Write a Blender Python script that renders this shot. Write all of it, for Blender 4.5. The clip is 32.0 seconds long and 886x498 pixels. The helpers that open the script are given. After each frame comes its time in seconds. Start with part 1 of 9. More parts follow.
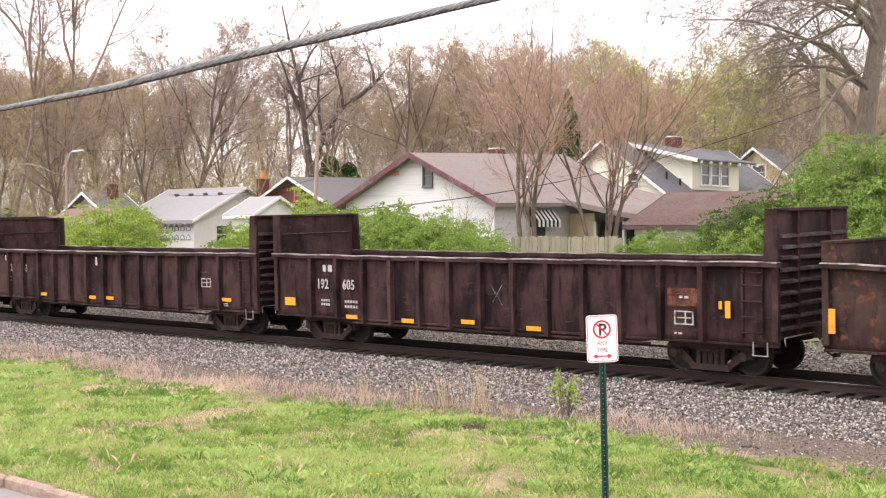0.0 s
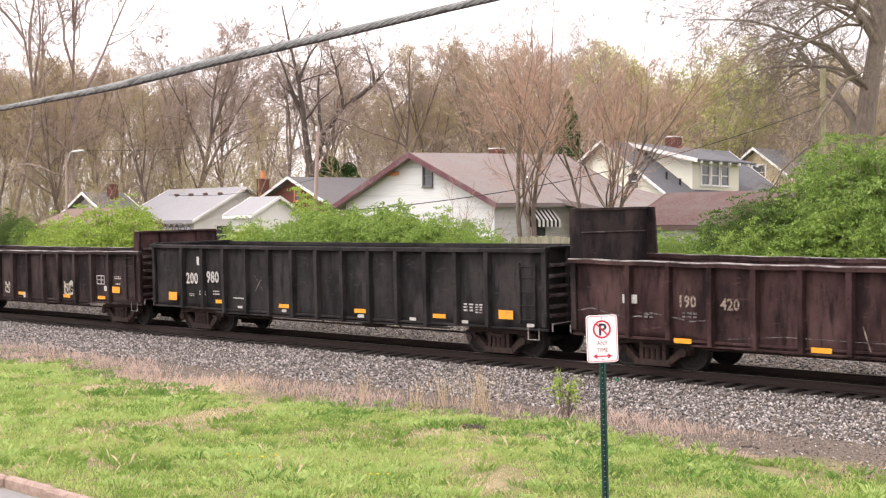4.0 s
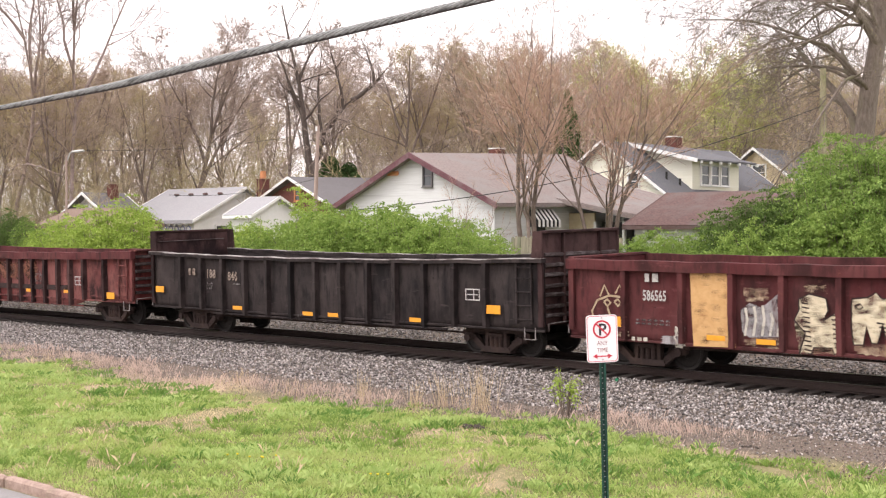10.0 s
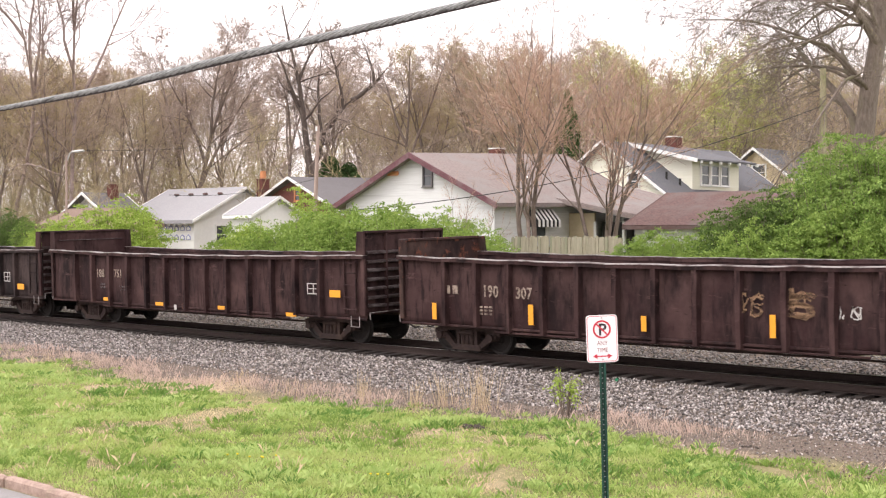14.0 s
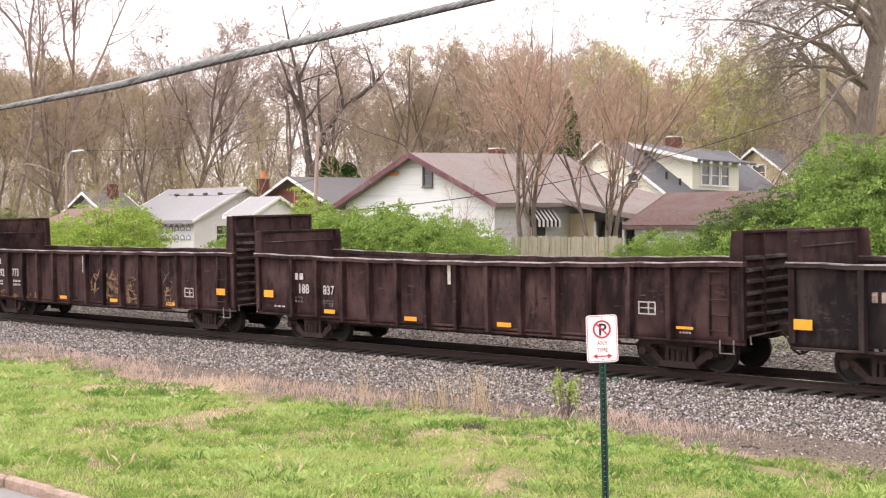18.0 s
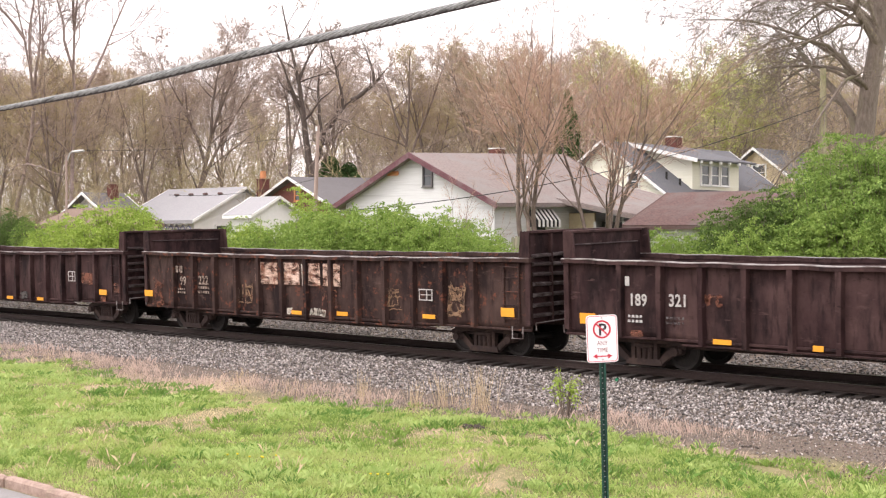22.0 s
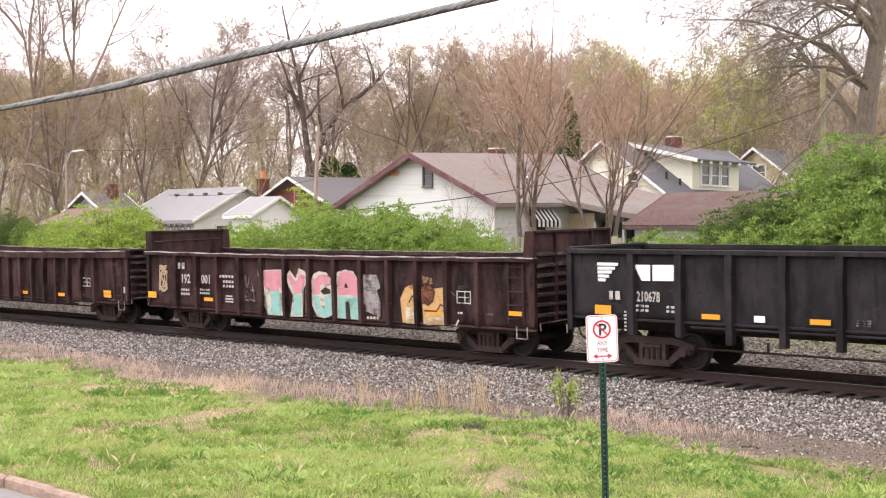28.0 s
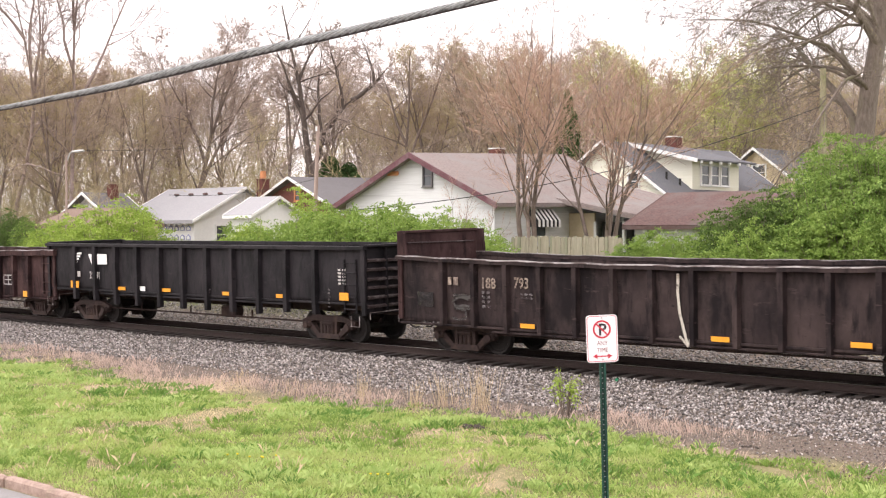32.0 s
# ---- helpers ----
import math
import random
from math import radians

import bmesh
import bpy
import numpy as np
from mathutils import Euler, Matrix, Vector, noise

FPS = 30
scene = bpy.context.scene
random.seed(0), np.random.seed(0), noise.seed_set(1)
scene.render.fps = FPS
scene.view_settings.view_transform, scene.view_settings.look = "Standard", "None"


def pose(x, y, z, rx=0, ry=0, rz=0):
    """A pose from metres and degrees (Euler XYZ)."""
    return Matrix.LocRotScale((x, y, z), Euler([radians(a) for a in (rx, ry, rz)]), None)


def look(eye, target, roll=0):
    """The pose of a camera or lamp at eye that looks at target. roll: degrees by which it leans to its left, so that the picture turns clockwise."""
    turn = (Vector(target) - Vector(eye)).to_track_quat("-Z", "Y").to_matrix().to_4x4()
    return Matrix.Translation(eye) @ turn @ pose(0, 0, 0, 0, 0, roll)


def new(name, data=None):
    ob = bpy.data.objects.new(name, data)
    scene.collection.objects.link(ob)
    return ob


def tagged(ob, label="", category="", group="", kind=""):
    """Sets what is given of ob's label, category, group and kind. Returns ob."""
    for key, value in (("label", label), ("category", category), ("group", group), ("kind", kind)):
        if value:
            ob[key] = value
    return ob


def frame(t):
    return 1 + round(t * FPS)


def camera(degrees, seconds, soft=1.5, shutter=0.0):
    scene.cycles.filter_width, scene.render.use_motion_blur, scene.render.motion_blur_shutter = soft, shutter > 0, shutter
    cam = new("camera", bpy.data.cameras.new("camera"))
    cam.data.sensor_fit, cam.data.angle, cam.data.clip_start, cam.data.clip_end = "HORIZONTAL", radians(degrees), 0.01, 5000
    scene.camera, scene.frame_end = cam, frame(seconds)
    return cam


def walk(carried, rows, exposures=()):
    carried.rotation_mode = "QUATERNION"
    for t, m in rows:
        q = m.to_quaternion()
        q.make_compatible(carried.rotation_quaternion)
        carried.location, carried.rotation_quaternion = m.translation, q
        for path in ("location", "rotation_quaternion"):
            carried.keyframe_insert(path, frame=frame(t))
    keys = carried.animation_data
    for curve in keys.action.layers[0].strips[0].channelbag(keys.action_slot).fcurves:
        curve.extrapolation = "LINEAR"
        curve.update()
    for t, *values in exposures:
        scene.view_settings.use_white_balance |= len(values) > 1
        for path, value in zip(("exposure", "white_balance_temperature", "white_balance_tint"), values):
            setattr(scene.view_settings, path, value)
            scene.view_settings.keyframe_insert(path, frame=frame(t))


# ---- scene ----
cam = camera(37.33, 32.0, soft=1.2, shutter=0.06)
EYE = pose(0, 0, 3.0, 90 - 0.716, 0, 43.276)
walk(cam, [(0, EYE), (32, EYE)],
     [(0, 0.63), (8, 0.6), (9, 0.54), (10, 0.54), (11, 0.61), (12, 0.61), (13, 0.59), (15, 0.63), (27.5, 0.63), (28.6, 0.54), (29, 0.53), (30, 0.59), (32, 0.63)])

# ---------------------------------------------------------------- light
world = bpy.data.worlds.new("sky")
scene.world = world
world.use_nodes = True
wn, wl = world.node_tree.nodes, world.node_tree.links
sky = wn.new("ShaderNodeTexSky")
sky.sky_type, sky.sun_disc = "NISHITA", False
sky.sun_elevation, sky.sun_rotation = radians(52), radians(200)
sky.air_density, sky.dust_density, sky.ozone_density = 1.0, 6.0, 0.5
veil = wn.new("ShaderNodeHueSaturation")
veil.inputs["Saturation"].default_value = 0.12
cloud = wn.new("ShaderNodeMixRGB")
cloud.inputs["Fac"].default_value = 0.72
cloud.inputs["Color2"].default_value = (12.0, 10.95, 11.1, 1)
wl.new(sky.outputs["Color"], veil.inputs["Color"])
wl.new(veil.outputs["Color"], cloud.inputs["Color1"])
wl.new(cloud.outputs["Color"], wn["Background"].inputs["Color"])
wn["Background"].inputs["Strength"].default_value = 0.14

sun_data = bpy.data.lights.new("sun", "SUN")
sun_data.energy, sun_data.angle, sun_data.color = 0.9, radians(25), (1.0, 0.96, 0.9)
sun = new("sun", sun_data)
sun.matrix_world = look((-20, -35, 60), (0, 0, 0))

# ---------------------------------------------------------------- mesh helpers
def mesh_of(name, verts, faces, material=None, smooth=False):
    me = bpy.data.meshes.new(name)
    me.from_pydata([tuple(v) for v in verts], [], [tuple(f) for f in faces])
    if material:
        me.materials.append(material)
    if smooth:
        me.polygons.foreach_set("use_smooth", [True] * len(me.polygons))
    me.update()
    return me


def fast_mesh(name, verts, quads, material=None, smooth=False):
    """A mesh from numpy arrays: verts (n, 3) and faces (m, 3 or 4)."""
    me = bpy.data.meshes.new(name)
    k, m = quads.shape[1], len(quads)
    me.vertices.add(len(verts))
    me.vertices.foreach_set("co", np.ascontiguousarray(verts, dtype=np.float32).ravel())
    me.loops.add(m * k)
    me.loops.foreach_set("vertex_index", np.ascontiguousarray(quads, dtype=np.int32).ravel())
    me.polygons.add(m)
    me.polygons.foreach_set("loop_start", np.arange(0, m * k, k, dtype=np.int32))
    if smooth:
        me.polygons.foreach_set("use_smooth", np.ones(m, dtype=bool))
    if material:
        me.materials.append(material)
    me.update(calc_edges=True)
    return me


class Shape:
    """Collects solids, then becomes one mesh."""

    def __init__(self):
        self.v, self.f = [], []

    def add(self, verts, faces, m=None):
        k = len(self.v)
        self.v += [(m @ Vector(v)) if m else Vector(v) for v in verts]
        self.f += [[i + k for i in f] for f in faces]
        return self

    def box(self, cx, cy, cz, sx, sy, sz, bevel=0.0, m=None):
        """A box by its centre and size, with its upright and level edges chamfered."""
        x, y, z = sx / 2, sy / 2, sz / 2
        if bevel <= 0:
            vs = [(cx + a * x, cy + b * y, cz + c * z) for c in (-1, 1) for b in (-1, 1) for a in (-1, 1)]
            fs = [(0, 2, 3, 1), (4, 5, 7, 6), (0, 1, 5, 4), (2, 6, 7, 3), (0, 4, 6, 2), (1, 3, 7, 5)]
            return self.add(vs, fs, m)
        b = min(bevel, x * 0.9, y * 0.9, z * 0.9)
        ring = [(-x + b, -y), (x - b, -y), (x, -y + b), (x, y - b), (x - b, y), (-x + b, y), (-x, y - b), (-x, -y + b)]
        vs = []
        for dz, s in ((-z, b), (-z + b, 0), (z - b, 0), (z, b)):
            for px, py in ring:
                qx = math.copysign(max(abs(px) - s, 0), px)
                qy = math.copysign(max(abs(py) - s, 0), py)
                vs.append((cx + qx, cy + qy, cz + dz))
        fs = [list(range(7, -1, -1)), list(range(24, 32))]
        for k in range(3):
            for i in range(8):
                j = (i + 1) % 8
                fs.append((k * 8 + i, k * 8 + j, k * 8 + 8 + j, k * 8 + 8 + i))
        return self.add(vs, fs, m)

    def prism(self, poly, a, b, axis="y", m=None):
        """A flat outline (counter-clockwise in its two axes) drawn out from a to b along the third."""
        n = len(poly)
        put = {"y": lambda p, d: (p[0], d, p[1]), "x": lambda p, d: (d, p[0], p[1]), "z": lambda p, d: (p[0], p[1], d)}[axis]
        vs = [put(p, a) for p in poly] + [put(p, b) for p in poly]
        fs = [list(range(n)), list(range(2 * n - 1, n - 1, -1))]
        fs += [(i, i + n, (i + 1) % n + n, (i + 1) % n) for i in range(n)]
        return self.add(vs, fs, m)

    def tube(self, p, q, r0, r1=None, n=8, caps=True):
        r1 = r0 if r1 is None else r1
        p, q = Vector(p), Vector(q)
        d = (q - p).normalized()
        u = d.orthogonal().normalized()
        w = d.cross(u)
        vs = []
        for c, r in ((p, r0), (q, r1)):
            vs += [c + r * (math.cos(2 * math.pi * i / n) * u + math.sin(2 * math.pi * i / n) * w) for i in range(n)]
        fs = [(i, (i + 1) % n, (i + 1) % n + n, i + n) for i in range(n)]
        if caps:
            fs += [list(range(n - 1, -1, -1)), list(range(n, 2 * n))]
        return self.add(vs, fs)

    def mesh(self, name, material=None, smooth=False):
        return mesh_of(name, self.v, self.f, material, smooth)


def part(name, data, parent, label="", at=(0, 0, 0), kind=""):
    """Links a mesh (or a Shape's mesh) as one part under a thing or under a part."""
    ob = new(name, data)
    ob.parent = parent
    ob.location = at
    return tagged(ob, label=label, kind=kind)


def thing(name, label, category, group="", at=(0, 0, 0), turn=0, data=None):
    ob = new(name, data)
    ob.location = at
    ob.rotation_euler = (0, 0, radians(turn))
    return tagged(ob, label=label, category=category, group=group)


# ---------------------------------------------------------------- materials
def rgba(c):
    return (*c, 1.0)


def surface(name, a, b, c=None, fine=12.0, coarse=0.9, rough=0.85, metal=0.0, bump=0.3, depth=0.01, stretch=(1, 1, 1), island=False,
            patch=(0.52, 0.66), loose=True, spec=0.35, skew=1.0):
    """A worn surface: a and b mingle at a fine grain, c lies over them in patches. island: every loose piece takes its own tone."""
    m = bpy.data.materials.new(name)
    m.use_nodes = True
    nt = m.node_tree
    n, l = nt.nodes, nt.links
    bsdf = n["Principled BSDF"]
    tc, mp = n.new("ShaderNodeTexCoord"), n.new("ShaderNodeMapping")
    mp.inputs["Scale"].default_value = stretch
    l.new(tc.outputs["Object"], mp.inputs["Vector"])
    if loose:
        oi, mul = n.new("ShaderNodeObjectInfo"), n.new("ShaderNodeMath")
        mul.operation = "MULTIPLY"
        mul.inputs[1].default_value = 37.0
        l.new(oi.outputs["Random"], mul.inputs[0])
        l.new(mul.outputs[0], mp.inputs["Location"])
    f, k = n.new("ShaderNodeTexNoise"), n.new("ShaderNodeTexNoise")
    f.inputs["Scale"].default_value, f.inputs["Detail"].default_value, f.inputs["Roughness"].default_value = fine, 6.0, 0.7
    k.inputs["Scale"].default_value, k.inputs["Detail"].default_value, k.inputs["Roughness"].default_value = coarse, 4.0, 0.62
    l.new(mp.outputs[0], f.inputs["Vector"])
    l.new(mp.outputs[0], k.inputs["Vector"])
    ramp = n.new("ShaderNodeMapRange")
    ramp.inputs["From Min"].default_value, ramp.inputs["From Max"].default_value = 0.32, 0.68
    l.new(f.outputs["Fac"], ramp.inputs["Value"])
    mix = n.new("ShaderNodeMixRGB")
    mix.inputs["Color1"].default_value, mix.inputs["Color2"].default_value = rgba(a), rgba(b)
    if island:
        geo, blend = n.new("ShaderNodeNewGeometry"), n.new("ShaderNodeMath")
        blend.operation = "MULTIPLY_ADD"
        blend.inputs[1].default_value = 0.45
        scaled = n.new("ShaderNodeMath")
        scaled.operation = "MULTIPLY"
        scaled.inputs[1].default_value = 0.62
        l.new(geo.outputs["Random Per Island"], scaled.inputs[0])
        l.new(ramp.outputs[0], blend.inputs[0])
        l.new(scaled.outputs[0], blend.inputs[2])
        power = n.new("ShaderNodeMath")
        power.operation, power.use_clamp = "POWER", True
        power.inputs[1].default_value = skew
        l.new(blend.outputs[0], power.inputs[0])
        l.new(power.outputs[0], mix.inputs["Fac"])
    else:
        l.new(ramp.outputs[0], mix.inputs["Fac"])
    colour = mix.outputs[0]
    if c:
        r2, mix2 = n.new("ShaderNodeMapRange"), n.new("ShaderNodeMixRGB")
        r2.inputs["From Min"].default_value, r2.inputs["From Max"].default_value = patch
        l.new(k.outputs["Fac"], r2.inputs["Value"])
        l.new(r2.outputs[0], mix2.inputs["Fac"])
        l.new(colour, mix2.inputs["Color1"])
        mix2.inputs["Color2"].default_value = rgba(c)
        colour = mix2.outputs[0]
    l.new(colour, bsdf.inputs["Base Color"])
    bsdf.inputs["Metallic"].default_value = metal
    bsdf.inputs["Specular IOR Level"].default_value = spec
    rr = n.new("ShaderNodeMapRange")
    rr.inputs["To Min"].default_value, rr.inputs["To Max"].default_value = max(rough - 0.12, 0.05), min(rough + 0.1, 1)
    l.new(k.outputs["Fac"], rr.inputs["Value"])
    l.new(rr.outputs[0], bsdf.inputs["Roughness"])
    if bump:
        bp = n.new("ShaderNodeBump")
        bp.inputs["Strength"].default_value, bp.inputs["Distance"].default_value = bump, depth
        l.new(f.outputs["Fac"], bp.inputs["Height"])
        l.new(bp.outputs[0], bsdf.inputs["Normal"])
    return m


def shingled(name, a, b, c):
    """Roof shingles: tone by course and grain."""
    return surface(name, a, b, c, fine=9, coarse=0.7, rough=0.95, bump=0.6, depth=0.014, stretch=(1, 1, 2.4), patch=(0.45, 0.7))


def leafy(name, a, b, thin=0.3, c=None, coarse=0.8):
    """Leaves: every leaf its own tone, some light passes through."""
    m = surface(name, a, b, c, fine=3, coarse=coarse, rough=0.65, bump=0, island=True, spec=0.2, patch=(0.48, 0.7))
    n, l = m.node_tree.nodes, m.node_tree.links
    bsdf, out = n["Principled BSDF"], n["Material Output"]
    tr, add = n.new("ShaderNodeBsdfTranslucent"), n.new("ShaderNodeMixShader")
    add.inputs[0].default_value = thin
    src = bsdf.inputs["Base Color"].links[0].from_socket
    l.new(src, tr.inputs["Color"])
    l.new(bsdf.outputs[0], add.inputs[1])
    l.new(tr.outputs[0], add.inputs[2])
    l.new(add.outputs[0], out.inputs["Surface"])
    return m


def flaking(m, lo, hi, scale=6.0):
    """Lets a coat of paint wear through in spots, so that what lies under it shows."""
    n, l = m.node_tree.nodes, m.node_tree.links
    out, bsdf = n["Material Output"], n["Principled BSDF"]
    tc, tex, rg, gap, mix = n.new("ShaderNodeTexCoord"), n.new("ShaderNodeTexNoise"), n.new("ShaderNodeMapRange"), n.new("ShaderNodeBsdfTransparent"), n.new("ShaderNodeMixShader")
    oi, add = n.new("ShaderNodeObjectInfo"), n.new("ShaderNodeVectorMath")
    add.operation = "MULTIPLY_ADD"
    add.inputs[1].default_value = (9.0, 9.0, 9.0)
    l.new(oi.outputs["Location"], add.inputs[0])
    l.new(tc.outputs["Object"], add.inputs[2])
    l.new(add.outputs[0], tex.inputs["Vector"])
    tex.inputs["Scale"].default_value, tex.inputs["Detail"].default_value, tex.inputs["Roughness"].default_value = scale, 7.0, 0.72
    rg.inputs["From Min"].default_value, rg.inputs["From Max"].default_value = lo, hi
    l.new(tex.outputs["Fac"], rg.inputs["Value"])
    l.new(rg.outputs[0], mix.inputs[0])
    l.new(bsdf.outputs[0], mix.inputs[1])
    l.new(gap.outputs[0], mix.inputs[2])
    l.new(mix.outputs[0], out.inputs["Surface"])
    return m


def glassy(name, tint):
    m = surface(name, tint, tuple(t * 0.7 for t in tint), None, fine=2, rough=0.16, bump=0, spec=0.6)
    return m


# train paints: base, grime, rust
def wagon_paint(name, base, dust, dark, rust, rusty=0.66, rough=0.8):
    """Old wagon paint: a dusty film in broad patches, dark grime, vertical streaks and rust spots."""
    m = bpy.data.materials.new(name)
    m.use_nodes = True
    n, l = m.node_tree.nodes, m.node_tree.links
    bsdf = n["Principled BSDF"]
    tc, oi, mul = n.new("ShaderNodeTexCoord"), n.new("ShaderNodeObjectInfo"), n.new("ShaderNodeMath")
    mul.operation = "MULTIPLY"
    mul.inputs[1].default_value = 53.0
    l.new(oi.outputs["Random"], mul.inputs[0])

    def field(scale, stretch, lo, hi, detail=5.0, roughness=0.6):
        mp, tex, rg = n.new("ShaderNodeMapping"), n.new("ShaderNodeTexNoise"), n.new("ShaderNodeMapRange")
        mp.inputs["Scale"].default_value = stretch
        l.new(tc.outputs["Object"], mp.inputs["Vector"])
        l.new(mul.outputs[0], mp.inputs["Location"])
        l.new(mp.outputs[0], tex.inputs["Vector"])
        tex.inputs["Scale"].default_value, tex.inputs["Detail"].default_value, tex.inputs["Roughness"].default_value = scale, detail, roughness
        rg.inputs["From Min"].default_value, rg.inputs["From Max"].default_value = lo, hi
        l.new(tex.outputs["Fac"], rg.inputs["Value"])
        return rg.outputs[0], tex.outputs["Fac"]

    colour = None
    scuff = tuple(1.25 * p for p in dust)
    for tone, (fac, _) in ((dust, field(0.75, (1, 1, 0.9), 0.4, 0.62)), (dark, field(0.6, (1.3, 1, 0.7), 0.48, 0.62)), (tuple(0.5 * (p + q) for p, q in zip(dust, base)), field(2.2, (1.6, 1, 0.5), 0.48, 0.72)),
                           (dark, field(2.8, (2.0, 1, 0.4), 0.52, 0.7)), (scuff, field(3.2, (0.5, 1, 1.8), 0.6, 0.74, 7.0, 0.7)), (dark, field(5.5, (0.6, 1, 1.5), 0.62, 0.72, 6.0, 0.7)),
                           (tuple(1.7 * p for p in dust), field(9.0, (1.0, 1, 0.6), 0.66, 0.8, 7.0, 0.75)), (rust, field(3.6, (1, 1, 1), rusty, rusty + 0.09, 7.0, 0.7))):
        mix = n.new("ShaderNodeMixRGB")
        l.new(fac, mix.inputs["Fac"])
        if colour:
            l.new(colour, mix.inputs["Color1"])
        else:
            mix.inputs["Color1"].default_value = rgba(base)
        mix.inputs["Color2"].default_value = rgba(tone)
        colour = mix.outputs[0]
    l.new(colour, bsdf.inputs["Base Color"])
    bsdf.inputs["Roughness"].default_value = rough
    bsdf.inputs["Specular IOR Level"].default_value = 0.16
    bp = n.new("ShaderNodeBump")
    bp.inputs["Strength"].default_value, bp.inputs["Distance"].default_value = 0.6, 0.06
    l.new(field(1.5, (1.2, 1, 0.7), 0, 1, 4.0)[1], bp.inputs["Height"])
    l.new(bp.outputs[0], bsdf.inputs["Normal"])
    return m


P_BROWN = wagon_paint("brown_wagon_paint", (0.031, 0.0145, 0.0152), (0.076, 0.043, 0.041), (0.0125, 0.0065, 0.0072), (0.085, 0.037, 0.026))
P_DARK = wagon_paint("dark_wagon_paint", (0.024, 0.0165, 0.0172), (0.06, 0.042, 0.04), (0.0105, 0.0075, 0.0085), (0.07, 0.034, 0.026), 0.68)
P_RED = wagon_paint("oxide_red_wagon_paint", (0.12, 0.028, 0.028), (0.2, 0.08, 0.073), (0.03, 0.0135, 0.014), (0.23, 0.06, 0.05), 0.62)
P_WINE = wagon_paint("maroon_wagon_paint", (0.08, 0.02, 0.022), (0.12, 0.042, 0.042), (0.04, 0.015, 0.015), (0.15, 0.055, 0.04), 0.64)
P_RUST = wagon_paint("rusty_brown_wagon_paint", (0.033, 0.018, 0.0165), (0.075, 0.046, 0.039), (0.016, 0.009, 0.009), (0.14, 0.05, 0.03), 0.56)
P_BLACK = wagon_paint("black_wagon_paint", (0.0155, 0.0135, 0.0158), (0.032, 0.0275, 0.031), (0.0085, 0.008, 0.0092), (0.03, 0.024, 0.022), 0.7, 0.62)
P_UMBER = wagon_paint("black_brown_wagon_paint", (0.0195, 0.0145, 0.0148), (0.05, 0.039, 0.038), (0.0095, 0.0075, 0.0083), (0.06, 0.034, 0.028), 0.7, 0.72)
P_SOOT = wagon_paint("sooty_black_wagon_paint", (0.0175, 0.0155, 0.0165), (0.042, 0.036, 0.036), (0.0095, 0.0085, 0.0092), (0.05, 0.034, 0.03), 0.7, 0.75)
M_TRUCK = surface("grimy_cast_steel", (0.023, 0.0145, 0.0135), (0.048, 0.03, 0.0265), (0.065, 0.041, 0.034), fine=14, coarse=2, rough=0.9, bump=0.4)
M_WHEEL = surface("dark_wheel_steel", (0.016, 0.014, 0.014), (0.032, 0.027, 0.025), None, fine=18, rough=0.7, metal=0.3)
M_RIB = surface("rubbed_end_rib", (0.03, 0.02, 0.02), (0.075, 0.057, 0.057), (0.13, 0.11, 0.11), fine=7, coarse=2.2, rough=0.8, bump=0.2, stretch=(1, 1, 2.0), patch=(0.52, 0.64), spec=0.2)
M_INSIDE = surface("rusted_wagon_floor", (0.03, 0.02, 0.018), (0.05, 0.032, 0.027), (0.04, 0.034, 0.031), fine=8, rough=0.95)
# rubbed steel, paled further so that its colour holds a sky highlight
M_EDGE = surface("worn_bright_edge", (0.16, 0.135, 0.135), (0.36, 0.33, 0.325), (0.07, 0.05, 0.046), fine=7, coarse=1.9, rough=0.6, bump=0.2, stretch=(1, 1, 1), patch=(0.47, 0.6))
M_ORANGE = surface("amber_reflective_tape", (0.72, 0.3, 0.025), (0.8, 0.36, 0.03), (0.5, 0.22, 0.05), fine=9, coarse=3, rough=0.5, bump=0, patch=(0.62, 0.75))
M_STENCIL = surface("worn_white_stencil", (0.4, 0.37, 0.36), (0.56, 0.54, 0.52), (0.13, 0.1, 0.095), fine=11, coarse=5, rough=0.8, bump=0, patch=(0.56, 0.68))
M_FADED = surface("faded_stencil", (0.26, 0.2, 0.17), (0.38, 0.31, 0.25), (0.1, 0.07, 0.06), fine=11, coarse=5, rough=0.85, bump=0, patch=(0.45, 0.6))
M_CHALK = surface("chalk_mark", (0.13, 0.12, 0.12), (0.21, 0.19, 0.19), (0.05, 0.036, 0.036), fine=14, coarse=5, rough=0.9, bump=0, patch=(0.45, 0.6))
M_PALEPATCH = surface("flaking_pinkish_paint", (0.56, 0.38, 0.3), (0.72, 0.55, 0.46), (0.36, 0.2, 0.13), fine=7, coarse=2.6, rough=0.8, bump=0.2, patch=(0.56, 0.66))
M_OCHRE = surface("flaking_ochre_paint", (0.5, 0.29, 0.12), (0.6, 0.37, 0.17), (0.4, 0.22, 0.09), fine=7, coarse=2.6, rough=0.8, bump=0.2, patch=(0.56, 0.7))
M_IVORY = surface("ivory_spray_paint", (0.54, 0.46, 0.32), (0.66, 0.58, 0.43), (0.4, 0.3, 0.19), fine=7, coarse=2.6, rough=0.8, bump=0.1, patch=(0.56, 0.68))
M_LILAC = surface("washed_lilac_spray", (0.22, 0.2, 0.2), (0.36, 0.34, 0.35), (0.1, 0.06, 0.06), fine=6, coarse=3, rough=0.85, bump=0, stretch=(2, 1, 0.6), patch=(0.5, 0.64))
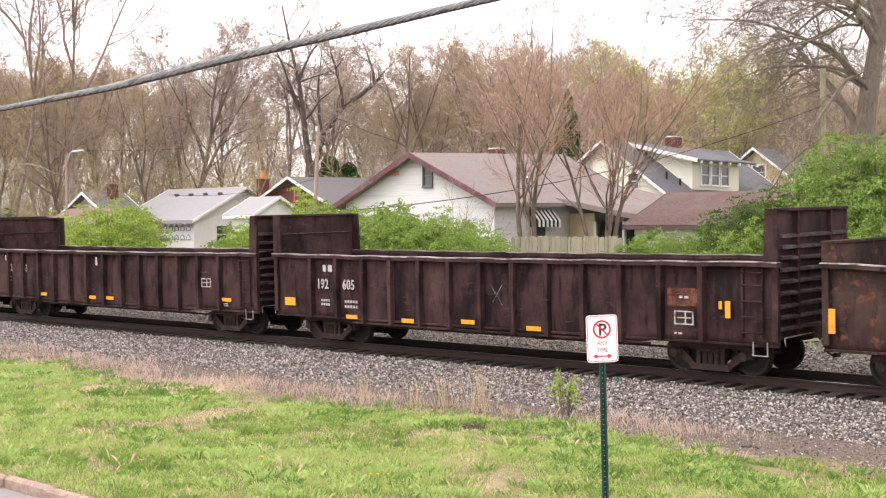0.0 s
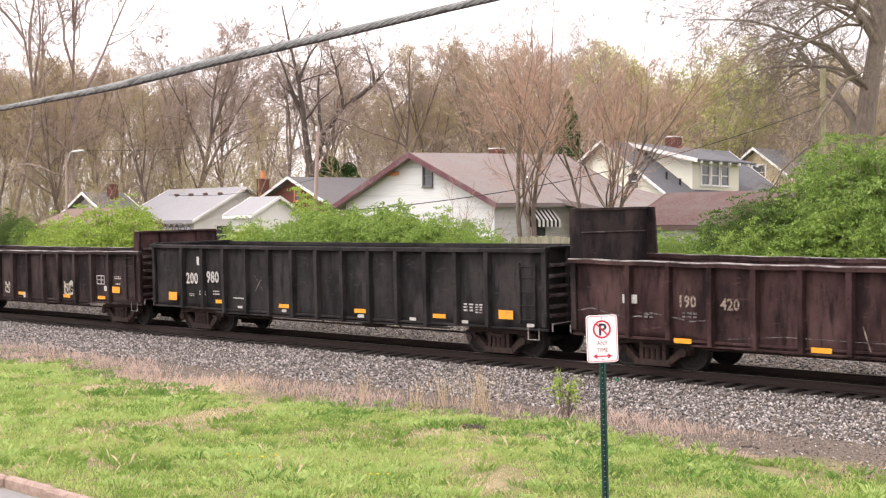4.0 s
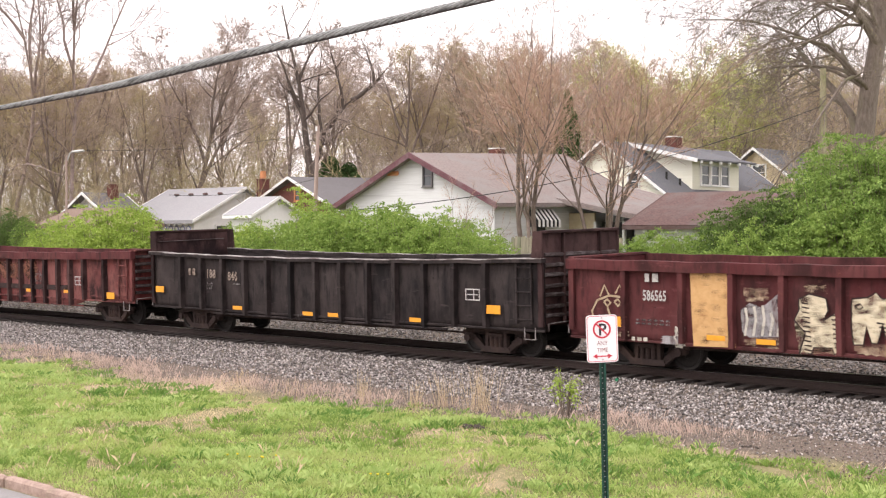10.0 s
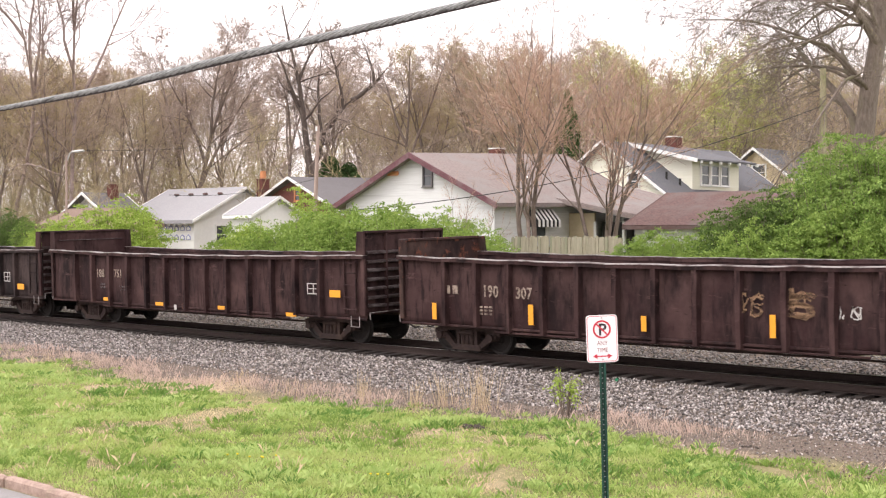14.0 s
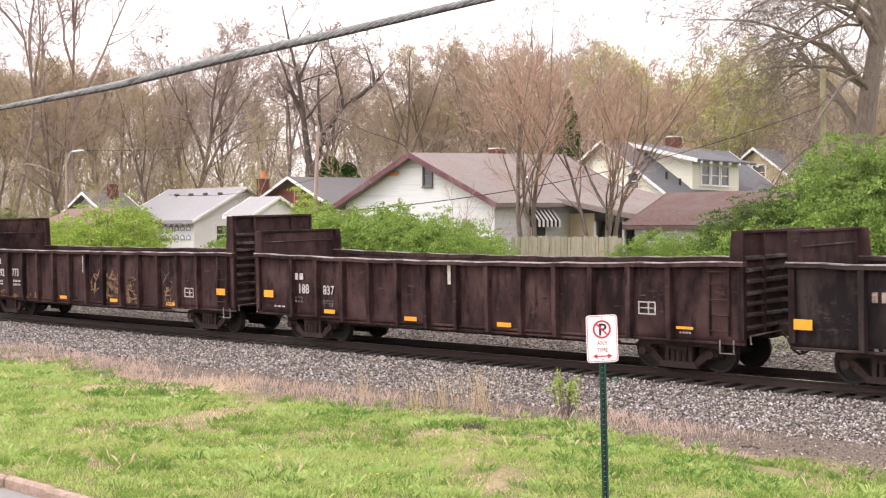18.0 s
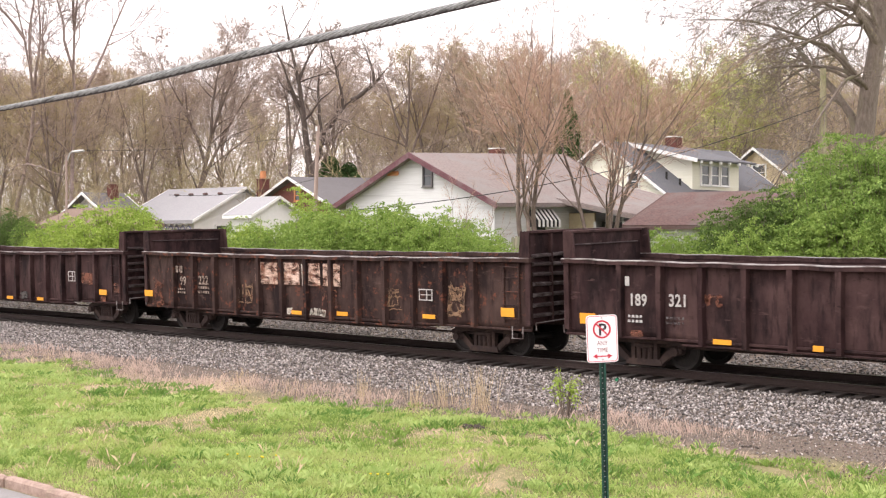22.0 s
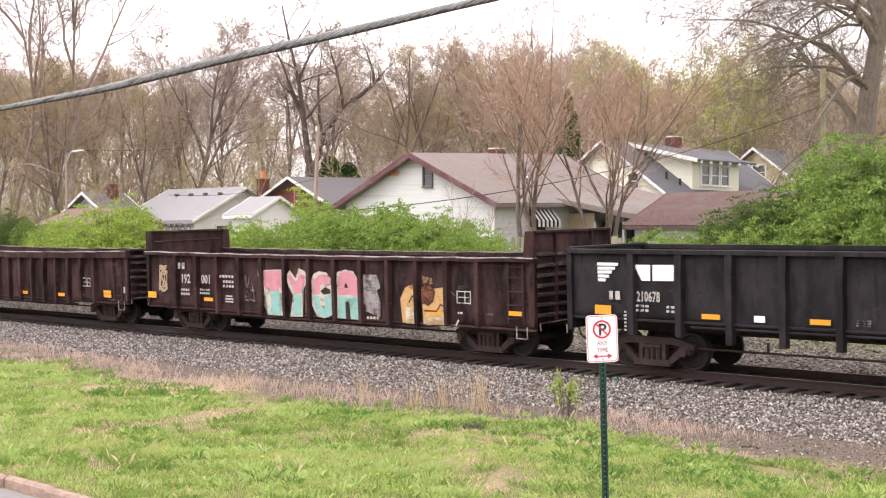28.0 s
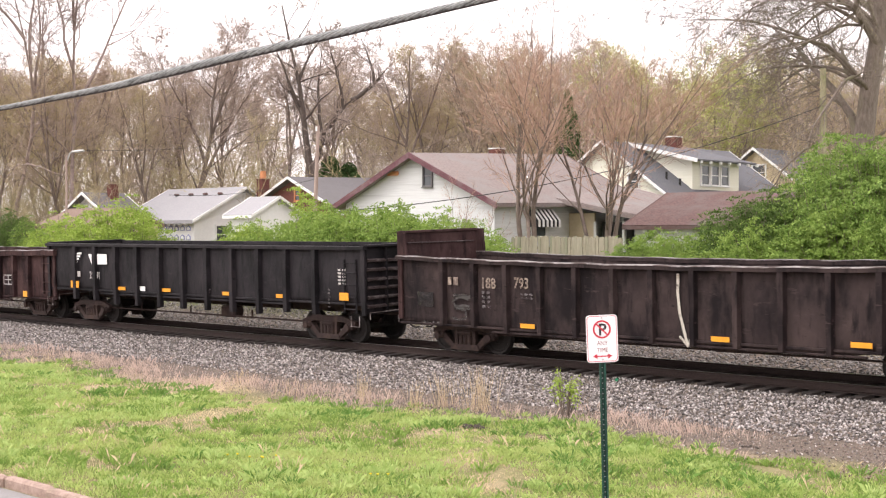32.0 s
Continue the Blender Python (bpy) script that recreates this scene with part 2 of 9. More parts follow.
M_SCRAWL = surface("buff_spray_line", (0.34, 0.25, 0.16), (0.46, 0.36, 0.25), None, fine=8, rough=0.8, bump=0)
M_BAND = surface("dark_grime_band", (0.022, 0.013, 0.0125), (0.04, 0.022, 0.02), None, fine=5, rough=0.85, bump=0)
M_SCORCH = surface("scorched_paint", (0.024, 0.014, 0.0135), (0.05, 0.024, 0.022), (0.06, 0.026, 0.023), fine=4, coarse=1.4, rough=0.88, bump=0)
M_TAN = surface("tan_spray_paint", (0.17, 0.1, 0.06), (0.26, 0.16, 0.095), (0.06, 0.037, 0.028), fine=8, coarse=3, rough=0.8, bump=0, patch=(0.52, 0.66))
M_PINK = surface("pink_spray_paint", (0.5, 0.2, 0.25), (0.6, 0.28, 0.33), None, fine=4, rough=0.6, bump=0)
M_TEAL = surface("turquoise_spray_paint", (0.2, 0.42, 0.38), (0.3, 0.52, 0.47), None, fine=4, rough=0.6, bump=0)
M_WHITE = surface("white_spray_paint", (0.44, 0.4, 0.34), (0.58, 0.54, 0.47), (0.25, 0.2, 0.15), fine=8, coarse=2.6, rough=0.7, bump=0, patch=(0.6, 0.74))
M_GREYPATCH = surface("grey_overpaint", (0.052, 0.048, 0.046), (0.082, 0.074, 0.07), (0.04, 0.031, 0.029), fine=6, coarse=2, rough=0.85, bump=0)
M_DARKPATCH = surface("dark_overpaint", (0.02, 0.017, 0.017), (0.032, 0.026, 0.026), None, fine=6, rough=0.85, bump=0)
M_OLD_CREAM = flaking(surface("worn_cream_spray", (0.34, 0.25, 0.17), (0.48, 0.38, 0.27), (0.2, 0.12, 0.085), fine=9, coarse=4, rough=0.85, bump=0, patch=(0.42, 0.6)), 0.45, 0.54, 6.0)
M_OLD_TAN = flaking(surface("worn_tan_spray", (0.2, 0.095, 0.055), (0.33, 0.18, 0.11), (0.1, 0.04, 0.03), fine=8, coarse=3, rough=0.85, bump=0, patch=(0.45, 0.6)), 0.5, 0.62, 4.0)
M_OLD_PINK = flaking(surface("worn_pink_spray", (0.13, 0.05, 0.045), (0.24, 0.11, 0.095), (0.06, 0.025, 0.023), fine=8, coarse=3, rough=0.85, bump=0, patch=(0.45, 0.6)), 0.5, 0.64, 4.0)
M_OLD_WINE = flaking(surface("worn_maroon_spray", (0.06, 0.02, 0.019), (0.095, 0.036, 0.032), None, fine=8, coarse=3, rough=0.85, bump=0), 0.5, 0.62, 3.0)
M_RUSTPATCH = surface("rust_bloom", (0.13, 0.05, 0.034), (0.2, 0.08, 0.05), (0.05, 0.027, 0.022), fine=7, coarse=2.4, rough=0.95, bump=0, patch=(0.5, 0.64))

for coat, lo, hi, scale in ((M_STENCIL, 0.56, 0.72, 9), (M_FADED, 0.62, 0.76, 8), (M_CHALK, 0.46, 0.62, 8), (M_PALEPATCH, 0.45, 0.52, 5.5), (M_TAN, 0.48, 0.6, 5), (M_OCHRE, 0.56, 0.61, 3.5), (M_IVORY, 0.5, 0.57, 4.5), (M_LILAC, 0.5, 0.64, 4), (M_SCRAWL, 0.6, 0.72, 6), (M_BAND, 0.54, 0.68, 3), (M_SCORCH, 0.4, 0.62, 1.5), (M_WHITE, 0.54, 0.62, 4.5),
                            (M_GREYPATCH, 0.46, 0.66, 3), (M_DARKPATCH, 0.42, 0.64, 2.2), (M_RUSTPATCH, 0.44, 0.64, 3), (M_ORANGE, 0.66, 0.7, 6), (M_PINK, 0.58, 0.7, 4), (M_TEAL, 0.58, 0.7, 4)):
    flaking(coat, lo, hi, scale)

# ground and track
M_RAIL = surface("rail_steel", (0.023, 0.0145, 0.0125), (0.044, 0.028, 0.0245), None, fine=20, rough=0.75, metal=0.2)
M_SHINE = surface("polished_rail_head", (0.3, 0.28, 0.27), (0.4, 0.38, 0.37), None, fine=6, rough=0.35, metal=0.9, bump=0)
M_TIE = surface("weathered_sleeper_wood", (0.02, 0.0155, 0.014), (0.05, 0.039, 0.035), (0.02, 0.016, 0.015), fine=9, coarse=2, rough=0.95, bump=0.6, stretch=(1, 0.15, 1))
M_STONE = surface("ballast_stone", (0.024, 0.02, 0.0195), (0.78, 0.71, 0.68), None, fine=30, rough=0.95, bump=0.2, island=True, skew=2.15)
M_STONE_PALE = surface("pale_ballast_stone", (0.06, 0.053, 0.05), (0.46, 0.42, 0.4), None, fine=30, rough=0.95, bump=0.2, island=True, skew=1.9)
# oil on the stones, plus the shade under the train mixed into their tone
M_OILY_SHADED = surface("oily_dark_ballast", (0.012, 0.0105, 0.0105), (0.075, 0.066, 0.063), None, fine=30, rough=0.9, bump=0.2, island=True)
M_FINES = surface("brown_track_gravel", (0.055, 0.04, 0.033), (0.36, 0.285, 0.245), None, fine=30, rough=0.95, bump=0.2, island=True)
M_KERB = surface("old_kerb_stone", (0.24, 0.165, 0.135), (0.42, 0.31, 0.26), (0.2, 0.16, 0.11), fine=10, coarse=1.5, rough=0.95, bump=0.5)
M_ROAD = surface("pale_street_asphalt", (0.2, 0.19, 0.19), (0.28, 0.265, 0.265), (0.15, 0.145, 0.145), fine=40, coarse=0.6, rough=0.95, bump=0.3, depth=0.005)
M_GRASS = leafy("spring_grass", (0.15, 0.26, 0.048), (0.6, 0.7, 0.25), 0.4, (0.52, 0.58, 0.23), 0.55)
M_GRASS_LONG = leafy("long_pale_grass", (0.28, 0.42, 0.11), (0.62, 0.72, 0.3), 0.4)
M_GRASS_DEEP = leafy("deep_green_grass", (0.11, 0.21, 0.038), (0.36, 0.49, 0.13), 0.35)
M_STRAW_PINK = leafy("pinkish_dry_stalks", (0.5, 0.37, 0.31), (0.72, 0.57, 0.49), 0.3)
M_STRAW = leafy("dead_straw_grass", (0.55, 0.42, 0.27), (0.8, 0.65, 0.45), 0.3)
M_BOTTLE = surface("green_bottle_glass", (0.03, 0.2, 0.1), (0.05, 0.26, 0.14), None, fine=4, rough=0.25, bump=0, spec=0.6)
M_CLOD = surface("dark_earth_clod", (0.035, 0.028, 0.022), (0.075, 0.06, 0.048), None, fine=14, rough=0.95, bump=0.6)
M_WEED = leafy("dark_weed_leaves", (0.1, 0.2, 0.04), (0.22, 0.36, 0.09), 0.25)
M_FLOWER = surface("yellow_petals", (0.7, 0.55, 0.03), (0.8, 0.65, 0.05), None, bump=0)

# plants
M_BARK = surface("grey_brown_bark", (0.13, 0.098, 0.084), (0.25, 0.195, 0.165), None, fine=10, rough=0.95, bump=0.6, depth=0.03, stretch=(1, 1, 0.3))
M_BRUSH = surface("brown_brushwood", (0.25, 0.19, 0.15), (0.46, 0.36, 0.29), (0.4, 0.34, 0.19), fine=2, coarse=0.12, rough=0.95, bump=0, loose=False, patch=(0.42, 0.58))
M_BARK_DARK = surface("dark_wet_bark", (0.075, 0.058, 0.05), (0.14, 0.112, 0.098), None, fine=10, rough=0.95, bump=0.6, depth=0.03, stretch=(1, 1, 0.3))
M_BARK_PALE = surface("pale_bark", (0.24, 0.18, 0.16), (0.38, 0.3, 0.27), (0.18, 0.14, 0.12), fine=6, coarse=1.2, rough=0.9, bump=0.3)
M_BARK_TAN = surface("tan_smooth_bark", (0.13, 0.1, 0.083), (0.23, 0.18, 0.15), (0.11, 0.085, 0.07), fine=6, coarse=1.5, rough=0.9, bump=0.3)
M_TWIG = surface("brown_twigs", (0.31, 0.24, 0.19), (0.54, 0.425, 0.35), (0.45, 0.39, 0.23), fine=3, coarse=0.15, rough=0.95, bump=0)
M_TWIG_GREY = surface("grey_brown_twigs", (0.28, 0.22, 0.19), (0.5, 0.4, 0.35), None, fine=3, rough=0.95, bump=0)
M_TWIG_RED = surface("reddish_brown_twigs", (0.33, 0.21, 0.155), (0.52, 0.36, 0.275), None, fine=3, rough=0.95, bump=0)
M_BARK_GREY = surface("grey_brown_rough_bark", (0.15, 0.122, 0.103), (0.3, 0.247, 0.21), (0.22, 0.2, 0.135), fine=9, coarse=0.8, rough=0.95, bump=0.7, depth=0.04, stretch=(1, 1, 0.3))
M_BUD_OLIVE = leafy("olive_spring_buds", (0.34, 0.27, 0.12), (0.52, 0.43, 0.22))
M_BUD_GREEN = leafy("yellow_green_young_leaves", (0.38, 0.42, 0.12), (0.6, 0.62, 0.24))
M_BUD_RED = leafy("reddish_spring_buds", (0.36, 0.22, 0.165), (0.56, 0.38, 0.3))
M_LEAF = leafy("bright_bush_leaves", (0.1, 0.19, 0.03), (0.36, 0.47, 0.12), 0.35)
M_LEAF_LIME = leafy("lime_bush_leaves", (0.19, 0.29, 0.04), (0.44, 0.55, 0.13), 0.35)
M_LEAF_DEEP = leafy("mid_green_leaves", (0.06, 0.13, 0.02), (0.34, 0.46, 0.12), 0.3)
M_LEAF_DARK = leafy("dark_shrub_leaves", (0.03, 0.065, 0.012), (0.17, 0.25, 0.065), 0.25)
M_NEEDLE = leafy("dark_evergreen", (0.03, 0.065, 0.018), (0.085, 0.145, 0.045), 0.1)

# houses
M_WHITE_WALL = surface("white_painted_boards", (0.62, 0.615, 0.615), (0.72, 0.72, 0.725), (0.56, 0.555, 0.555), fine=4, coarse=0.7, rough=0.7, bump=0.2, stretch=(0.2, 0.2, 4))
M_YELLOW_WALL = surface("pale_yellow_boards", (0.78, 0.76, 0.63), (0.85, 0.83, 0.72), None, fine=4, coarse=0.7, rough=0.7, bump=0.2, stretch=(0.2, 0.2, 4))
M_CREAM_WALL = surface("cream_board_wall", (0.55, 0.45, 0.3), (0.62, 0.52, 0.37), None, fine=5, rough=0.8, bump=0.1)
M_TRIM = surface("white_trim_paint", (0.74, 0.73, 0.72), (0.8, 0.79, 0.78), None, fine=6, rough=0.55, bump=0.05)
M_MAROON = surface("maroon_trim_paint", (0.1, 0.036, 0.047), (0.17, 0.075, 0.088), (0.2, 0.13, 0.135), fine=6, rough=0.6, bump=0.1)
M_ROOF_MAUVE = shingled("mauve_brown_shingles", (0.18, 0.142, 0.135), (0.31, 0.255, 0.24), (0.25, 0.23, 0.22))
M_ROOF_GREY = shingled("pale_grey_shingles", (0.27, 0.265, 0.275), (0.37, 0.36, 0.375), (0.31, 0.3, 0.315))
M_ROOF_MID = shingled("mid_grey_shingles", (0.13, 0.12, 0.125), (0.18, 0.17, 0.175), (0.15, 0.14, 0.14))
M_ROOF_SLATE = shingled("slate_grey_shingles", (0.095, 0.095, 0.108), (0.17, 0.17, 0.185), (0.14, 0.137, 0.145))
M_ROOF_BROWN = shingled("red_brown_shingles", (0.095, 0.056, 0.053), (0.19, 0.118, 0.108), (0.165, 0.13, 0.125))
M_ROOF_TAN = shingled("tan_shingles", (0.18, 0.125, 0.1), (0.25, 0.18, 0.145), None)
M_BRICK = surface("dark_red_brick", (0.12, 0.045, 0.038), (0.2, 0.08, 0.065), (0.1, 0.06, 0.05), fine=18, coarse=3, rough=0.9, bump=0.4)
M_CLAY = surface("orange_clay", (0.5, 0.2, 0.09), (0.6, 0.27, 0.13), None, rough=0.8)
M_GLASS = glassy("window_glass", (0.09, 0.1, 0.11))
M_FENCE = surface("weathered_fence_boards", (0.25, 0.22, 0.16), (0.36, 0.33, 0.25), (0.22, 0.22, 0.15), fine=7, coarse=1.3, rough=0.95, bump=0.4, stretch=(1, 1, 0.2))
M_BLUE = surface("lavender_blue_paint", (0.25, 0.27, 0.45), (0.32, 0.34, 0.5), None, rough=0.7)
M_BLACK_CLOTH = surface("black_awning_cloth", (0.02, 0.02, 0.022), (0.035, 0.035, 0.037), None, rough=0.8)
M_DARK = surface("dark_opening", (0.015, 0.014, 0.014), (0.03, 0.028, 0.027), None, rough=0.9)
M_POLE = surface("weathered_pole_wood", (0.3, 0.22, 0.19), (0.42, 0.33, 0.29), (0.26, 0.2, 0.17), fine=9, coarse=2, rough=0.9, stretch=(1, 1, 0.15))
M_GALV = surface("galvanised_steel", (0.42, 0.42, 0.42), (0.52, 0.52, 0.52), None, rough=0.5, metal=0.6, bump=0.05)
M_CABLE = surface("twisted_grey_cable", (0.16, 0.165, 0.165), (0.4, 0.405, 0.405), (0.09, 0.09, 0.09), fine=60, coarse=9, rough=0.55, metal=0.35, bump=0.1)
M_CABLE_SHADE = surface("dark_cable_sheath", (0.035, 0.028, 0.028), (0.06, 0.048, 0.047), None, fine=40, rough=0.7, bump=0.1)
M_WIRE = surface("black_wire", (0.03, 0.03, 0.03), (0.05, 0.05, 0.05), None, rough=0.6)
M_SIGN = surface("white_sign_face", (0.78, 0.77, 0.78), (0.83, 0.82, 0.83), None, fine=5, rough=0.35, bump=0)
M_SIGN_DULL = surface("sign_dark_red", (0.2, 0.05, 0.06), (0.26, 0.065, 0.075), None, rough=0.5, bump=0)
M_SIGN_RED = surface("sign_red", (0.5, 0.035, 0.06), (0.56, 0.05, 0.075), None, rough=0.4, bump=0)
M_SIGN_BLACK = surface("sign_black", (0.02, 0.02, 0.022), (0.03, 0.03, 0.032), None, rough=0.4, bump=0)
M_POST = surface("green_sign_post", (0.006, 0.04, 0.027), (0.012, 0.06, 0.042), (0.015, 0.04, 0.03), fine=14, coarse=4, rough=0.5, bump=0.1)

# ---------------------------------------------------------------- ground
TRACK = 26.43
# the rails lie a little below the datum, and the far rail higher than the near one
RAIL_Z, CANT = -0.13, 1.7


def lerp_table(y, ys, zs):
    return np.interp(y, ys, zs)


def gz(x, y):
    """The ground's height: street, verge, ballast bank, track bed, the rise to the gardens, and the wooded slope behind."""
    base = lerp_table(y, [-400, 9.0, 9.3, 9.5, 17.0, 19.6, 21.0, 24.3, 24.9, 28.0, 29.5, 31.5, 36.5, 70, 110, 200, 1500],
                      [-0.62, -0.62, -0.62, -0.5, -0.5, -0.5, -0.48, -0.44, -0.43, -0.37, -0.4, -0.2, 1.0, 1.3, 2.2, 6.0, 30.0])
    rough = 0.05 * np.sin(x * 0.9 + 1.7 * np.sin(y * 0.6)) + 0.04 * np.sin(y * 1.7 + 0.7 * np.sin(x * 1.3))
    grassy = np.clip((y - 10.2) / 1.0, 0, 1) * np.clip((20.5 - y) / 2.0, 0, 1)
    return base + rough * grassy


def ground_sheet():
    xs = np.concatenate([[-1500, -700, -350, -200, -130], np.arange(-95, 20, 0.5), [22, 30, 45, 80, 150, 300, 700, 1500]])
    ys = np.concatenate([[-300, -120, -40, -10, 5, 9.0, 9.3, 9.42, 9.5], np.arange(9.8, 38, 0.3), np.arange(40, 80, 4.0), [90, 110, 140, 200, 320, 600, 1500]])
    X, Y = np.meshgrid(xs, ys)
    v = np.stack([X, Y, gz(X, Y)], -1).reshape(-1, 3)
    i = np.arange(len(ys) - 1)[:, None] * len(xs) + np.arange(len(xs) - 1)[None]
    q = np.stack([i, i + 1, i + 1 + len(xs), i + len(xs)], -1).reshape(-1, 4)
    m = surface("verge_soil", (0.12, 0.12, 0.045), (0.26, 0.22, 0.11), (0.36, 0.28, 0.18), fine=14, coarse=0.35, rough=0.95, bump=0.5, depth=0.03, loose=False, patch=(0.5, 0.62))
    n, l = m.node_tree.nodes, m.node_tree.links
    bsdf = n["Principled BSDF"]
    grass = bsdf.inputs["Base Color"].links[0].from_socket
    tc, sep, warp, add = n.new("ShaderNodeTexCoord"), n.new("ShaderNodeSeparateXYZ"), n.new("ShaderNodeTexNoise"), n.new("ShaderNodeMath")
    warp.inputs["Scale"].default_value, warp.inputs["Detail"].default_value = 0.5, 5.0
    l.new(tc.outputs["Object"], sep.inputs[0])
    l.new(tc.outputs["Object"], warp.inputs["Vector"])
    add.operation = "MULTIPLY_ADD"
    add.inputs[1].default_value = 3.2
    l.new(warp.outputs["Fac"], add.inputs[0])
    l.new(sep.outputs["Y"], add.inputs[2])
    grain = n.new("ShaderNodeTexNoise")
    grain.inputs["Scale"].default_value, grain.inputs["Detail"].default_value, grain.inputs["Roughness"].default_value = 26.0, 8.0, 0.85
    l.new(tc.outputs["Object"], grain.inputs["Vector"])
    gravel = n.new("ShaderNodeMixRGB")
    gravel.inputs["Color1"].default_value, gravel.inputs["Color2"].default_value = (0.055, 0.041, 0.032, 1), (0.25, 0.197, 0.158, 1)
    lively = n.new("ShaderNodeMapRange")
    lively.inputs["From Min"].default_value, lively.inputs["From Max"].default_value = 0.4, 0.66
    l.new(grain.outputs["Fac"], lively.inputs["Value"])
    l.new(lively.outputs[0], gravel.inputs["Fac"])
    for lo, hi, up in ((19.6, 20.4, True), (33.0, 35.0, False)):
        r, mix = n.new("ShaderNodeMapRange"), n.new("ShaderNodeMixRGB")
        r.inputs["From Min"].default_value, r.inputs["From Max"].default_value = lo, hi
        l.new(add.outputs[0], r.inputs["Value"])
        l.new(r.outputs[0], mix.inputs["Fac"])
        l.new(grass, mix.inputs["Color1"])
        if up:
            l.new(gravel.outputs[0], mix.inputs["Color2"])
        else:
            mix.inputs["Color2"].default_value = (0.12, 0.14, 0.05, 1)
        grass = mix.outputs[0]
    l.new(grass, bsdf.inputs["Base Color"])
    return tagged(new("ground", fast_mesh("ground", v, q, m, True)), "grassy verge and gravel ground rising to gardens behind the track", kind="structure")


ground = ground_sheet()

road = Shape()
road.box(-70, 2.2, -0.7, 260, 14.0, 0.176)
tagged(new("road", road.mesh("road", M_ROAD)), "pale grey asphalt street beside the verge", kind="structure")

kerb = tagged(new("kerb", None), "weathered brownish stone kerb along the verge", kind="structure")
rng = random.Random(4)
kerb_mesh = [Shape().box(0, 0, 0, 1.17, 0.14 + 0.015 * k, 0.2, 0.035).mesh("kerb_stone", M_KERB) for k in range(3)]
for k in range(64):
    s = part("kerb_stone", kerb_mesh[k % 3], kerb, at=(-50 + 1.19 * k, 9.3 + rng.uniform(-0.02, 0.02), -0.56 + rng.uniform(-0.015, 0.01)))
    s.rotation_euler = (rng.uniform(-0.04, 0.04), rng.uniform(-0.01, 0.01), rng.uniform(-0.015, 0.015))


# ---------------------------------------------------------------- track
track = tagged(new("railway_track", None), "straight steel railway track on dark wooden sleepers in grey ballast", kind="structure")
RAIL_POLY = [(-0.076, -0.18), (0.076, -0.18), (0.07, -0.165), (0.012, -0.148), (0.01, -0.05), (0.036, -0.035), (0.036, -0.004), (0.03, 0.0), (-0.03, 0.0), (-0.036, -0.004), (-0.036, -0.035), (-0.01, -0.05), (-0.012, -0.148), (-0.07, -0.165)]
for side in (-1, 1):
    cy = TRACK + side * 0.7535
    rz = RAIL_Z + side * 0.7535 * math.sin(radians(CANT))
    rail = part("rail", Shape().prism([(cy + a, rz + b) for a, b in RAIL_POLY], -480, 420, "x").mesh("rail", M_RAIL), track)
    part("rail_head", Shape().prism([(cy - 0.026, rz), (cy + 0.026, rz), (cy + 0.024, rz + 0.003), (cy - 0.024, rz + 0.003)], -480, 420, "x").mesh("rail_head", M_SHINE), rail, "polished rail head")
tie_meshes = [Shape().box(0, 0, 0, 0.225 + 0.01 * k, 2.6, 0.17, 0.015).mesh("sleeper", M_TIE) for k in range(3)]
for k in range(190):
    x = 6 - 0.52 * k + rng.uniform(-0.03, 0.03)
    tie = part("sleeper", tie_meshes[k % 3], track, at=(x, TRACK + rng.uniform(-0.05, 0.05), RAIL_Z - 0.268))
    tie.rotation_euler = (radians(CANT), 0, rng.uniform(-0.02, 0.02))


def stones(name, count, x0, x1, y0, y1, small, big, material, label, seed, bury=0.5):
    """Loose broken stones, each a crooked eight-sided lump."""
    r = np.random.default_rng(seed)
    x = x1 - (x1 - x0) * r.random(count) ** 1.6
    y = y0 + (y1 - y0) * r.random(count)
    size = small + (big - small) * r.random(count) ** 2
    z = gz(x, y) + size * bury * r.random(count)
    octa = np.array([(1, 0, 0), (0, 1, 0), (-1, 0, 0), (0, -1, 0), (0, 0, 0.8), (0, 0, -0.6)], float)
    tri = np.array([(0, 1, 4), (1, 2, 4), (2, 3, 4), (3, 0, 4), (1, 0, 5), (2, 1, 5), (3, 2, 5), (0, 3, 5)])
    v = octa[None] * (1 + 0.45 * (r.random((count, 6, 1)) - 0.5)) + 0.3 * (r.random((count, 6, 3)) - 0.5)
    a = r.random(count) * 6.283
    ca, sa = np.cos(a)[:, None], np.sin(a)[:, None]
    b = (r.random(count) - 0.5) * 1.6
    cb, sb = np.cos(b)[:, None], np.sin(b)[:, None]
    vy, vz = v[..., 1] * cb - v[..., 2] * sb, v[..., 1] * sb + v[..., 2] * cb
    vx = v[..., 0]
    w = np.stack([vx * ca - vy * sa, vx * sa + vy * ca, vz], -1) * size[:, None, None] * 0.5
    w += np.stack([x, y, z], -1)[:, None]
    f = (tri[None] + 6 * np.arange(count)[:, None, None]).reshape(-1, 3)
    ob = new(name, fast_mesh(name, w.reshape(-1, 3), f, material))
    return tagged(ob, label, "ballast", kind="stuff")


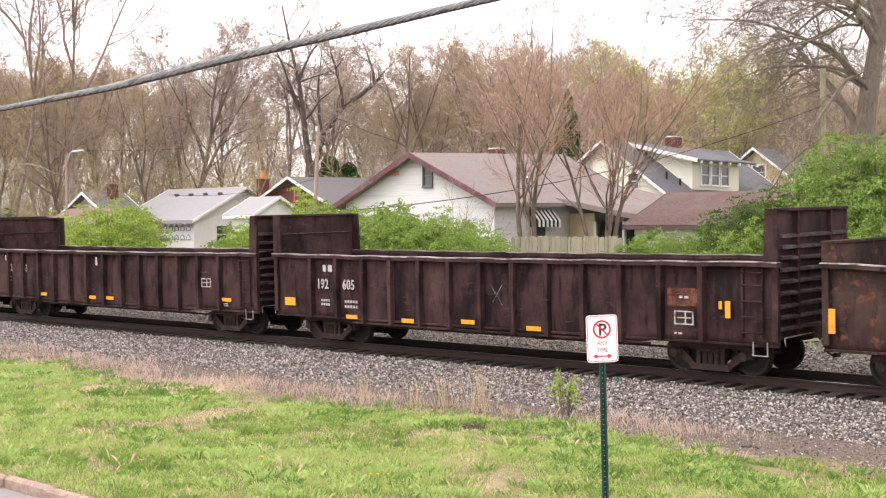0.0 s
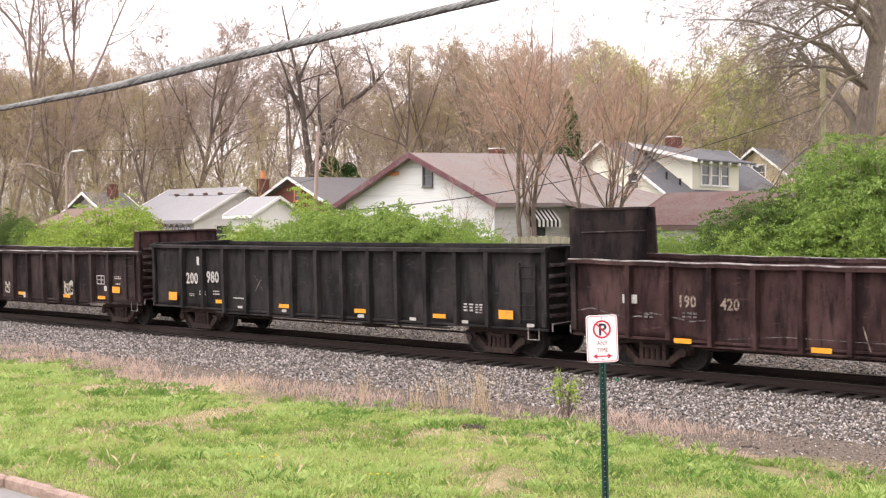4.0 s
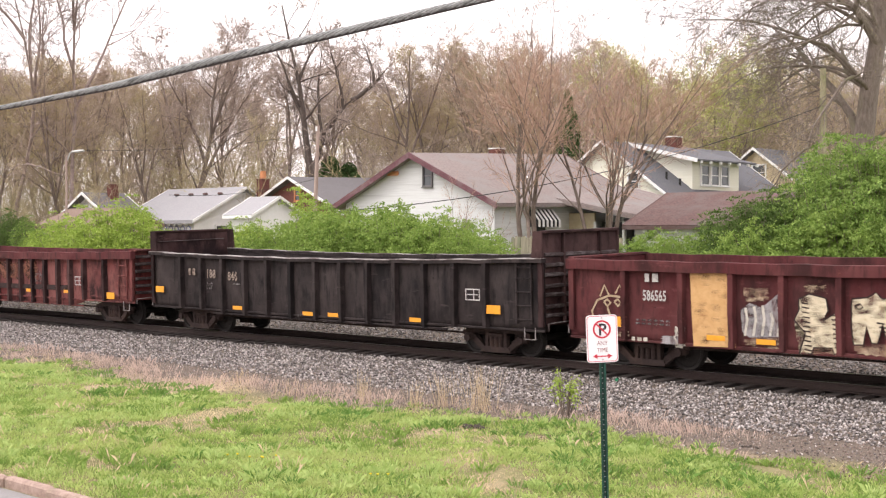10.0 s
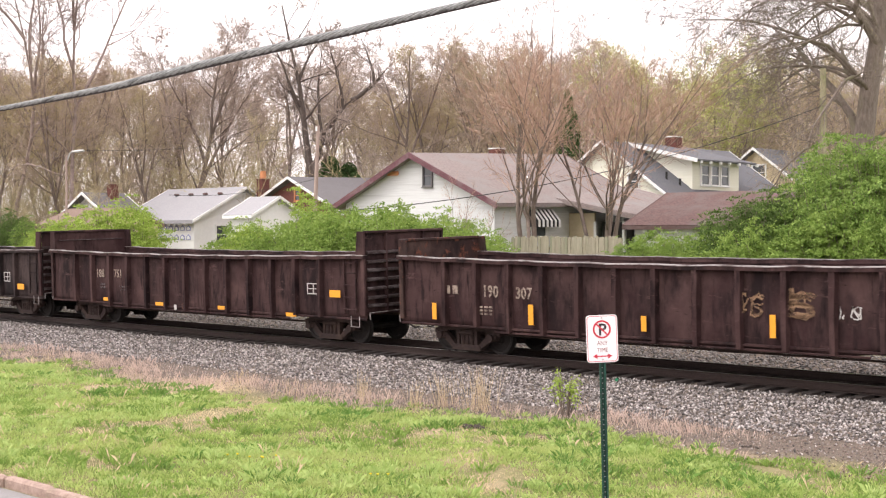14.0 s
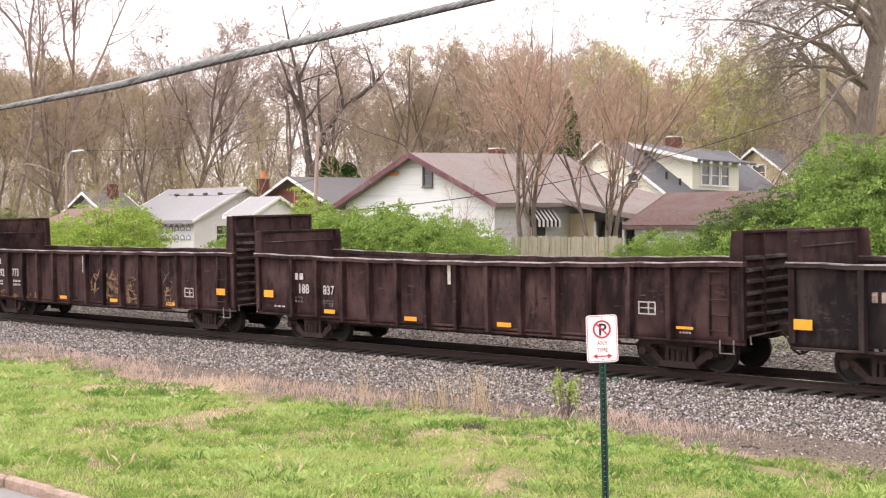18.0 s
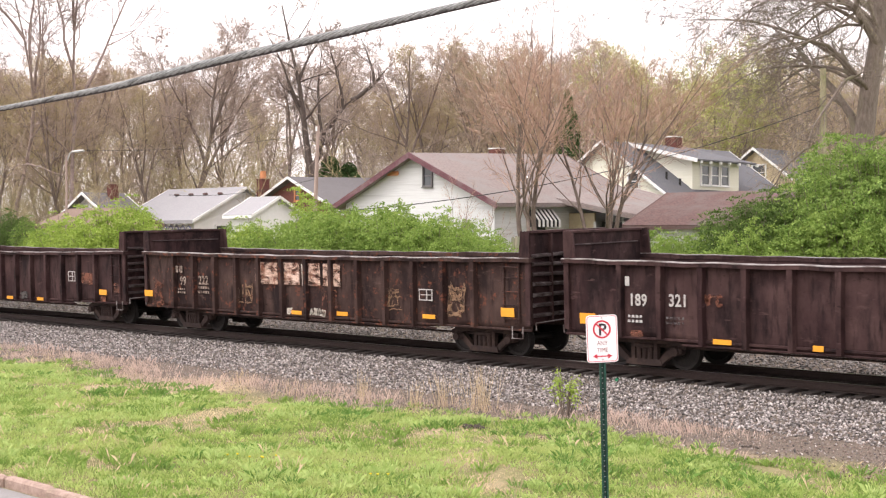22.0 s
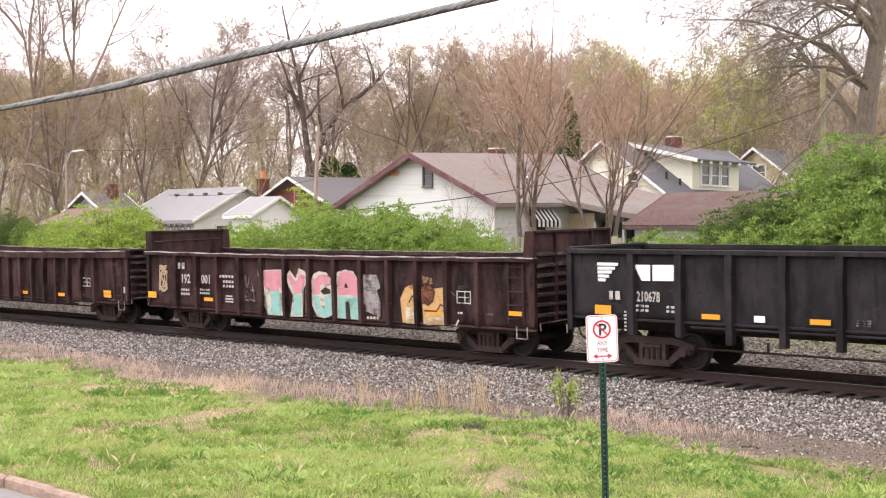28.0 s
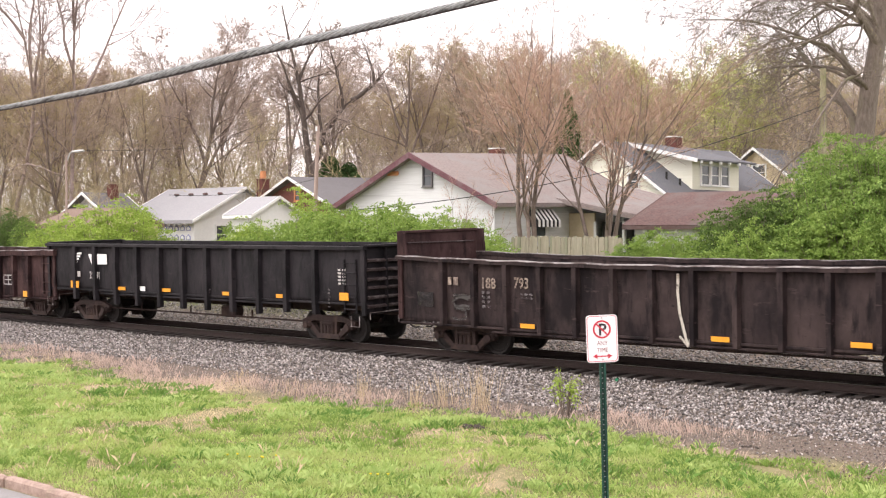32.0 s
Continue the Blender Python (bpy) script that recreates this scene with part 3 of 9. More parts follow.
stones("ballast_stones", 80000, -62, 6, 20.4, 25.2, 0.036, 0.085, M_STONE, "grey and white broken ballast stones beside the rails", 1)
stones("ballast_between_rails", 17000, -62, 6, 25.1, 27.75, 0.04, 0.08, M_OILY_SHADED, "oily ballast stones between the rails, darkened for the train's shade", 2)
stones("far_ballast_stones", 46000, -75, 2, 27.6, 32.6, 0.05, 0.12, M_STONE_PALE, "grey ballast stones on the far side of the track", 3)
stones("stray_ballast", 7000, -62, 6, 18.3, 20.6, 0.02, 0.055, M_STONE, "pale ballast stones strewn over the brown gravel", 7)
stones("brown_gravel", 30000, -62, 6, 17.6, 21.3, 0.02, 0.055, M_FINES, "brownish fine gravel at the foot of the ballast", 5)


# ---------------------------------------------------------------- verge plants
def in_view(x, y, pad=2.0):
    """Whether ground there can come into the picture."""
    right, ahead = 0.728 * x + 0.6855 * y, -0.6855 * x + 0.728 * y
    return np.abs(right) < ahead * 0.3379 + pad


def edge(x, y):
    """Where the grass gives way to gravel."""
    return 18.0 + 0.7 * np.sin(x * 0.31) + 0.5 * np.sin(x * 0.83 + 1) - y


def tufts(name, clumps, per, keep, low, high, width, material, label, seed, radius=0.13, x0=-52, x1=6, y0=9.5, y1=21.0, lean=0.75, bend=0.48):
    """Grass in clumps: every clump has its own height, and its blades lean outwards."""
    r = np.random.default_rng(seed)
    x, y = x0 + (x1 - x0) * r.random(clumps * 5), y0 + (y1 - y0) * r.random(clumps * 5)
    ok = in_view(x, y) & keep(x, y, r)
    x, y = x[ok][:clumps], y[ok][:clumps]
    n = len(x)
    tall = low + (high - low) * r.random(n) ** 2
    rad = radius * (0.5 + r.random(n))
    cx, cy, ch, cr = (np.repeat(q, per) for q in (x, y, tall, rad))
    m = n * per
    a, q = r.random(m) * 6.283, np.sqrt(r.random(m))
    bx, by = cx + cr * q * np.cos(a), cy + cr * q * np.sin(a)
    h = ch * (0.45 + 0.75 * r.random(m))
    z = gz(bx, by) - 0.015
    out = lean * q * h * (0.4 + 0.9 * r.random(m))
    t = a + r.normal(size=m) * 0.6
    lx, ly = np.cos(t) * out, np.sin(t) * out
    s = r.random(m) * 6.283
    w = width * (0.5 + 0.8 * r.random(m)) * 0.5
    dx, dy = np.cos(s) * w, np.sin(s) * w
    p = np.stack([np.stack([bx - dx, by - dy, z], -1), np.stack([bx + dx, by + dy, z], -1),
                  np.stack([bx + dx * 0.9 + lx * bend, by + dy * 0.9 + ly * bend, z + h * 0.66], -1),
                  np.stack([bx + lx, by + ly, z + h * (1 - 0.25 * q)], -1)], 1)
    ob = new(name, fast_mesh(name, p.reshape(-1, 3), np.arange(4 * m).reshape(m, 4), material))
    return tagged(ob, label, "grass", kind="stuff")


def bare(x, y):
    """Trodden and sandy spots without grass."""
    spots = ((-3.2, 14.6, 1.0, 0.45), (-9.6, 17.2, 0.8, 0.35))
    out = np.ones_like(x, bool)
    for sx, sy, rx, ry in spots:
        out &= ((x - sx) / rx) ** 2 + ((y - sy) / ry) ** 2 > 1
    return out


def patchy(x, y, size, seed):
    """Smooth uneven patches between 0 and 1, about size metres across."""
    g = np.random.default_rng(seed).random((97, 97))
    out = 0.0
    for k, w in ((1.0, 0.6), (2.3, 0.27), (5.1, 0.13)):
        u, v = (x * k / size + 300.3 + seed) % 96, (y * k / size + 200.7) % 96
        i, j = np.floor(u).astype(int), np.floor(v).astype(int)
        f, h = u - i, v - j
        f, h = f * f * (3 - 2 * f), h * h * (3 - 2 * h)
        out = out + w * ((g[i, j] * (1 - f) + g[i + 1, j] * f) * (1 - h) + (g[i, j + 1] * (1 - f) + g[i + 1, j + 1] * f) * h)
    return out


def dry(x, y):
    """Where the verge has died back, more so towards the gravel."""
    return patchy(x, y, 1.5, 3) + 0.16 * np.clip(1 - edge(x, y) / 1.6, 0, 1)


tufts("verge_grass", 9500, 34, lambda x, y, r: bare(x, y) & (edge(x, y) + 1.2 * (r.random(len(x)) - 0.5) > 0) & (dry(x, y) + 0.2 * (r.random(len(x)) - 0.5) < 0.575),
      0.035, 0.14, 0.0075, M_GRASS, "fresh light green spring grass on the verge", 11, radius=0.17)
tufts("long_grass", 2300, 38, lambda x, y, r: bare(x, y) & (edge(x, y) > 0.2) & (patchy(x, y, 0.9, 8) > 0.52) & (dry(x, y) < 0.6),
      0.08, 0.2, 0.0065, M_GRASS_LONG, "longer arching tufts of pale green grass", 21, radius=0.09, lean=0.75)
tufts("deep_grass", 3000, 38, lambda x, y, r: bare(x, y) & (edge(x, y) + 1.8 * (r.random(len(x)) - 0.4) > 0) & (patchy(x, y, 1.1, 5) + 0.12 * (r.random(len(x)) - 0.5) > 0.57),
      0.045, 0.17, 0.009, M_GRASS_DEEP, "deeper green clumps of grass on the verge", 14)
tufts("dry_grass", 4600, 15, lambda x, y, r: (edge(x, y) + 2.2 * (r.random(len(x)) - 0.55) > 0) & (dry(x, y) + 0.14 * (r.random(len(x)) - 0.5) > 0.535),
      0.025, 0.1, 0.008, M_STRAW, "pale dry patches of dead grass", 12, radius=0.22, lean=1.0, bend=0.6)
tufts("verge_edge_straw", 4200, 13, lambda x, y, r: (x < -10.5) & (np.abs(edge(x, y) + 0.9) < 1.2 * r.random(len(x)) ** 0.6) & (patchy(x, y, 1.3, 31) > 0.42),
      0.06, 0.3, 0.006, M_STRAW_PINK, "thin pinkish dry stalks along the edge of the gravel", 15, radius=0.25, lean=0.45, bend=0.63)
tufts("clover_tufts", 1500, 26, lambda x, y, r: (edge(x, y) + 1.0 * (r.random(len(x)) - 0.3) > 0) & (edge(x, y) < 2.0) & (patchy(x, y, 1.0, 17) > 0.5),
      0.05, 0.19, 0.02, M_WEED, "green tufts of broad-leaved weeds", 13, lean=1.2)
tufts("verge_weeds", 1500, 22, lambda x, y, r: bare(x, y) & (edge(x, y) > 0.3) & (patchy(x, y, 0.8, 9) + 0.1 * (r.random(len(x)) - 0.5) > 0.62),
      0.04, 0.18, 0.016, M_WEED, "dark green weeds scattered in the verge", 18, radius=0.12, lean=1.0)
tufts("verge_straw_wisps", 500, 7, lambda x, y, r: (edge(x, y) > 0.2) & (patchy(x, y, 0.9, 12) > 0.58),
      0.08, 0.3, 0.005, M_STRAW, "pale wisps of dead grass in the verge", 19, radius=0.12, lean=0.6, bend=0.6)


tufts("kerb_grass", 260, 20, lambda x, y, r: (y < 9.75), 0.05, 0.16, 0.01, M_GRASS, "grass growing over the kerb", 16, radius=0.14, y0=9.38, y1=9.8)


def flowers():
    r = random.Random(9)
    spots = []
    for fx, fy, n in ((-15.5, 12.2, 6), (-13.0, 12.6, 3), (-5.2, 12.8, 6), (-4.4, 12.2, 5), (-10.0, 12.4, 4)):
        for _ in range(n):
            spots.append((fx + r.gauss(0, 0.3), fy + r.gauss(0, 0.15)))
    for fx, fy in spots:
        ob = thing("dandelion", "yellow dandelion in the verge grass", "flower", "dandelions in the verge", at=(fx, fy, float(gz(np.float64(fx), np.float64(fy)))))
        s = Shape().tube((0, 0, 0), (0.01, 0, 0.13), 0.003, n=5)
        part("stem", cached("stem", lambda: s.mesh("stem", M_WEED)), ob)
        f = Shape().tube((0.01, 0, 0.125), (0.01, 0, 0.145), 0.01, 0.022, 10)
        part("flower_head", cached("flower", lambda: f.mesh("flower_head", M_FLOWER)), ob)


ME_CACHE = {}


def cached(key, make):
    if key not in ME_CACHE:
        ME_CACHE[key] = make()
    return ME_CACHE[key]


flowers()

# ---------------------------------------------------------------- train
PACE = ((0, 11.46), (1, 11.47), (8, 11.54), (13.5, 11.63), (20.5, 11.69), (24.5, 11.74), (28, 11.7), (32, 11.66))
# how far up the bodies ride, and how far the trucks sit below them
RIDE, SINK = 0.0445, 0.1745


def rolled(t):
    """How far the train has rolled since the start, with the pace changing evenly between the times above."""
    gone = 0.0
    for (t0, v0), (t1, v1) in zip(PACE, PACE[1:]):
        if t <= t0:
            break
        u = min(t, t1) - t0
        gone += v0 * u + 0.5 * (v1 - v0) / (t1 - t0) * u * u
    return gone


def berth(off):
    """Where a wagon stands at the start, from the even spacing of the wagons as they pass."""
    t = min(max((-21 - off) / 11.65, 0.0), 32.0)
    return off + 11.65 * t - rolled(t)


WHEELS, WAGONS = [], []
HALF_W = 1.6
R_WHEEL = 0.44


def lathe(profile, n=28):
    """A turned solid about the y axis from (radius, y) pairs."""
    v, f = [], []
    for r, y in profile:
        v += [(r * math.cos(2 * math.pi * i / n), y, r * math.sin(2 * math.pi * i / n)) for i in range(n)]
    for k in range(len(profile) - 1):
        f += [(k * n + i, k * n + n + i, k * n + n + (i + 1) % n, k * n + (i + 1) % n) for i in range(n)]
    f += [list(range(n)), list(range(len(profile) * n - 1, (len(profile) - 1) * n - 1, -1))]
    return v, f


def wheelset_mesh():
    s = Shape()
    for side in (-1, 1):
        y = 0.72 * side
        o = side
        prof = [(0.09, y + 0.1 * o), (0.15, y + 0.09 * o), (0.17, y + 0.05 * o), (0.34, y + 0.035 * o), (0.37, y + 0.065 * o), (R_WHEEL - 0.005, y + 0.07 * o),
                (R_WHEEL, y + 0.01 * o), (R_WHEEL + 0.028, y - 0.035 * o), (R_WHEEL + 0.02, y - 0.065 * o), (0.37, y - 0.06 * o), (0.34, y), (0.1, y - 0.03 * o)]
        s.add(*lathe(prof if side < 0 else prof[::-1]))
    s.add(*lathe([(0.08, -1.0), (0.085, -0.6), (0.085, 0.6), (0.08, 1.0)], 12))
    # three bolt heads show that it turns
    for side in (-1, 1):
        for k in range(3):
            a = 2.094 * k
            s.box(0.105 * math.cos(a), side * 0.83, 0.105 * math.sin(a), 0.04, 0.03, 0.04)
    return s.mesh("wheelset", M_WHEEL)


def sideframe_mesh():
    """A cast truck side: arched top, sloping tension member, two window openings and the spring nest."""
    s = Shape()
    y0, y1 = -0.07, 0.07
    top = [(-1.13, 0.5), (-0.62, 0.6), (0.62, 0.6), (1.13, 0.5), (1.13, 0.62), (0.6, 0.76), (-0.6, 0.76), (-1.13, 0.62)]
    s.prism(top, y0, y1)
    for o in (-1, 1):
        leg = [(o * 1.0, 0.5), (o * 0.74, 0.54), (o * 0.36, 0.2), (o * 0.46, 0.12)]
        s.prism(leg if o < 0 else leg[::-1], y0, y1)
        col = [(o * 0.36, 0.6), (o * 0.26, 0.6), (o * 0.26, 0.2), (o * 0.36, 0.2)]
        s.prism(col if o < 0 else col[::-1], y0, y1)
        s.box(o * 0.89, -0.02, 0.47, 0.3, 0.24, 0.2, 0.04)
        s.tube((o * 0.89, -0.2, 0.45), (o * 0.89, -0.1, 0.45), 0.1, n=12)
    s.prism([(-0.5, 0.1), (0.5, 0.1), (0.46, 0.24), (-0.46, 0.24)], y0 - 0.03, y1 + 0.03)
    for dx in (-0.15, 0.0, 0.15):
        s.tube((dx, -0.04, 0.22), (dx, -0.04, 0.5), 0.065, n=10)
    s.box(0, -0.02, 0.55, 0.5, 0.2, 0.12, 0.03)
    return s.mesh("sideframe", M_TRUCK)


ME_WHEELSET, ME_SIDEFRAME = wheelset_mesh(), sideframe_mesh()
ME_BOLSTER = Shape().box(0, 0, 0.6, 0.42, 2.1, 0.26, 0.05).tube((0, 0, 0.7), (0, 0, 0.9), 0.2, n=14).mesh("truck", M_TRUCK)
ME_BRAKE_BEAM = Shape().box(0, 0, 0.35, 0.1, 1.5, 0.1, 0.02).box(0.05, -0.7, 0.4, 0.12, 0.1, 0.34, 0.02).box(0.05, 0.7, 0.4, 0.12, 0.1, 0.34, 0.02).mesh("brake_beam", M_TRUCK)


def coupler_mesh():
    s = Shape()
    s.box(0.1, 0, 0.82, 0.5, 0.3, 0.3, 0.03)
    s.box(0.42, 0, 0.82, 0.36, 0.14, 0.16, 0.03)
    s.prism([(0.56, -0.16), (0.68, -0.17), (0.72, -0.02), (0.63, 0.02), (0.61, 0.16), (0.54, 0.17), (0.5, 0.0)], 0.68, 0.97, "z")
    return s.mesh("coupler", M_TRUCK)


def hose_mesh():
    s = Shape()
    pts = [(0.25, -0.32, 0.78), (0.4, -0.33, 0.62), (0.5, -0.3, 0.4), (0.6, -0.2, 0.3), (0.68, -0.1, 0.32)]
    for p, q in zip(pts, pts[1:]):
        s.tube(p, q, 0.025, n=7)
    return s.mesh("air_hose", M_WHEEL, True)


ME_COUPLER, ME_HOSE = coupler_mesh(), hose_mesh()
ME_REFLECTOR = Shape().box(0, 0, 0, 0.457, 0.006, 0.112).mesh("reflector_strip", M_ORANGE)
def post_mesh(paint, top, bottom, stout=1.0):
    """A pressed side stake: a hat section that tapers a little towards its foot and is bent by use."""
    v, f = [], []
    rnd = random.Random(hash(paint.name) % 97)
    levels = 7
    for k in range(levels):
        t = k / (levels - 1)
        z = bottom + (top - bottom) * t
        w, d = (0.075 - 0.012 * (1 - t)) * stout, 0.145 + 0.012 * math.sin(t * 3.1)
        j = rnd.uniform(-0.008, 0.008)
        v += [(-w - 0.01 + j, 0, z), (-w + 0.008 + j, -d, z), (w - 0.008 + j, -d, z), (w + 0.01 + j, 0, z)]
    for k in range(levels - 1):
        f += [(4 * k + i, 4 * k + i + 1, 4 * k + 5 + i, 4 * k + 4 + i) for i in range(3)]
    f += [(3, 2, 1, 0), tuple(4 * (levels - 1) + i for i in range(4))]
    return mesh_of("side_post", v, f, paint)


def rib_mesh(paint, width, h=0.11, d=0.09):
    return Shape().add([(0, -width / 2, -h / 2), (0, width / 2, -h / 2), (d, width / 2, -h / 4), (d, -width / 2, -h / 4), (d, width / 2, h / 4), (d, -width / 2, h / 4), (0, width / 2, h / 2), (0, -width / 2, h / 2)],
                    [(0, 3, 2, 1), (3, 5, 4, 2), (5, 7, 6, 4), (0, 7, 5, 3), (1, 2, 4, 6), (0, 1, 6, 7)]).mesh("end_rib", paint)


def side_mesh(paint, a, side, bottom, top, sag, posts, seed, belly):
    """One side sheet, dented and bulged between its posts; belly: how much deeper it hangs between the trucks."""
    nx, nz = 96, 9
    x = np.linspace(-a, a, nx + 1)
    t = np.linspace(0, 1, nz + 1)
    X, T = np.meshgrid(x, t)
    low = bottom - belly * np.clip((5.2 - np.abs(X)) / 0.9, 0, 1)
    drop = sag * (1 - (X / a) ** 2)
    Z = low + (top - drop - low) * T
    r = np.random.default_rng(seed)
    bulge = np.zeros_like(X)
    ends = [-a] + list(posts) + [a]
    for p, q in zip(ends, ends[1:]):
        u = np.clip((X - p) / (q - p), 0, 1)
        bulge = np.where((X >= p) & (X <= q), r.uniform(0.0, 0.05) * np.sin(np.pi * u) * np.sin(np.pi * T), bulge)
    bulge += 0.008 * np.sin(X * 5.1 + seed) * np.sin(T * 7 + X * 1.3)
    y = side * (HALF_W - 0.1)
    outer = np.stack([X, y + side * bulge, Z], -1).reshape(-1, 3)
    inner = np.stack([X, y + side * (bulge - 0.012), Z], -1).reshape(-1, 3)
    m = nx + 1
    i = (np.arange(nz)[:, None] * m + np.arange(nx)[None]).ravel()
    k = len(outer)
    q1 = np.stack([i, i + 1, i + 1 + m, i + m], -1)
    q2 = np.stack([i + k, i + m + k, i + 1 + m + k, i + 1 + k], -1)
    e = np.arange(nx)
    q3 = np.stack([e, e + k, e + 1 + k, e + 1], -1)
    e = e + nz * m
    q4 = np.stack([e, e + 1, e + 1 + k, e + k], -1)
    q = np.concatenate([q1, q2, q3, q4])
    if side > 0:
        q = q[:, ::-1]
    return fast_mesh("side_sheet", np.concatenate([outer, inner]), q, paint, True)


def chord_mesh(paint, a, side, top, depth, sag, out=0.0, name="top_chord"):
    """A rail along the side's top edge that follows its sag."""
    n = 24
    y0, y1 = side * (HALF_W + 0.06 + out), side * (HALF_W - 0.13)
    v, f = [], []
    for k in range(n + 1):
        x = -a + 2 * a * k / n
        z = top - sag * (1 - (x / a) ** 2) + 0.012 * math.sin(k * 2.3) * (sag > 0.02)
        b = 0.012
        v += [(x, y0, z - depth), (x, y0, z - b), (x, y0 - side * b, z), (x, y1, z), (x, y1, z - depth)]
    for k in range(n):
        f += [(5 * k + i, 5 * k + (i + 1) % 5, 5 * k + 5 + (i + 1) % 5, 5 * k + 5 + i) for i in range(5)]
    f += [(0, 1, 2, 3, 4), tuple(5 * n + i for i in (4, 3, 2, 1, 0))]
    if side < 0:
        f = [tuple(reversed(q)) for q in f]
    return mesh_of(name, v, f, paint)


def gondola(off, length, label, paint, tall=(0.0, 0.0), sag=0.03, top=2.384, bottom=0.57, chord=0.1, posts=13, belly=0.1, centres=12.6, edge_line=True, seed=0, end_paint=None, span=6.5, hang=0.0, stakes=None, chord_paint=None, post_paint=None):
    """An open goods wagon on two trucks. tall: how far the left and right ends rise above the sides."""
    a = length / 2
    car = thing("gondola_wagon", label, "freight wagon", "wagons of the goods train")
    off = berth(off)
    car.location = (off, TRACK + 0.045, RIDE)
    car.rotation_euler = (radians(CANT), 0, 0)
    WAGONS.append((car, off))
    ep = end_paint or paint
    px = stakes or [-0.12 - span + 2 * span * k / (posts - 1) for k in range(posts)]
    for side, nm in ((-1, "side_panel"), (1, "side_panel")):
        part(nm, side_mesh(paint, a, side, bottom, top - 0.03, sag, px, seed + 7 * (side > 0), belly), car)
        part("top_chord", chord_mesh(chord_paint or paint, a + 0.03, side, top, chord, sag), car)
        if edge_line:
            # pale strip: skylight on the chord's top edge, put into the colour
            part("worn_edge", chord_mesh(M_EDGE, a + 0.02, side, top + 0.01, 0.026, sag, 0.006, "worn_edge"), car, "rubbed steel edge with a painted sky highlight")
    foot = bottom + 0.03 - hang
    pp = post_paint or paint
    pm = cached(("post", pp.name, top, foot), lambda: post_mesh(pp, top - chord * 0.6, foot, 1.3 if hang else 1.0))
    for side in (-1, 1):
        for x in px:
            fall = sag * (1 - (x / a) ** 2)
            p = part("side_post", pm, car, at=(x, side * (HALF_W - 0.1), 0))
            deep = belly if abs(x) < 4.6 else 0.0
            full = (top - chord * 0.6) - foot
            k = (full - fall + deep) / full
            p.scale = (1, 1, k)
            p.location.z = foot * (1 - k) - deep
            if side > 0:
                p.rotation_euler = (0, 0, math.pi)
        sill = Shape()
        sill.box(0, side * (HALF_W - 0.08), bottom + 0.02, 2 * a, 0.06, 0.06, 0.01)
        if belly:
            sill.box(0, side * (HALF_W - 0.08), bottom - belly + 0.02, 10.0, 0.05, 0.05, 0.01)
        part("side_sill", sill.mesh("side_sill", paint), car)
    part("floor", Shape().box(0, 0, 1.0, 2 * a - 0.1, 2 * HALF_W - 0.24, 0.08).mesh("floor", M_INSIDE), car, "rusted empty wagon floor")
    part("centre_sill", Shape().box(0, 0, 0.78, 2 * a - 0.2, 0.45, 0.34, 0.03).mesh("centre_sill", M_TRUCK), car)
    pipe = Shape().tube((-6.0, -0.95, 0.36), (6.0, -0.95, 0.36), 0.028, n=6).box(1.4, -0.8, 0.5, 0.7, 0.4, 0.36, 0.05)
    for x in (-3.4, -0.6, 2.6):
        pipe.box(x, -0.95, 0.47, 0.05, 0.04, 0.24)
    part("brake_rigging", cached("rigging", lambda: pipe.mesh("brake_rigging", M_TRUCK)), car, "dark brake pipe and cylinder under the floor")
    for x in (-3.6, -1.2, 1.2, 3.6):
        part("cross_bearer", cached("bearer", lambda: Shape().prism([(-1.48, 0.95), (-0.25, 0.62), (0.25, 0.62), (1.48, 0.95)], -0.06, 0.06, "x").mesh("cross_bearer", M_TRUCK)), car, at=(x, 0, 0))
    for end, rise in ((-1, tall[0]), (1, tall[1])):
        zt = top + 0.01 + rise
        width = 2 * HALF_W - 0.22
        wall = Shape().box(end * (a - 0.06), 0, (0.72 + zt) / 2, 0.04, width, zt - 0.72)
        ew = part("end_panel", wall.mesh("end_panel", ep), car)
        rm = cached("rib", lambda: rib_mesh(M_RIB, width - 0.04))
        levels = [0.95, 1.2, 1.45, 1.7, 1.95, 2.2] + ([2.2 + 0.24 * (k + 1) for k in range(int((rise - 0.3) / 0.24))] if rise > 0.3 else [])
        rnd = random.Random(seed * 2 + end)
        for z in levels:
            rb = part("end_rib", rm, ew, at=(end * (a - 0.045), 0, z))
            rb.rotation_euler = (rnd.uniform(-0.02, 0.02), 0, 0 if end > 0 else math.pi)
        for y in (-0.75, 0.75):
            part("end_stiffener", cached(("stiff", ep.name, zt), lambda: Shape().box(0, 0, (0.75 + zt) / 2, 0.1, 0.07, zt - 0.75, 0.01).mesh("end_stiffener", ep)), ew, at=(end * (a + 0.0), y, 0))
        part("end_cap", Shape().box(end * (a - 0.03), 0, zt, 0.2, width + 0.05, 0.07, 0.012).mesh("end_cap", ep), ew)
        if rise > 0.5:
            ledge = part("end_ledge", Shape().box(end * (a - 0.1), 0, top + 0.52 * rise, 0.05, width - 0.3, 0.03, 0.006).mesh("end_ledge", M_RIB), ew)
            ledge.rotation_euler = (rnd.uniform(-0.012, 0.012), 0, 0)
        for side in (-1, 1):
            deep = 0.34 if rise else 0.16
            poly = [(end * a, 0.7), (end * (a - 0.14), 0.7), (end * (a - 0.14), top), (end * (a - deep), top), (end * (a - deep * 0.8), zt + 0.02), (end * a, zt + 0.02)]
            if end > 0:
                poly = poly[::-1]
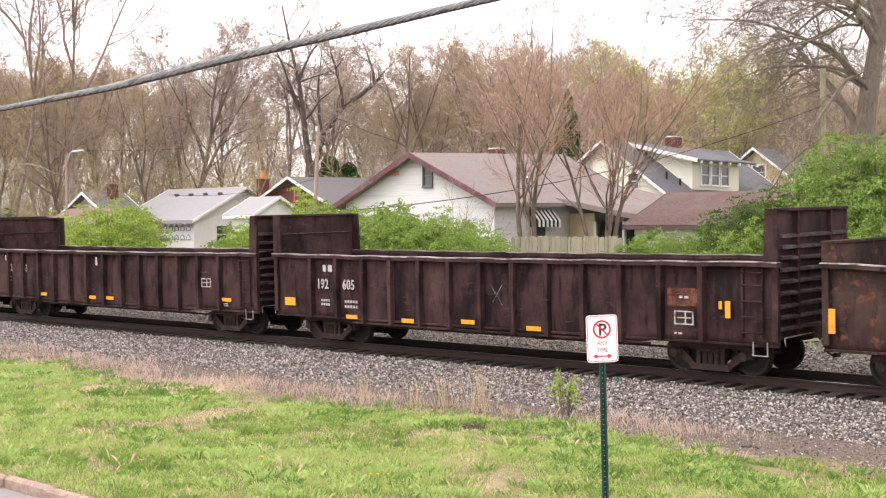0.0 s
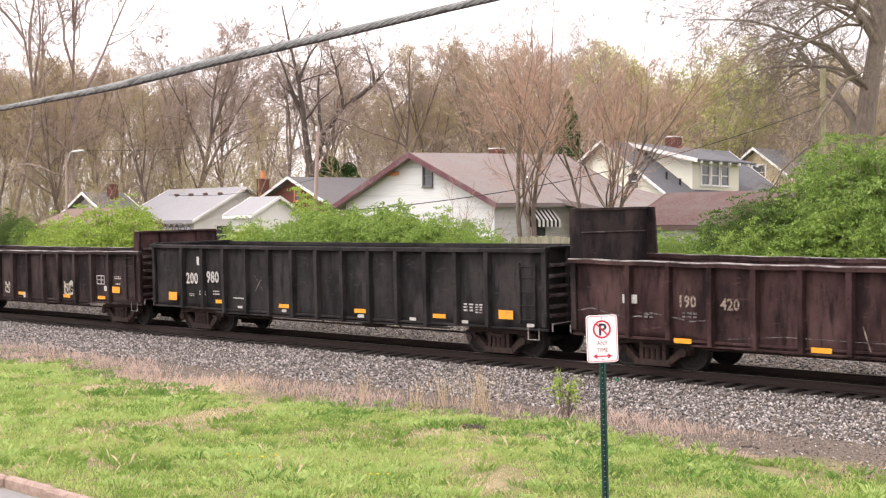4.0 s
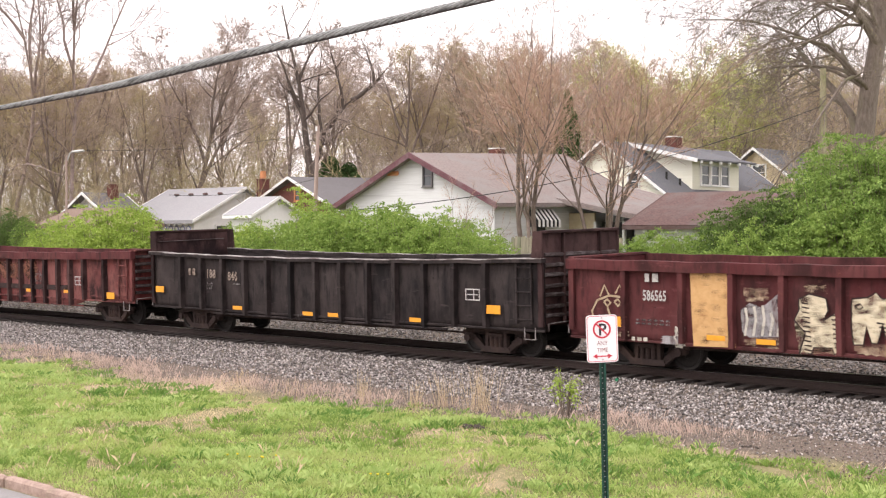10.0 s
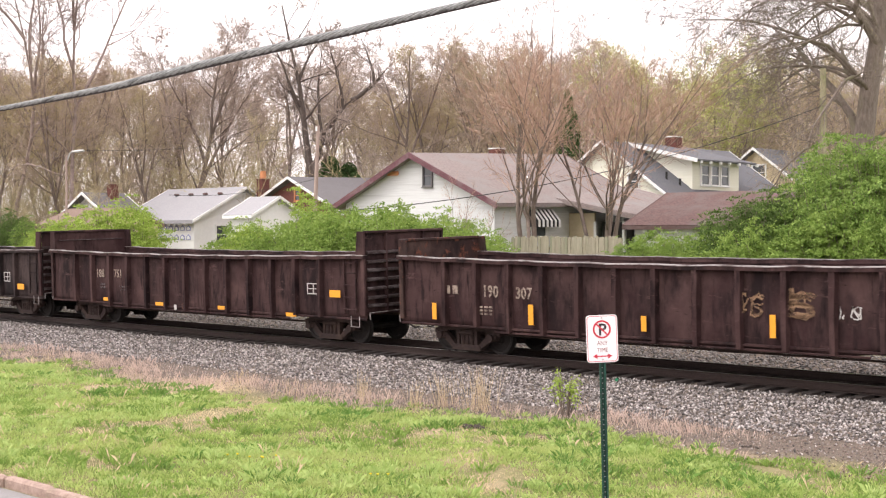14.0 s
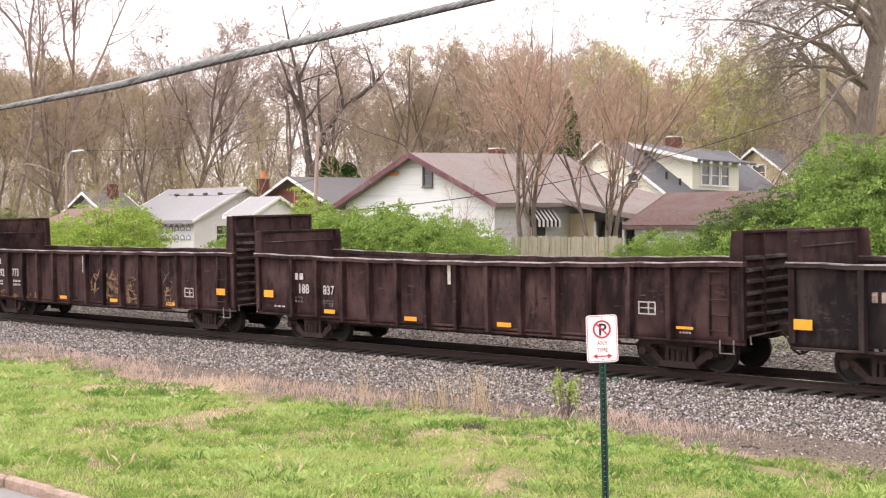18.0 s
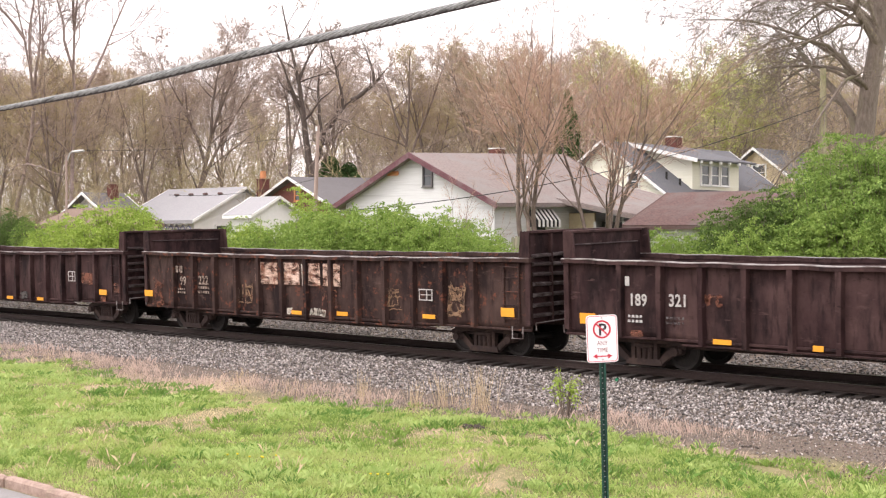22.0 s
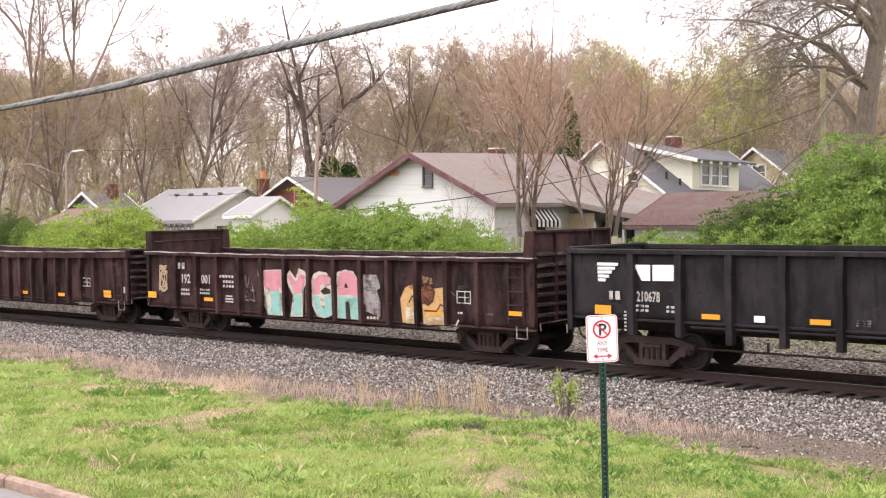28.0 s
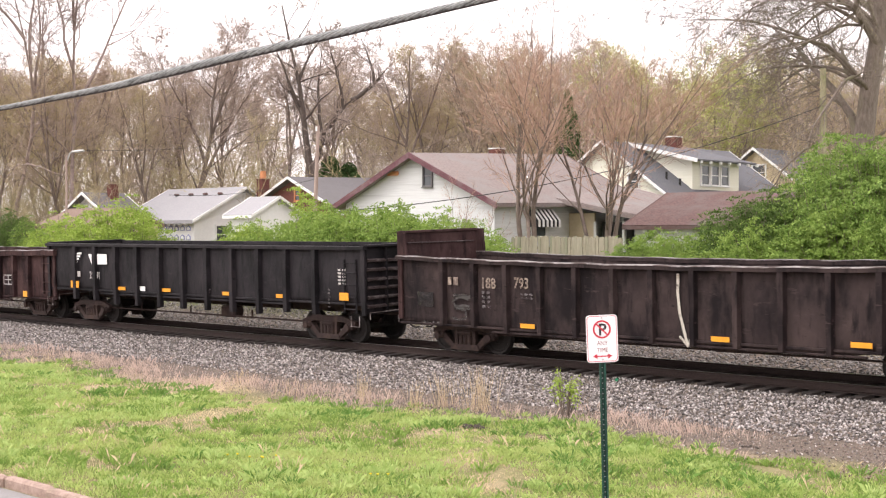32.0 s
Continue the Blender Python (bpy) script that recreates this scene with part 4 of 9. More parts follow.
            c = Shape().prism(poly, side * (HALF_W - 0.03) - 0.03, side * (HALF_W - 0.03) + 0.03)
            part("corner_post", c.mesh("corner_post", ep), ew)
        for side in (-end,):
            lad = part("ladder", cached(("stile", paint.name), lambda: Shape().box(-0.24, 0, 1.5, 0.05, 0.05, 1.5, 0.01).box(0.24, 0, 1.5, 0.05, 0.05, 1.5, 0.01).mesh("ladder", paint)), car, at=(end * (a - 0.62), side * (HALF_W - 0.04), 0))
            for z in (0.86, 1.2, 1.54, 1.88, 2.15):
                part("rung", cached(("rung", paint.name), lambda: Shape().tube((-0.25, 0, 0), (0.25, 0, 0), 0.016, n=6).mesh("rung", paint)), lad, at=(0, side * 0.045, z))
            stir = Shape()
            for dx in (-0.17, 0.17):
                stir.box(dx, 0, 0.52, 0.03, 0.012, 0.3)
            stir.box(0, 0, 0.375, 0.37, 0.05, 0.016)
            part("stirrup_step", cached("stirrup", lambda: stir.mesh("stirrup_step", M_EDGE)), car, at=(end * (a - 0.45), side * (HALF_W - 0.05), 0))
        cp = part("coupler", ME_COUPLER, car, at=(end * (a - 0.05), 0, 0))
        cp.rotation_euler = (0, 0, 0 if end > 0 else math.pi)
        ho = part("air_hose", ME_HOSE, car, "black rubber air hose", at=(end * (a - 0.05), 0, 0))
        ho.rotation_euler = (0, 0, 0 if end > 0 else math.pi)
        part("cut_lever", cached("lever", lambda: Shape().tube((0, -1.5, 0.78), (0, -0.2, 0.8), 0.014, n=6).tube((0, -1.5, 0.78), (0.03, -1.52, 0.6), 0.014, n=6).mesh("cut_lever", M_EDGE)), car, at=(end * (a + 0.1), 0, 0))
    brake = part("brake_wheel", cached("brake", lambda: mesh_of("brake_wheel", *ring_solid(0.25, 0.02), M_TRUCK)), car, at=(a + 0.12, 0.7, 1.75))
    brake.rotation_euler = (0, radians(90), 0)
    for end in (-1, 1):
        tk = part("truck", ME_BOLSTER, car, "grimy cast steel truck", at=(end * centres / 2, -0.045, -SINK))
        for side in (-1, 1):
            sf = part("sideframe", ME_SIDEFRAME, tk, at=(0, side * 1.0, 0))
            sf.rotation_euler = (0, 0, 0 if side < 0 else math.pi)
        for o in (-1, 1):
            w = part("wheelset", ME_WHEELSET, tk, at=(o * 0.89, 0, R_WHEEL))
            WHEELS.append((w, off, end * centres / 2 + o * 0.89, o * 0.89))
            part("brake_beam", ME_BRAKE_BEAM, tk, at=(o * 0.35, 0, 0))
    return car


def ring_solid(r, t, n=18, k=6):
    v, f = [], []
    for i in range(n):
        a = 2 * math.pi * i / n
        for j in range(k):
            b = 2 * math.pi * j / k
            v.append(((r + t * math.cos(b)) * math.cos(a), (r + t * math.cos(b)) * math.sin(a), t * math.sin(b)))
    for i in range(n):
        for j in range(k):
            f.append((i * k + j, ((i + 1) % n) * k + j, ((i + 1) % n) * k + (j + 1) % k, i * k + (j + 1) % k))
    for a in (0, 1.57):
        q = len(v)
        c, s = math.cos(a), math.sin(a)
        for e in (-1, 1):
            v += [(e * r * c - s * 0.015, e * r * s + c * 0.015, 0.01), (e * r * c + s * 0.015, e * r * s - c * 0.015, 0.01)]
        f.append((q, q + 1, q + 2, q + 3))
    return v, f


FACE = -(HALF_W - 0.1)


def reflectors(car, *spots):
    for x, z in spots:
        part("reflector_strip", ME_REFLECTOR, car, "amber reflective strip", at=(x, FACE - 0.062, z))


def plate(car, x, z, w, h, material, label="", name="painted_patch", lift=0.058):
    return part(name, Shape().box(0, 0, 0, w, 0.006, h).mesh(name, material), car, label, at=(x, FACE - lift, z))


def glyph(text, material, bold):
    """A figure or word of unit height as a mesh."""
    cu = bpy.data.curves.new("text", "FONT")
    cu.body, cu.size, cu.extrude, cu.align_x, cu.resolution_u, cu.offset = text, 1 / 0.7, 0.008, "CENTER", 2, bold
    tmp = new("text", cu)
    me = bpy.data.meshes.new_from_object(tmp.evaluated_get(bpy.context.evaluated_depsgraph_get()))
    bpy.data.objects.remove(tmp)
    me.materials.clear()
    me.materials.append(material)
    return me


def lettering(text, height, material, parent, at, name="stencilled_number", narrow=1.0, label="", bold=0.03):
    ob = part(name, cached(("glyph", text, material.name, bold), lambda: glyph(text, material, bold)), parent, label)
    ob.matrix_basis = Matrix.Translation(at) @ pose(0, 0, 0, 90, 0, 0) @ Matrix.Diagonal((narrow * height, height, height, 1)) @ Matrix.Translation((0, -0.5, 0))
    return ob


def digits(car, x, z, text, h=0.26, material=None, narrow=0.85):
    """Stencilled figures, one by one, evenly spaced."""
    narrow = narrow if len(text) < 4 else narrow * 0.74
    step = h * 0.74 * narrow
    for k, c in enumerate(text):
        lettering(c, h, material or M_STENCIL, car, (x - 0.06 + (k - (len(text) - 1) / 2) * step, FACE - 0.066, z), "stencilled_digit", narrow)


def bars(car, x, z, w, h, rows, cols, material=None, seed=1, name="small_stencil"):
    """Writing too small or too worn to read: short plain bars in rows."""
    r = random.Random(seed)
    s = Shape()
    for i in range(rows):
        zz = h / 2 - h * (i + 0.5) / rows
        for j in range(cols):
            xx = -w / 2 + w * (j + 0.5) / cols
            s.box(xx, 0, zz, w / cols * r.uniform(0.5, 0.75), 0.005, h / rows * 0.55)
    return part(name, s.mesh(name, material or M_STENCIL), car, at=(x, FACE - 0.062, z), kind="stuff")


def load_box(car, x, z, w=0.46, h=0.3, material=None):
    s = Shape()
    t = 0.03
    for dz in (-h / 2, h / 2):
        s.box(0, 0, dz, w + t, 0.005, t)
    for dx in (-w / 2, w / 2, 0.04):
        s.box(dx, 0, 0, t, 0.006, h)
    s.box(0, 0, 0.0, w * 0.8, 0.004, t * 0.8)
    return part("stencil_frame", s.mesh("stencil_frame", material or M_STENCIL), car, at=(x, FACE - 0.062, z))


SCRAWLS = (((0, 0), (0.05, 1)), ((0, 1), (0.5, 0.95), (1, 1)), ((0, 0.5), (1, 0.55)), ((0, 0), (0.4, 0.9), (0.55, 1), (0.7, 0.8), (1, 0)), ((1, 0.9), (0.4, 1), (0.05, 0.75), (0.4, 0.5), (0.9, 0.4), (0.95, 0.1), (0.4, 0), (0, 0.1)),
           ((1, 0.85), (0.6, 1), (0.15, 0.85), (0, 0.45), (0.2, 0.1), (0.65, 0), (1, 0.2)), ((0, 0), (0.02, 1), (0.95, 0.05), (1, 1)), ((0, 1), (0.5, 0.45), (1, 1)), ((0.5, 0.45), (0.45, 0)), ((0, 0), (0.5, 0.06), (1, 0)))


def strokes(car, x, z, w, h, material, count=9, thick=0.035, seed=1, label="", name="spray_scrawl", loops=True):
    """Loose sprayed scrawl: upright figures side by side inside a w by h field, none of them a letter that can be read."""
    r = random.Random(seed)
    s = Shape()
    n = max(1, round(w / (h * 0.75)))
    for c in range(count):
        k = c % n
        cw = w / n
        form = SCRAWLS[r.randrange(len(SCRAWLS)) if loops else 0]
        x0, z0 = -w / 2 + cw * (k + r.uniform(0.02, 0.14)), -h / 2 + h * r.uniform(0, 0.16)
        sx, sz = cw * r.uniform(0.6, 0.82), h * r.uniform(0.62, 0.84)
        pts = []
        for (u0, v0), (u1, v1) in zip(form, form[1:]):
            for j in range(4):
                t = j / 4
                pts.append((x0 + sx * (u0 + (u1 - u0) * t + 0.08 * (v0 + (v1 - v0) * t)) + r.gauss(0, 0.012), z0 + sz * (v0 + (v1 - v0) * t) + r.gauss(0, 0.01)))
        pts.append((x0 + sx * form[-1][0], z0 + sz * form[-1][1]))
        ribbon(s, pts, thick * r.uniform(0.7, 1.3))
    return part(name, s.mesh(name, material), car, label, at=(x, FACE - 0.064 - 0.001 * (seed % 5), z), kind="stuff")


def ribbon(s, pts, thick, y=0.0):
    """A flat painted line through (x, z) points."""
    k = len(s.v)
    n = len(pts)
    vs = []
    for i, (px, pz) in enumerate(pts):
        ax, az = pts[max(i - 1, 0)]
        bx, bz = pts[min(i + 1, n - 1)]
        dx, dz = bx - ax, bz - az
        d = math.hypot(dx, dz) or 1.0
        nx, nz = -dz / d * thick / 2, dx / d * thick / 2
        vs += [(px + nx, y, pz + nz), (px - nx, y, pz - nz)]
    s.add(vs, [(2 * i, 2 * i + 1, 2 * i + 3, 2 * i + 2) for i in range(n - 1)])


def blot(car, x, z, w, h, material, seed=1, label="", name="painted_shape", lift=0.06, n=26, rag=0.12):
    """A sprayed shape with an uneven outline."""
    r = random.Random(seed)
    pts = []
    for i in range(n):
        a = 2 * math.pi * i / n
        cx, sx = math.cos(a), math.sin(a)
        k = 1 / max(abs(cx), abs(sx)) ** 0.7
        q = k * r.uniform(1 - rag, 1 + rag)
        pts.append((max(-1, min(1, cx * q)) * w / 2, max(-1, min(1, sx * q)) * h / 2))
    return part(name, Shape().prism(pts, -0.002, 0.002).mesh(name, material), car, label, at=(x, FACE - lift, z))


def line(car, material, thick, label, *pts):
    s = Shape()
    x, z = pts[0]
    ribbon(s, [(a - x, b - z) for a, b in pts], thick)
    return part("paint_line", s.mesh("paint_line", material), car, label, at=(x, FACE - 0.066, z))


def patch(car, material, label, lift, *pts):
    """A flat painted shape with the given (x, z) outline."""
    x, z = pts[0]
    bm = bmesh.new()
    f = bm.faces.new([bm.verts.new((a - x, 0, b - z)) for a, b in pts])
    bmesh.ops.triangulate(bm, faces=[f])
    e = bmesh.ops.extrude_face_region(bm, geom=bm.faces[:])
    bmesh.ops.translate(bm, vec=(0, -0.002, 0), verts=[g for g in e["geom"] if isinstance(g, bmesh.types.BMVert)])
    bmesh.ops.recalc_face_normals(bm, faces=bm.faces[:])
    me = bpy.data.meshes.new("painted_shape")
    bm.to_mesh(me)
    bm.free()
    me.materials.append(material)
    return part("painted_shape", me, car, label, at=(x, FACE - lift, z))


# ---------------------------------------------------------------- the wagons, in the order in which they pass
car = gondola(-4.46, 16.55, "rusty brown open gondola wagon with low curved ends", P_RUST, tall=(0.4, 0.4), sag=0.12, seed=3)
plate(car, -8.05, 1.20, 0.15, 0.51, M_ORANGE, "amber reflective patch", "reflector_patch", 0.12)
car = gondola(-22.00, 16.50, "dark brown open gondola wagon with tall raised ends", P_BROWN, tall=(1.09, 1.09), sag=0.03, seed=5)
reflectors(car, (-4.95, 0.65), (-2.75, 0.64), (-0.58, 0.71), (1.59, 0.65))
plate(car, -7.52, 1.00, 0.46, 0.23, M_ORANGE, "amber reflective patch", "reflector_patch", 0.12)
plate(car, 7.06, 1.34, 0.13, 0.37, M_ORANGE, "amber reflective patch", "reflector_patch", 0.12)
plate(car, 6.88, 1.43, 0.08, 0.17, M_ORANGE, "amber reflective patch", "reflector_patch", 0.12)
bars(car, -5.94, 1.99, 0.48, 0.34, 1, 2, name="owner_mark")
digits(car, -6.08, 1.55, "192", 0.27)
digits(car, -5.00, 1.55, "605", 0.27)
bars(car, -6.04, 1.02, 0.39, 0.23, 2, 4, seed=1)
bars(car, -4.97, 1.00, 0.56, 0.28, 2, 5, seed=1)
plate(car, 5.91, 1.57, 0.85, 0.40, M_RUSTPATCH, "rusty painted patch", lift=0.058)
load_box(car, 5.91, 1.11, 0.47, 0.28)
bars(car, 5.75, 0.76, 0.24, 0.08, 1, 2, seed=1)
line(car, M_CHALK, 0.030, "sprayed line", (0.21, 1.70), (0.60, 1.19))
line(car, M_CHALK, 0.030, "sprayed line", (0.62, 1.72), (0.23, 1.18))
bars(car, 5.91, 1.57, 0.29, 0.10, 1, 2, seed=1)
car = gondola(-39.60, 16.50, "dark brown open gondola wagon with tall raised ends", P_BROWN, tall=(1.09, 1.09), sag=0.03, seed=21)
reflectors(car, (-4.20, 0.76), (-0.93, 0.75), (0.18, 0.76), (6.70, 0.93))
plate(car, -7.68, 0.96, 0.26, 0.12, M_ORANGE, "amber reflective patch", "reflector_patch", 0.12)
bars(car, -6.77, 2.05, 0.40, 0.34, 1, 2, name="owner_mark")
digits(car, -6.57, 1.70, "192", 0.26, M_FADED)
digits(car, -5.46, 1.69, "803", 0.26, M_FADED)
bars(car, -6.65, 1.27, 0.35, 0.23, 2, 3, M_FADED, seed=1)
plate(car, -0.61, 2.01, 0.12, 0.29, M_WHITE, "", lift=0.058)
load_box(car, 5.67, 1.43, 0.45, 0.25)
bars(car, 5.61, 1.76, 0.45, 0.06, 1, 6, M_CHALK, seed=1)
bars(car, 6.66, 0.77, 0.26, 0.12, 2, 3, seed=1)
bars(car, -6.08, 0.66, 0.68, 0.06, 1, 6, M_CHALK, seed=1)
car = gondola(-57.39, 16.55, "dark brown open gondola wagon with tall dark raised ends", P_BROWN, tall=(1.15, 1.15), sag=0.07, end_paint=P_DARK, seed=33)
reflectors(car, (-5.19, 0.59), (-1.85, 0.58), (0.40, 0.58), (3.48, 0.59))
plate(car, 6.80, 1.06, 0.46, 0.20, M_ORANGE, "amber reflective patch", "reflector_patch", 0.12)
bars(car, -6.61, 1.48, 0.50, 0.37, 1, 2, name="owner_mark")
digits(car, -5.00, 1.48, "190", 0.26, M_FADED)
digits(car, -3.91, 1.45, "420", 0.25, M_FADED)
load_box(car, 5.84, 1.31, 0.45, 0.28)
line(car, M_CHALK, 0.030, "sprayed line", (-8.15, 1.15), (-7.68, 1.23), (-7.04, 1.10), (-6.66, 1.05), (-5.92, 1.17), (-5.43, 1.11), (-4.96, 1.03), (-4.60, 1.07))
bars(car, -6.16, 1.13, 0.44, 0.16, 2, 3, M_CHALK, seed=1)
bars(car, -5.00, 1.17, 0.43, 0.16, 2, 3, M_CHALK, seed=1)
strokes(car, 4.71, 1.85, 0.79, 0.34, M_RUSTPATCH, 5, 0.050, 3, "sprayed graffiti scrawl")
line(car, M_FADED, 0.030, "sprayed line", (-0.94, 1.12), (-0.78, 0.61))
bars(car, 6.68, 0.62, 0.29, 0.10, 1, 3, M_CHALK, seed=1)
plate(car, 6.79, 1.47, 0.43, 0.32, M_RUSTPATCH, "rust stain", lift=0.058)
line(car, M_CHALK, 0.020, "sprayed line", (-4.03, 0.69), (-2.70, 0.81), (0.16, 0.79), (1.66, 0.80))
car = gondola(-74.92, 16.55, "sooty black open gondola wagon with level top and white lettering", P_SOOT, top=2.62, edge_line=False, sag=0.02, bottom=0.6, seed=48)
reflectors(car, (-4.71, 0.86), (-1.64, 0.84))
plate(car, -7.12, 0.96, 0.45, 0.26, M_ORANGE, "amber reflective patch", "reflector_patch", 0.12)
bars(car, -5.70, 2.11, 0.45, 0.49, 1, 2, name="owner_mark")
digits(car, -6.08, 1.56, "200", 0.34)
digits(car, -5.00, 1.62, "980", 0.34)
bars(car, -5.61, 1.10, 0.36, 0.18, 2, 4, seed=1)
bars(car, -4.90, 1.13, 0.35, 0.17, 2, 4, seed=1)
bars(car, -6.18, 1.03, 0.31, 0.10, 2, 3, seed=1)
plate(car, -5.58, 0.75, 0.21, 0.08, M_STENCIL, "", lift=0.058)
plate(car, -3.72, 0.73, 0.22, 0.07, M_STENCIL, "", lift=0.058)
bars(car, -3.79, 1.00, 0.52, 0.08, 1, 7, seed=1)
line(car, M_CHALK, 0.030, "sprayed line", (-2.98, 1.72), (-2.59, 1.26))
line(car, M_CHALK, 0.030, "sprayed line", (-2.59, 1.73), (-2.95, 1.24))
plate(car, -1.64, 0.70, 0.20, 0.08, M_STENCIL, "", lift=0.058)
reflectors(car, (1.63, 0.83), (4.66, 0.82))
plate(car, 7.00, 0.96, 0.47, 0.22, M_ORANGE, "amber reflective patch", "reflector_patch", 0.12)
plate(car, 1.66, 0.69, 0.25, 0.09, M_STENCIL, "", lift=0.058)
plate(car, 3.68, 0.70, 0.24, 0.08, M_STENCIL, "", lift=0.058)
plate(car, 5.56, 0.71, 0.22, 0.08, M_STENCIL, "", lift=0.058)
plate(car, 7.74, 0.72, 0.23, 0.08, M_STENCIL, "", lift=0.058)
bars(car, 5.69, 1.09, 0.39, 0.23, 3, 2, seed=1)
bars(car, 6.05, 1.07, 0.29, 0.26, 4, 2, seed=1)
car = gondola(-92.37, 16.50, "dark black open gondola wagon with raised ends and white scrawls", P_DARK, tall=(0.62, 0.62), sag=0.05, end_paint=P_BROWN, seed=71)
reflectors(car, (-4.97, 0.77), (-2.79, 0.74), (0.39, 0.74), (3.56, 0.74), (5.83, 0.76))
plate(car, -7.49, 0.97, 0.47, 0.23, M_ORANGE, "amber reflective patch", "reflector_patch", 0.12)
plate(car, 6.83, 1.06, 0.46, 0.21, M_ORANGE, "amber reflective patch", "reflector_patch", 0.12)
bars(car, -6.25, 1.76, 0.45, 0.34, 1, 2, name="owner_mark")
digits(car, -6.08, 1.41, "182", 0.24)
digits(car, -5.00, 1.44, "061", 0.24)
load_box(car, 5.80, 1.37, 0.45, 0.28)
plate(car, 6.10, 1.08, 0.18, 0.18, M_STENCIL, "", lift=0.058)
strokes(car, -7.65, 0.83, 0.78, 0.33, M_WHITE, 6, 0.040, 5, "sprayed graffiti scrawl")
strokes(car, -7.08, 0.72, 0.56, 0.20, M_WHITE, 5, 0.050, 7, "sprayed graffiti scrawl")
strokes(car, -2.92, 1.50, 0.52, 0.76, M_FADED, 6, 0.040, 8, "sprayed graffiti scrawl")
strokes(car, -0.63, 0.98, 0.40, 0.56, M_WHITE, 6, 0.040, 9, "sprayed graffiti scrawl")
strokes(car, 3.73, 1.05, 0.63, 0.53, M_WHITE, 9, 0.050, 10, "sprayed graffiti scrawl")
strokes(car, -1.29, 1.62, 0.21, 0.56, M_WHITE, 5, 0.050, 11, "sprayed graffiti scrawl")
strokes(car, -0.17, 1.65, 0.24, 0.67, M_WHITE, 6, 0.060, 12, "sprayed graffiti scrawl")
strokes(car, 0.90, 1.68, 0.26, 0.57, M_WHITE, 6, 0.060, 13, "sprayed graffiti scrawl")
bars(car, -6.08, 0.92, 0.59, 0.19, 2, 3, M_CHALK, seed=1)
bars(car, -5.16, 1.04, 0.43, 0.16, 2, 4, seed=1)
strokes(car, 0.62, 0.68, 0.19, 0.17, M_WHITE, 4, 0.050, 14, "sprayed graffiti scrawl")
bars(car, 6.86, 1.47, 0.43, 0.12, 2, 4, M_STENCIL, seed=1)
bars(car, 6.86, 1.25, 0.32, 0.09, 1, 3, seed=1)
car = gondola(-109.58, 16.50, "faded red open gondola wagon with dark scorched patches", P_RED, sag=0.15, chord=0.26, edge_line=False, posts=11, belly=0.2, bottom=0.6, seed=93, chord_paint=P_WINE, post_paint=P_WINE)
plate(car, -7.71, 1.42, 0.16, 0.90, M_ORANGE, "amber reflective patch", "reflector_patch", 0.12)
bars(car, -6.65, 1.50, 0.40, 0.44, 1, 2, name="owner_mark")
digits(car, -6.20, 1.09, "591780", 0.23)
load_box(car, 3.95, 1.18, 0.45, 0.24)
line(car, M_WHITE, 0.060, "sprayed line", (0.23, 0.63), (0.25, 0.34))
line(car, M_WHITE, 0.050, "sprayed line", (0.12, 0.45), (0.25, 0.33), (0.39, 0.47))
patch(car, M_SCORCH, "dark scorched paint", 0.057, (-5.48, 2.12), (-1.86, 2.09), (-0.66, 1.88), (-0.56, 0.62), (-1.80, 0.65), (-5.40, 0.73))
patch(car, M_SCORCH, "dark scorched paint", 0.057, (-0.54, 1.89), (0.13, 2.04), (0.64, 1.82), (0.76, 0.63), (-0.47, 0.62))
patch(car, M_SCORCH, "dark scorched paint", 0.057, (0.78, 1.08), (1.69, 1.24), (3.21, 1.47), (3.21, 0.80), (2.03, 0.64), (0.89, 0.55))
patch(car, M_SCORCH, "dark scorched paint", 0.057, (4.56, 2.10), (5.97, 2.21), (7.40, 2.20), (7.40, 0.81), (4.63, 0.83), (3.32, 0.89), (3.26, 1.64), (3.83, 1.82))
patch(car, M_SCORCH, "dark scorched paint", 0.057, (-6.90, 2.19), (-5.62, 2.15), (-5.62, 0.92), (-6.90, 0.92))
bars(car, -1.46, 0.99, 0.12, 0.21, 3, 1, seed=1)
car = gondola(-127.49, 16.40, "maroon open gondola wagon covered in flaking cream graffiti", P_WINE, sag=0.04, chord=0.24, edge_line=False, posts=11, bottom=0.5, belly=0.03, stakes=[-6.6, -5.06, -3.79, -2.58, -1.29, -0.05, 1.21, 2.48, 3.72, 5.01, 6.58], seed=106)
reflectors(car, (-4.20, 0.70), (-2.98, 0.68), (0.76, 0.70), (3.27, 0.72))
plate(car, -6.92, 0.95, 0.56, 0.23, M_ORANGE, "amber reflective patch", "reflector_patch", 0.12)
plate(car, 7.16, 0.97, 0.49, 0.23, M_ORANGE, "amber reflective patch", "reflector_patch", 0.12)
bars(car, -5.87, 1.98, 0.44, 0.34, 1, 2, name="owner_mark")
digits(car, -5.72, 1.58, "586565", 0.23)
patch(car, M_OCHRE, "flaking ochre paint panel", 0.058, (-4.84, 2.18), (-3.92, 2.19), (-3.89, 1.60), (-3.79, 1.12), (-3.71, 0.52), (-4.77, 0.49), (-4.81, 1.25))
line(car, M_SCRAWL, 0.050, "sprayed outline of a face", (-7.47, 0.91), (-7.54, 1.16), (-7.38, 1.42), (-7.03, 1.54), (-6.67, 1.51))
line(car, M_SCRAWL, 0.050, "sprayed outline of a face", (-7.30, 1.51), (-7.17, 1.78), (-7.05, 1.56))
line(car, M_SCRAWL, 0.050, "sprayed outline of a face", (-6.86, 1.59), (-6.73, 1.80), (-6.67, 1.53))
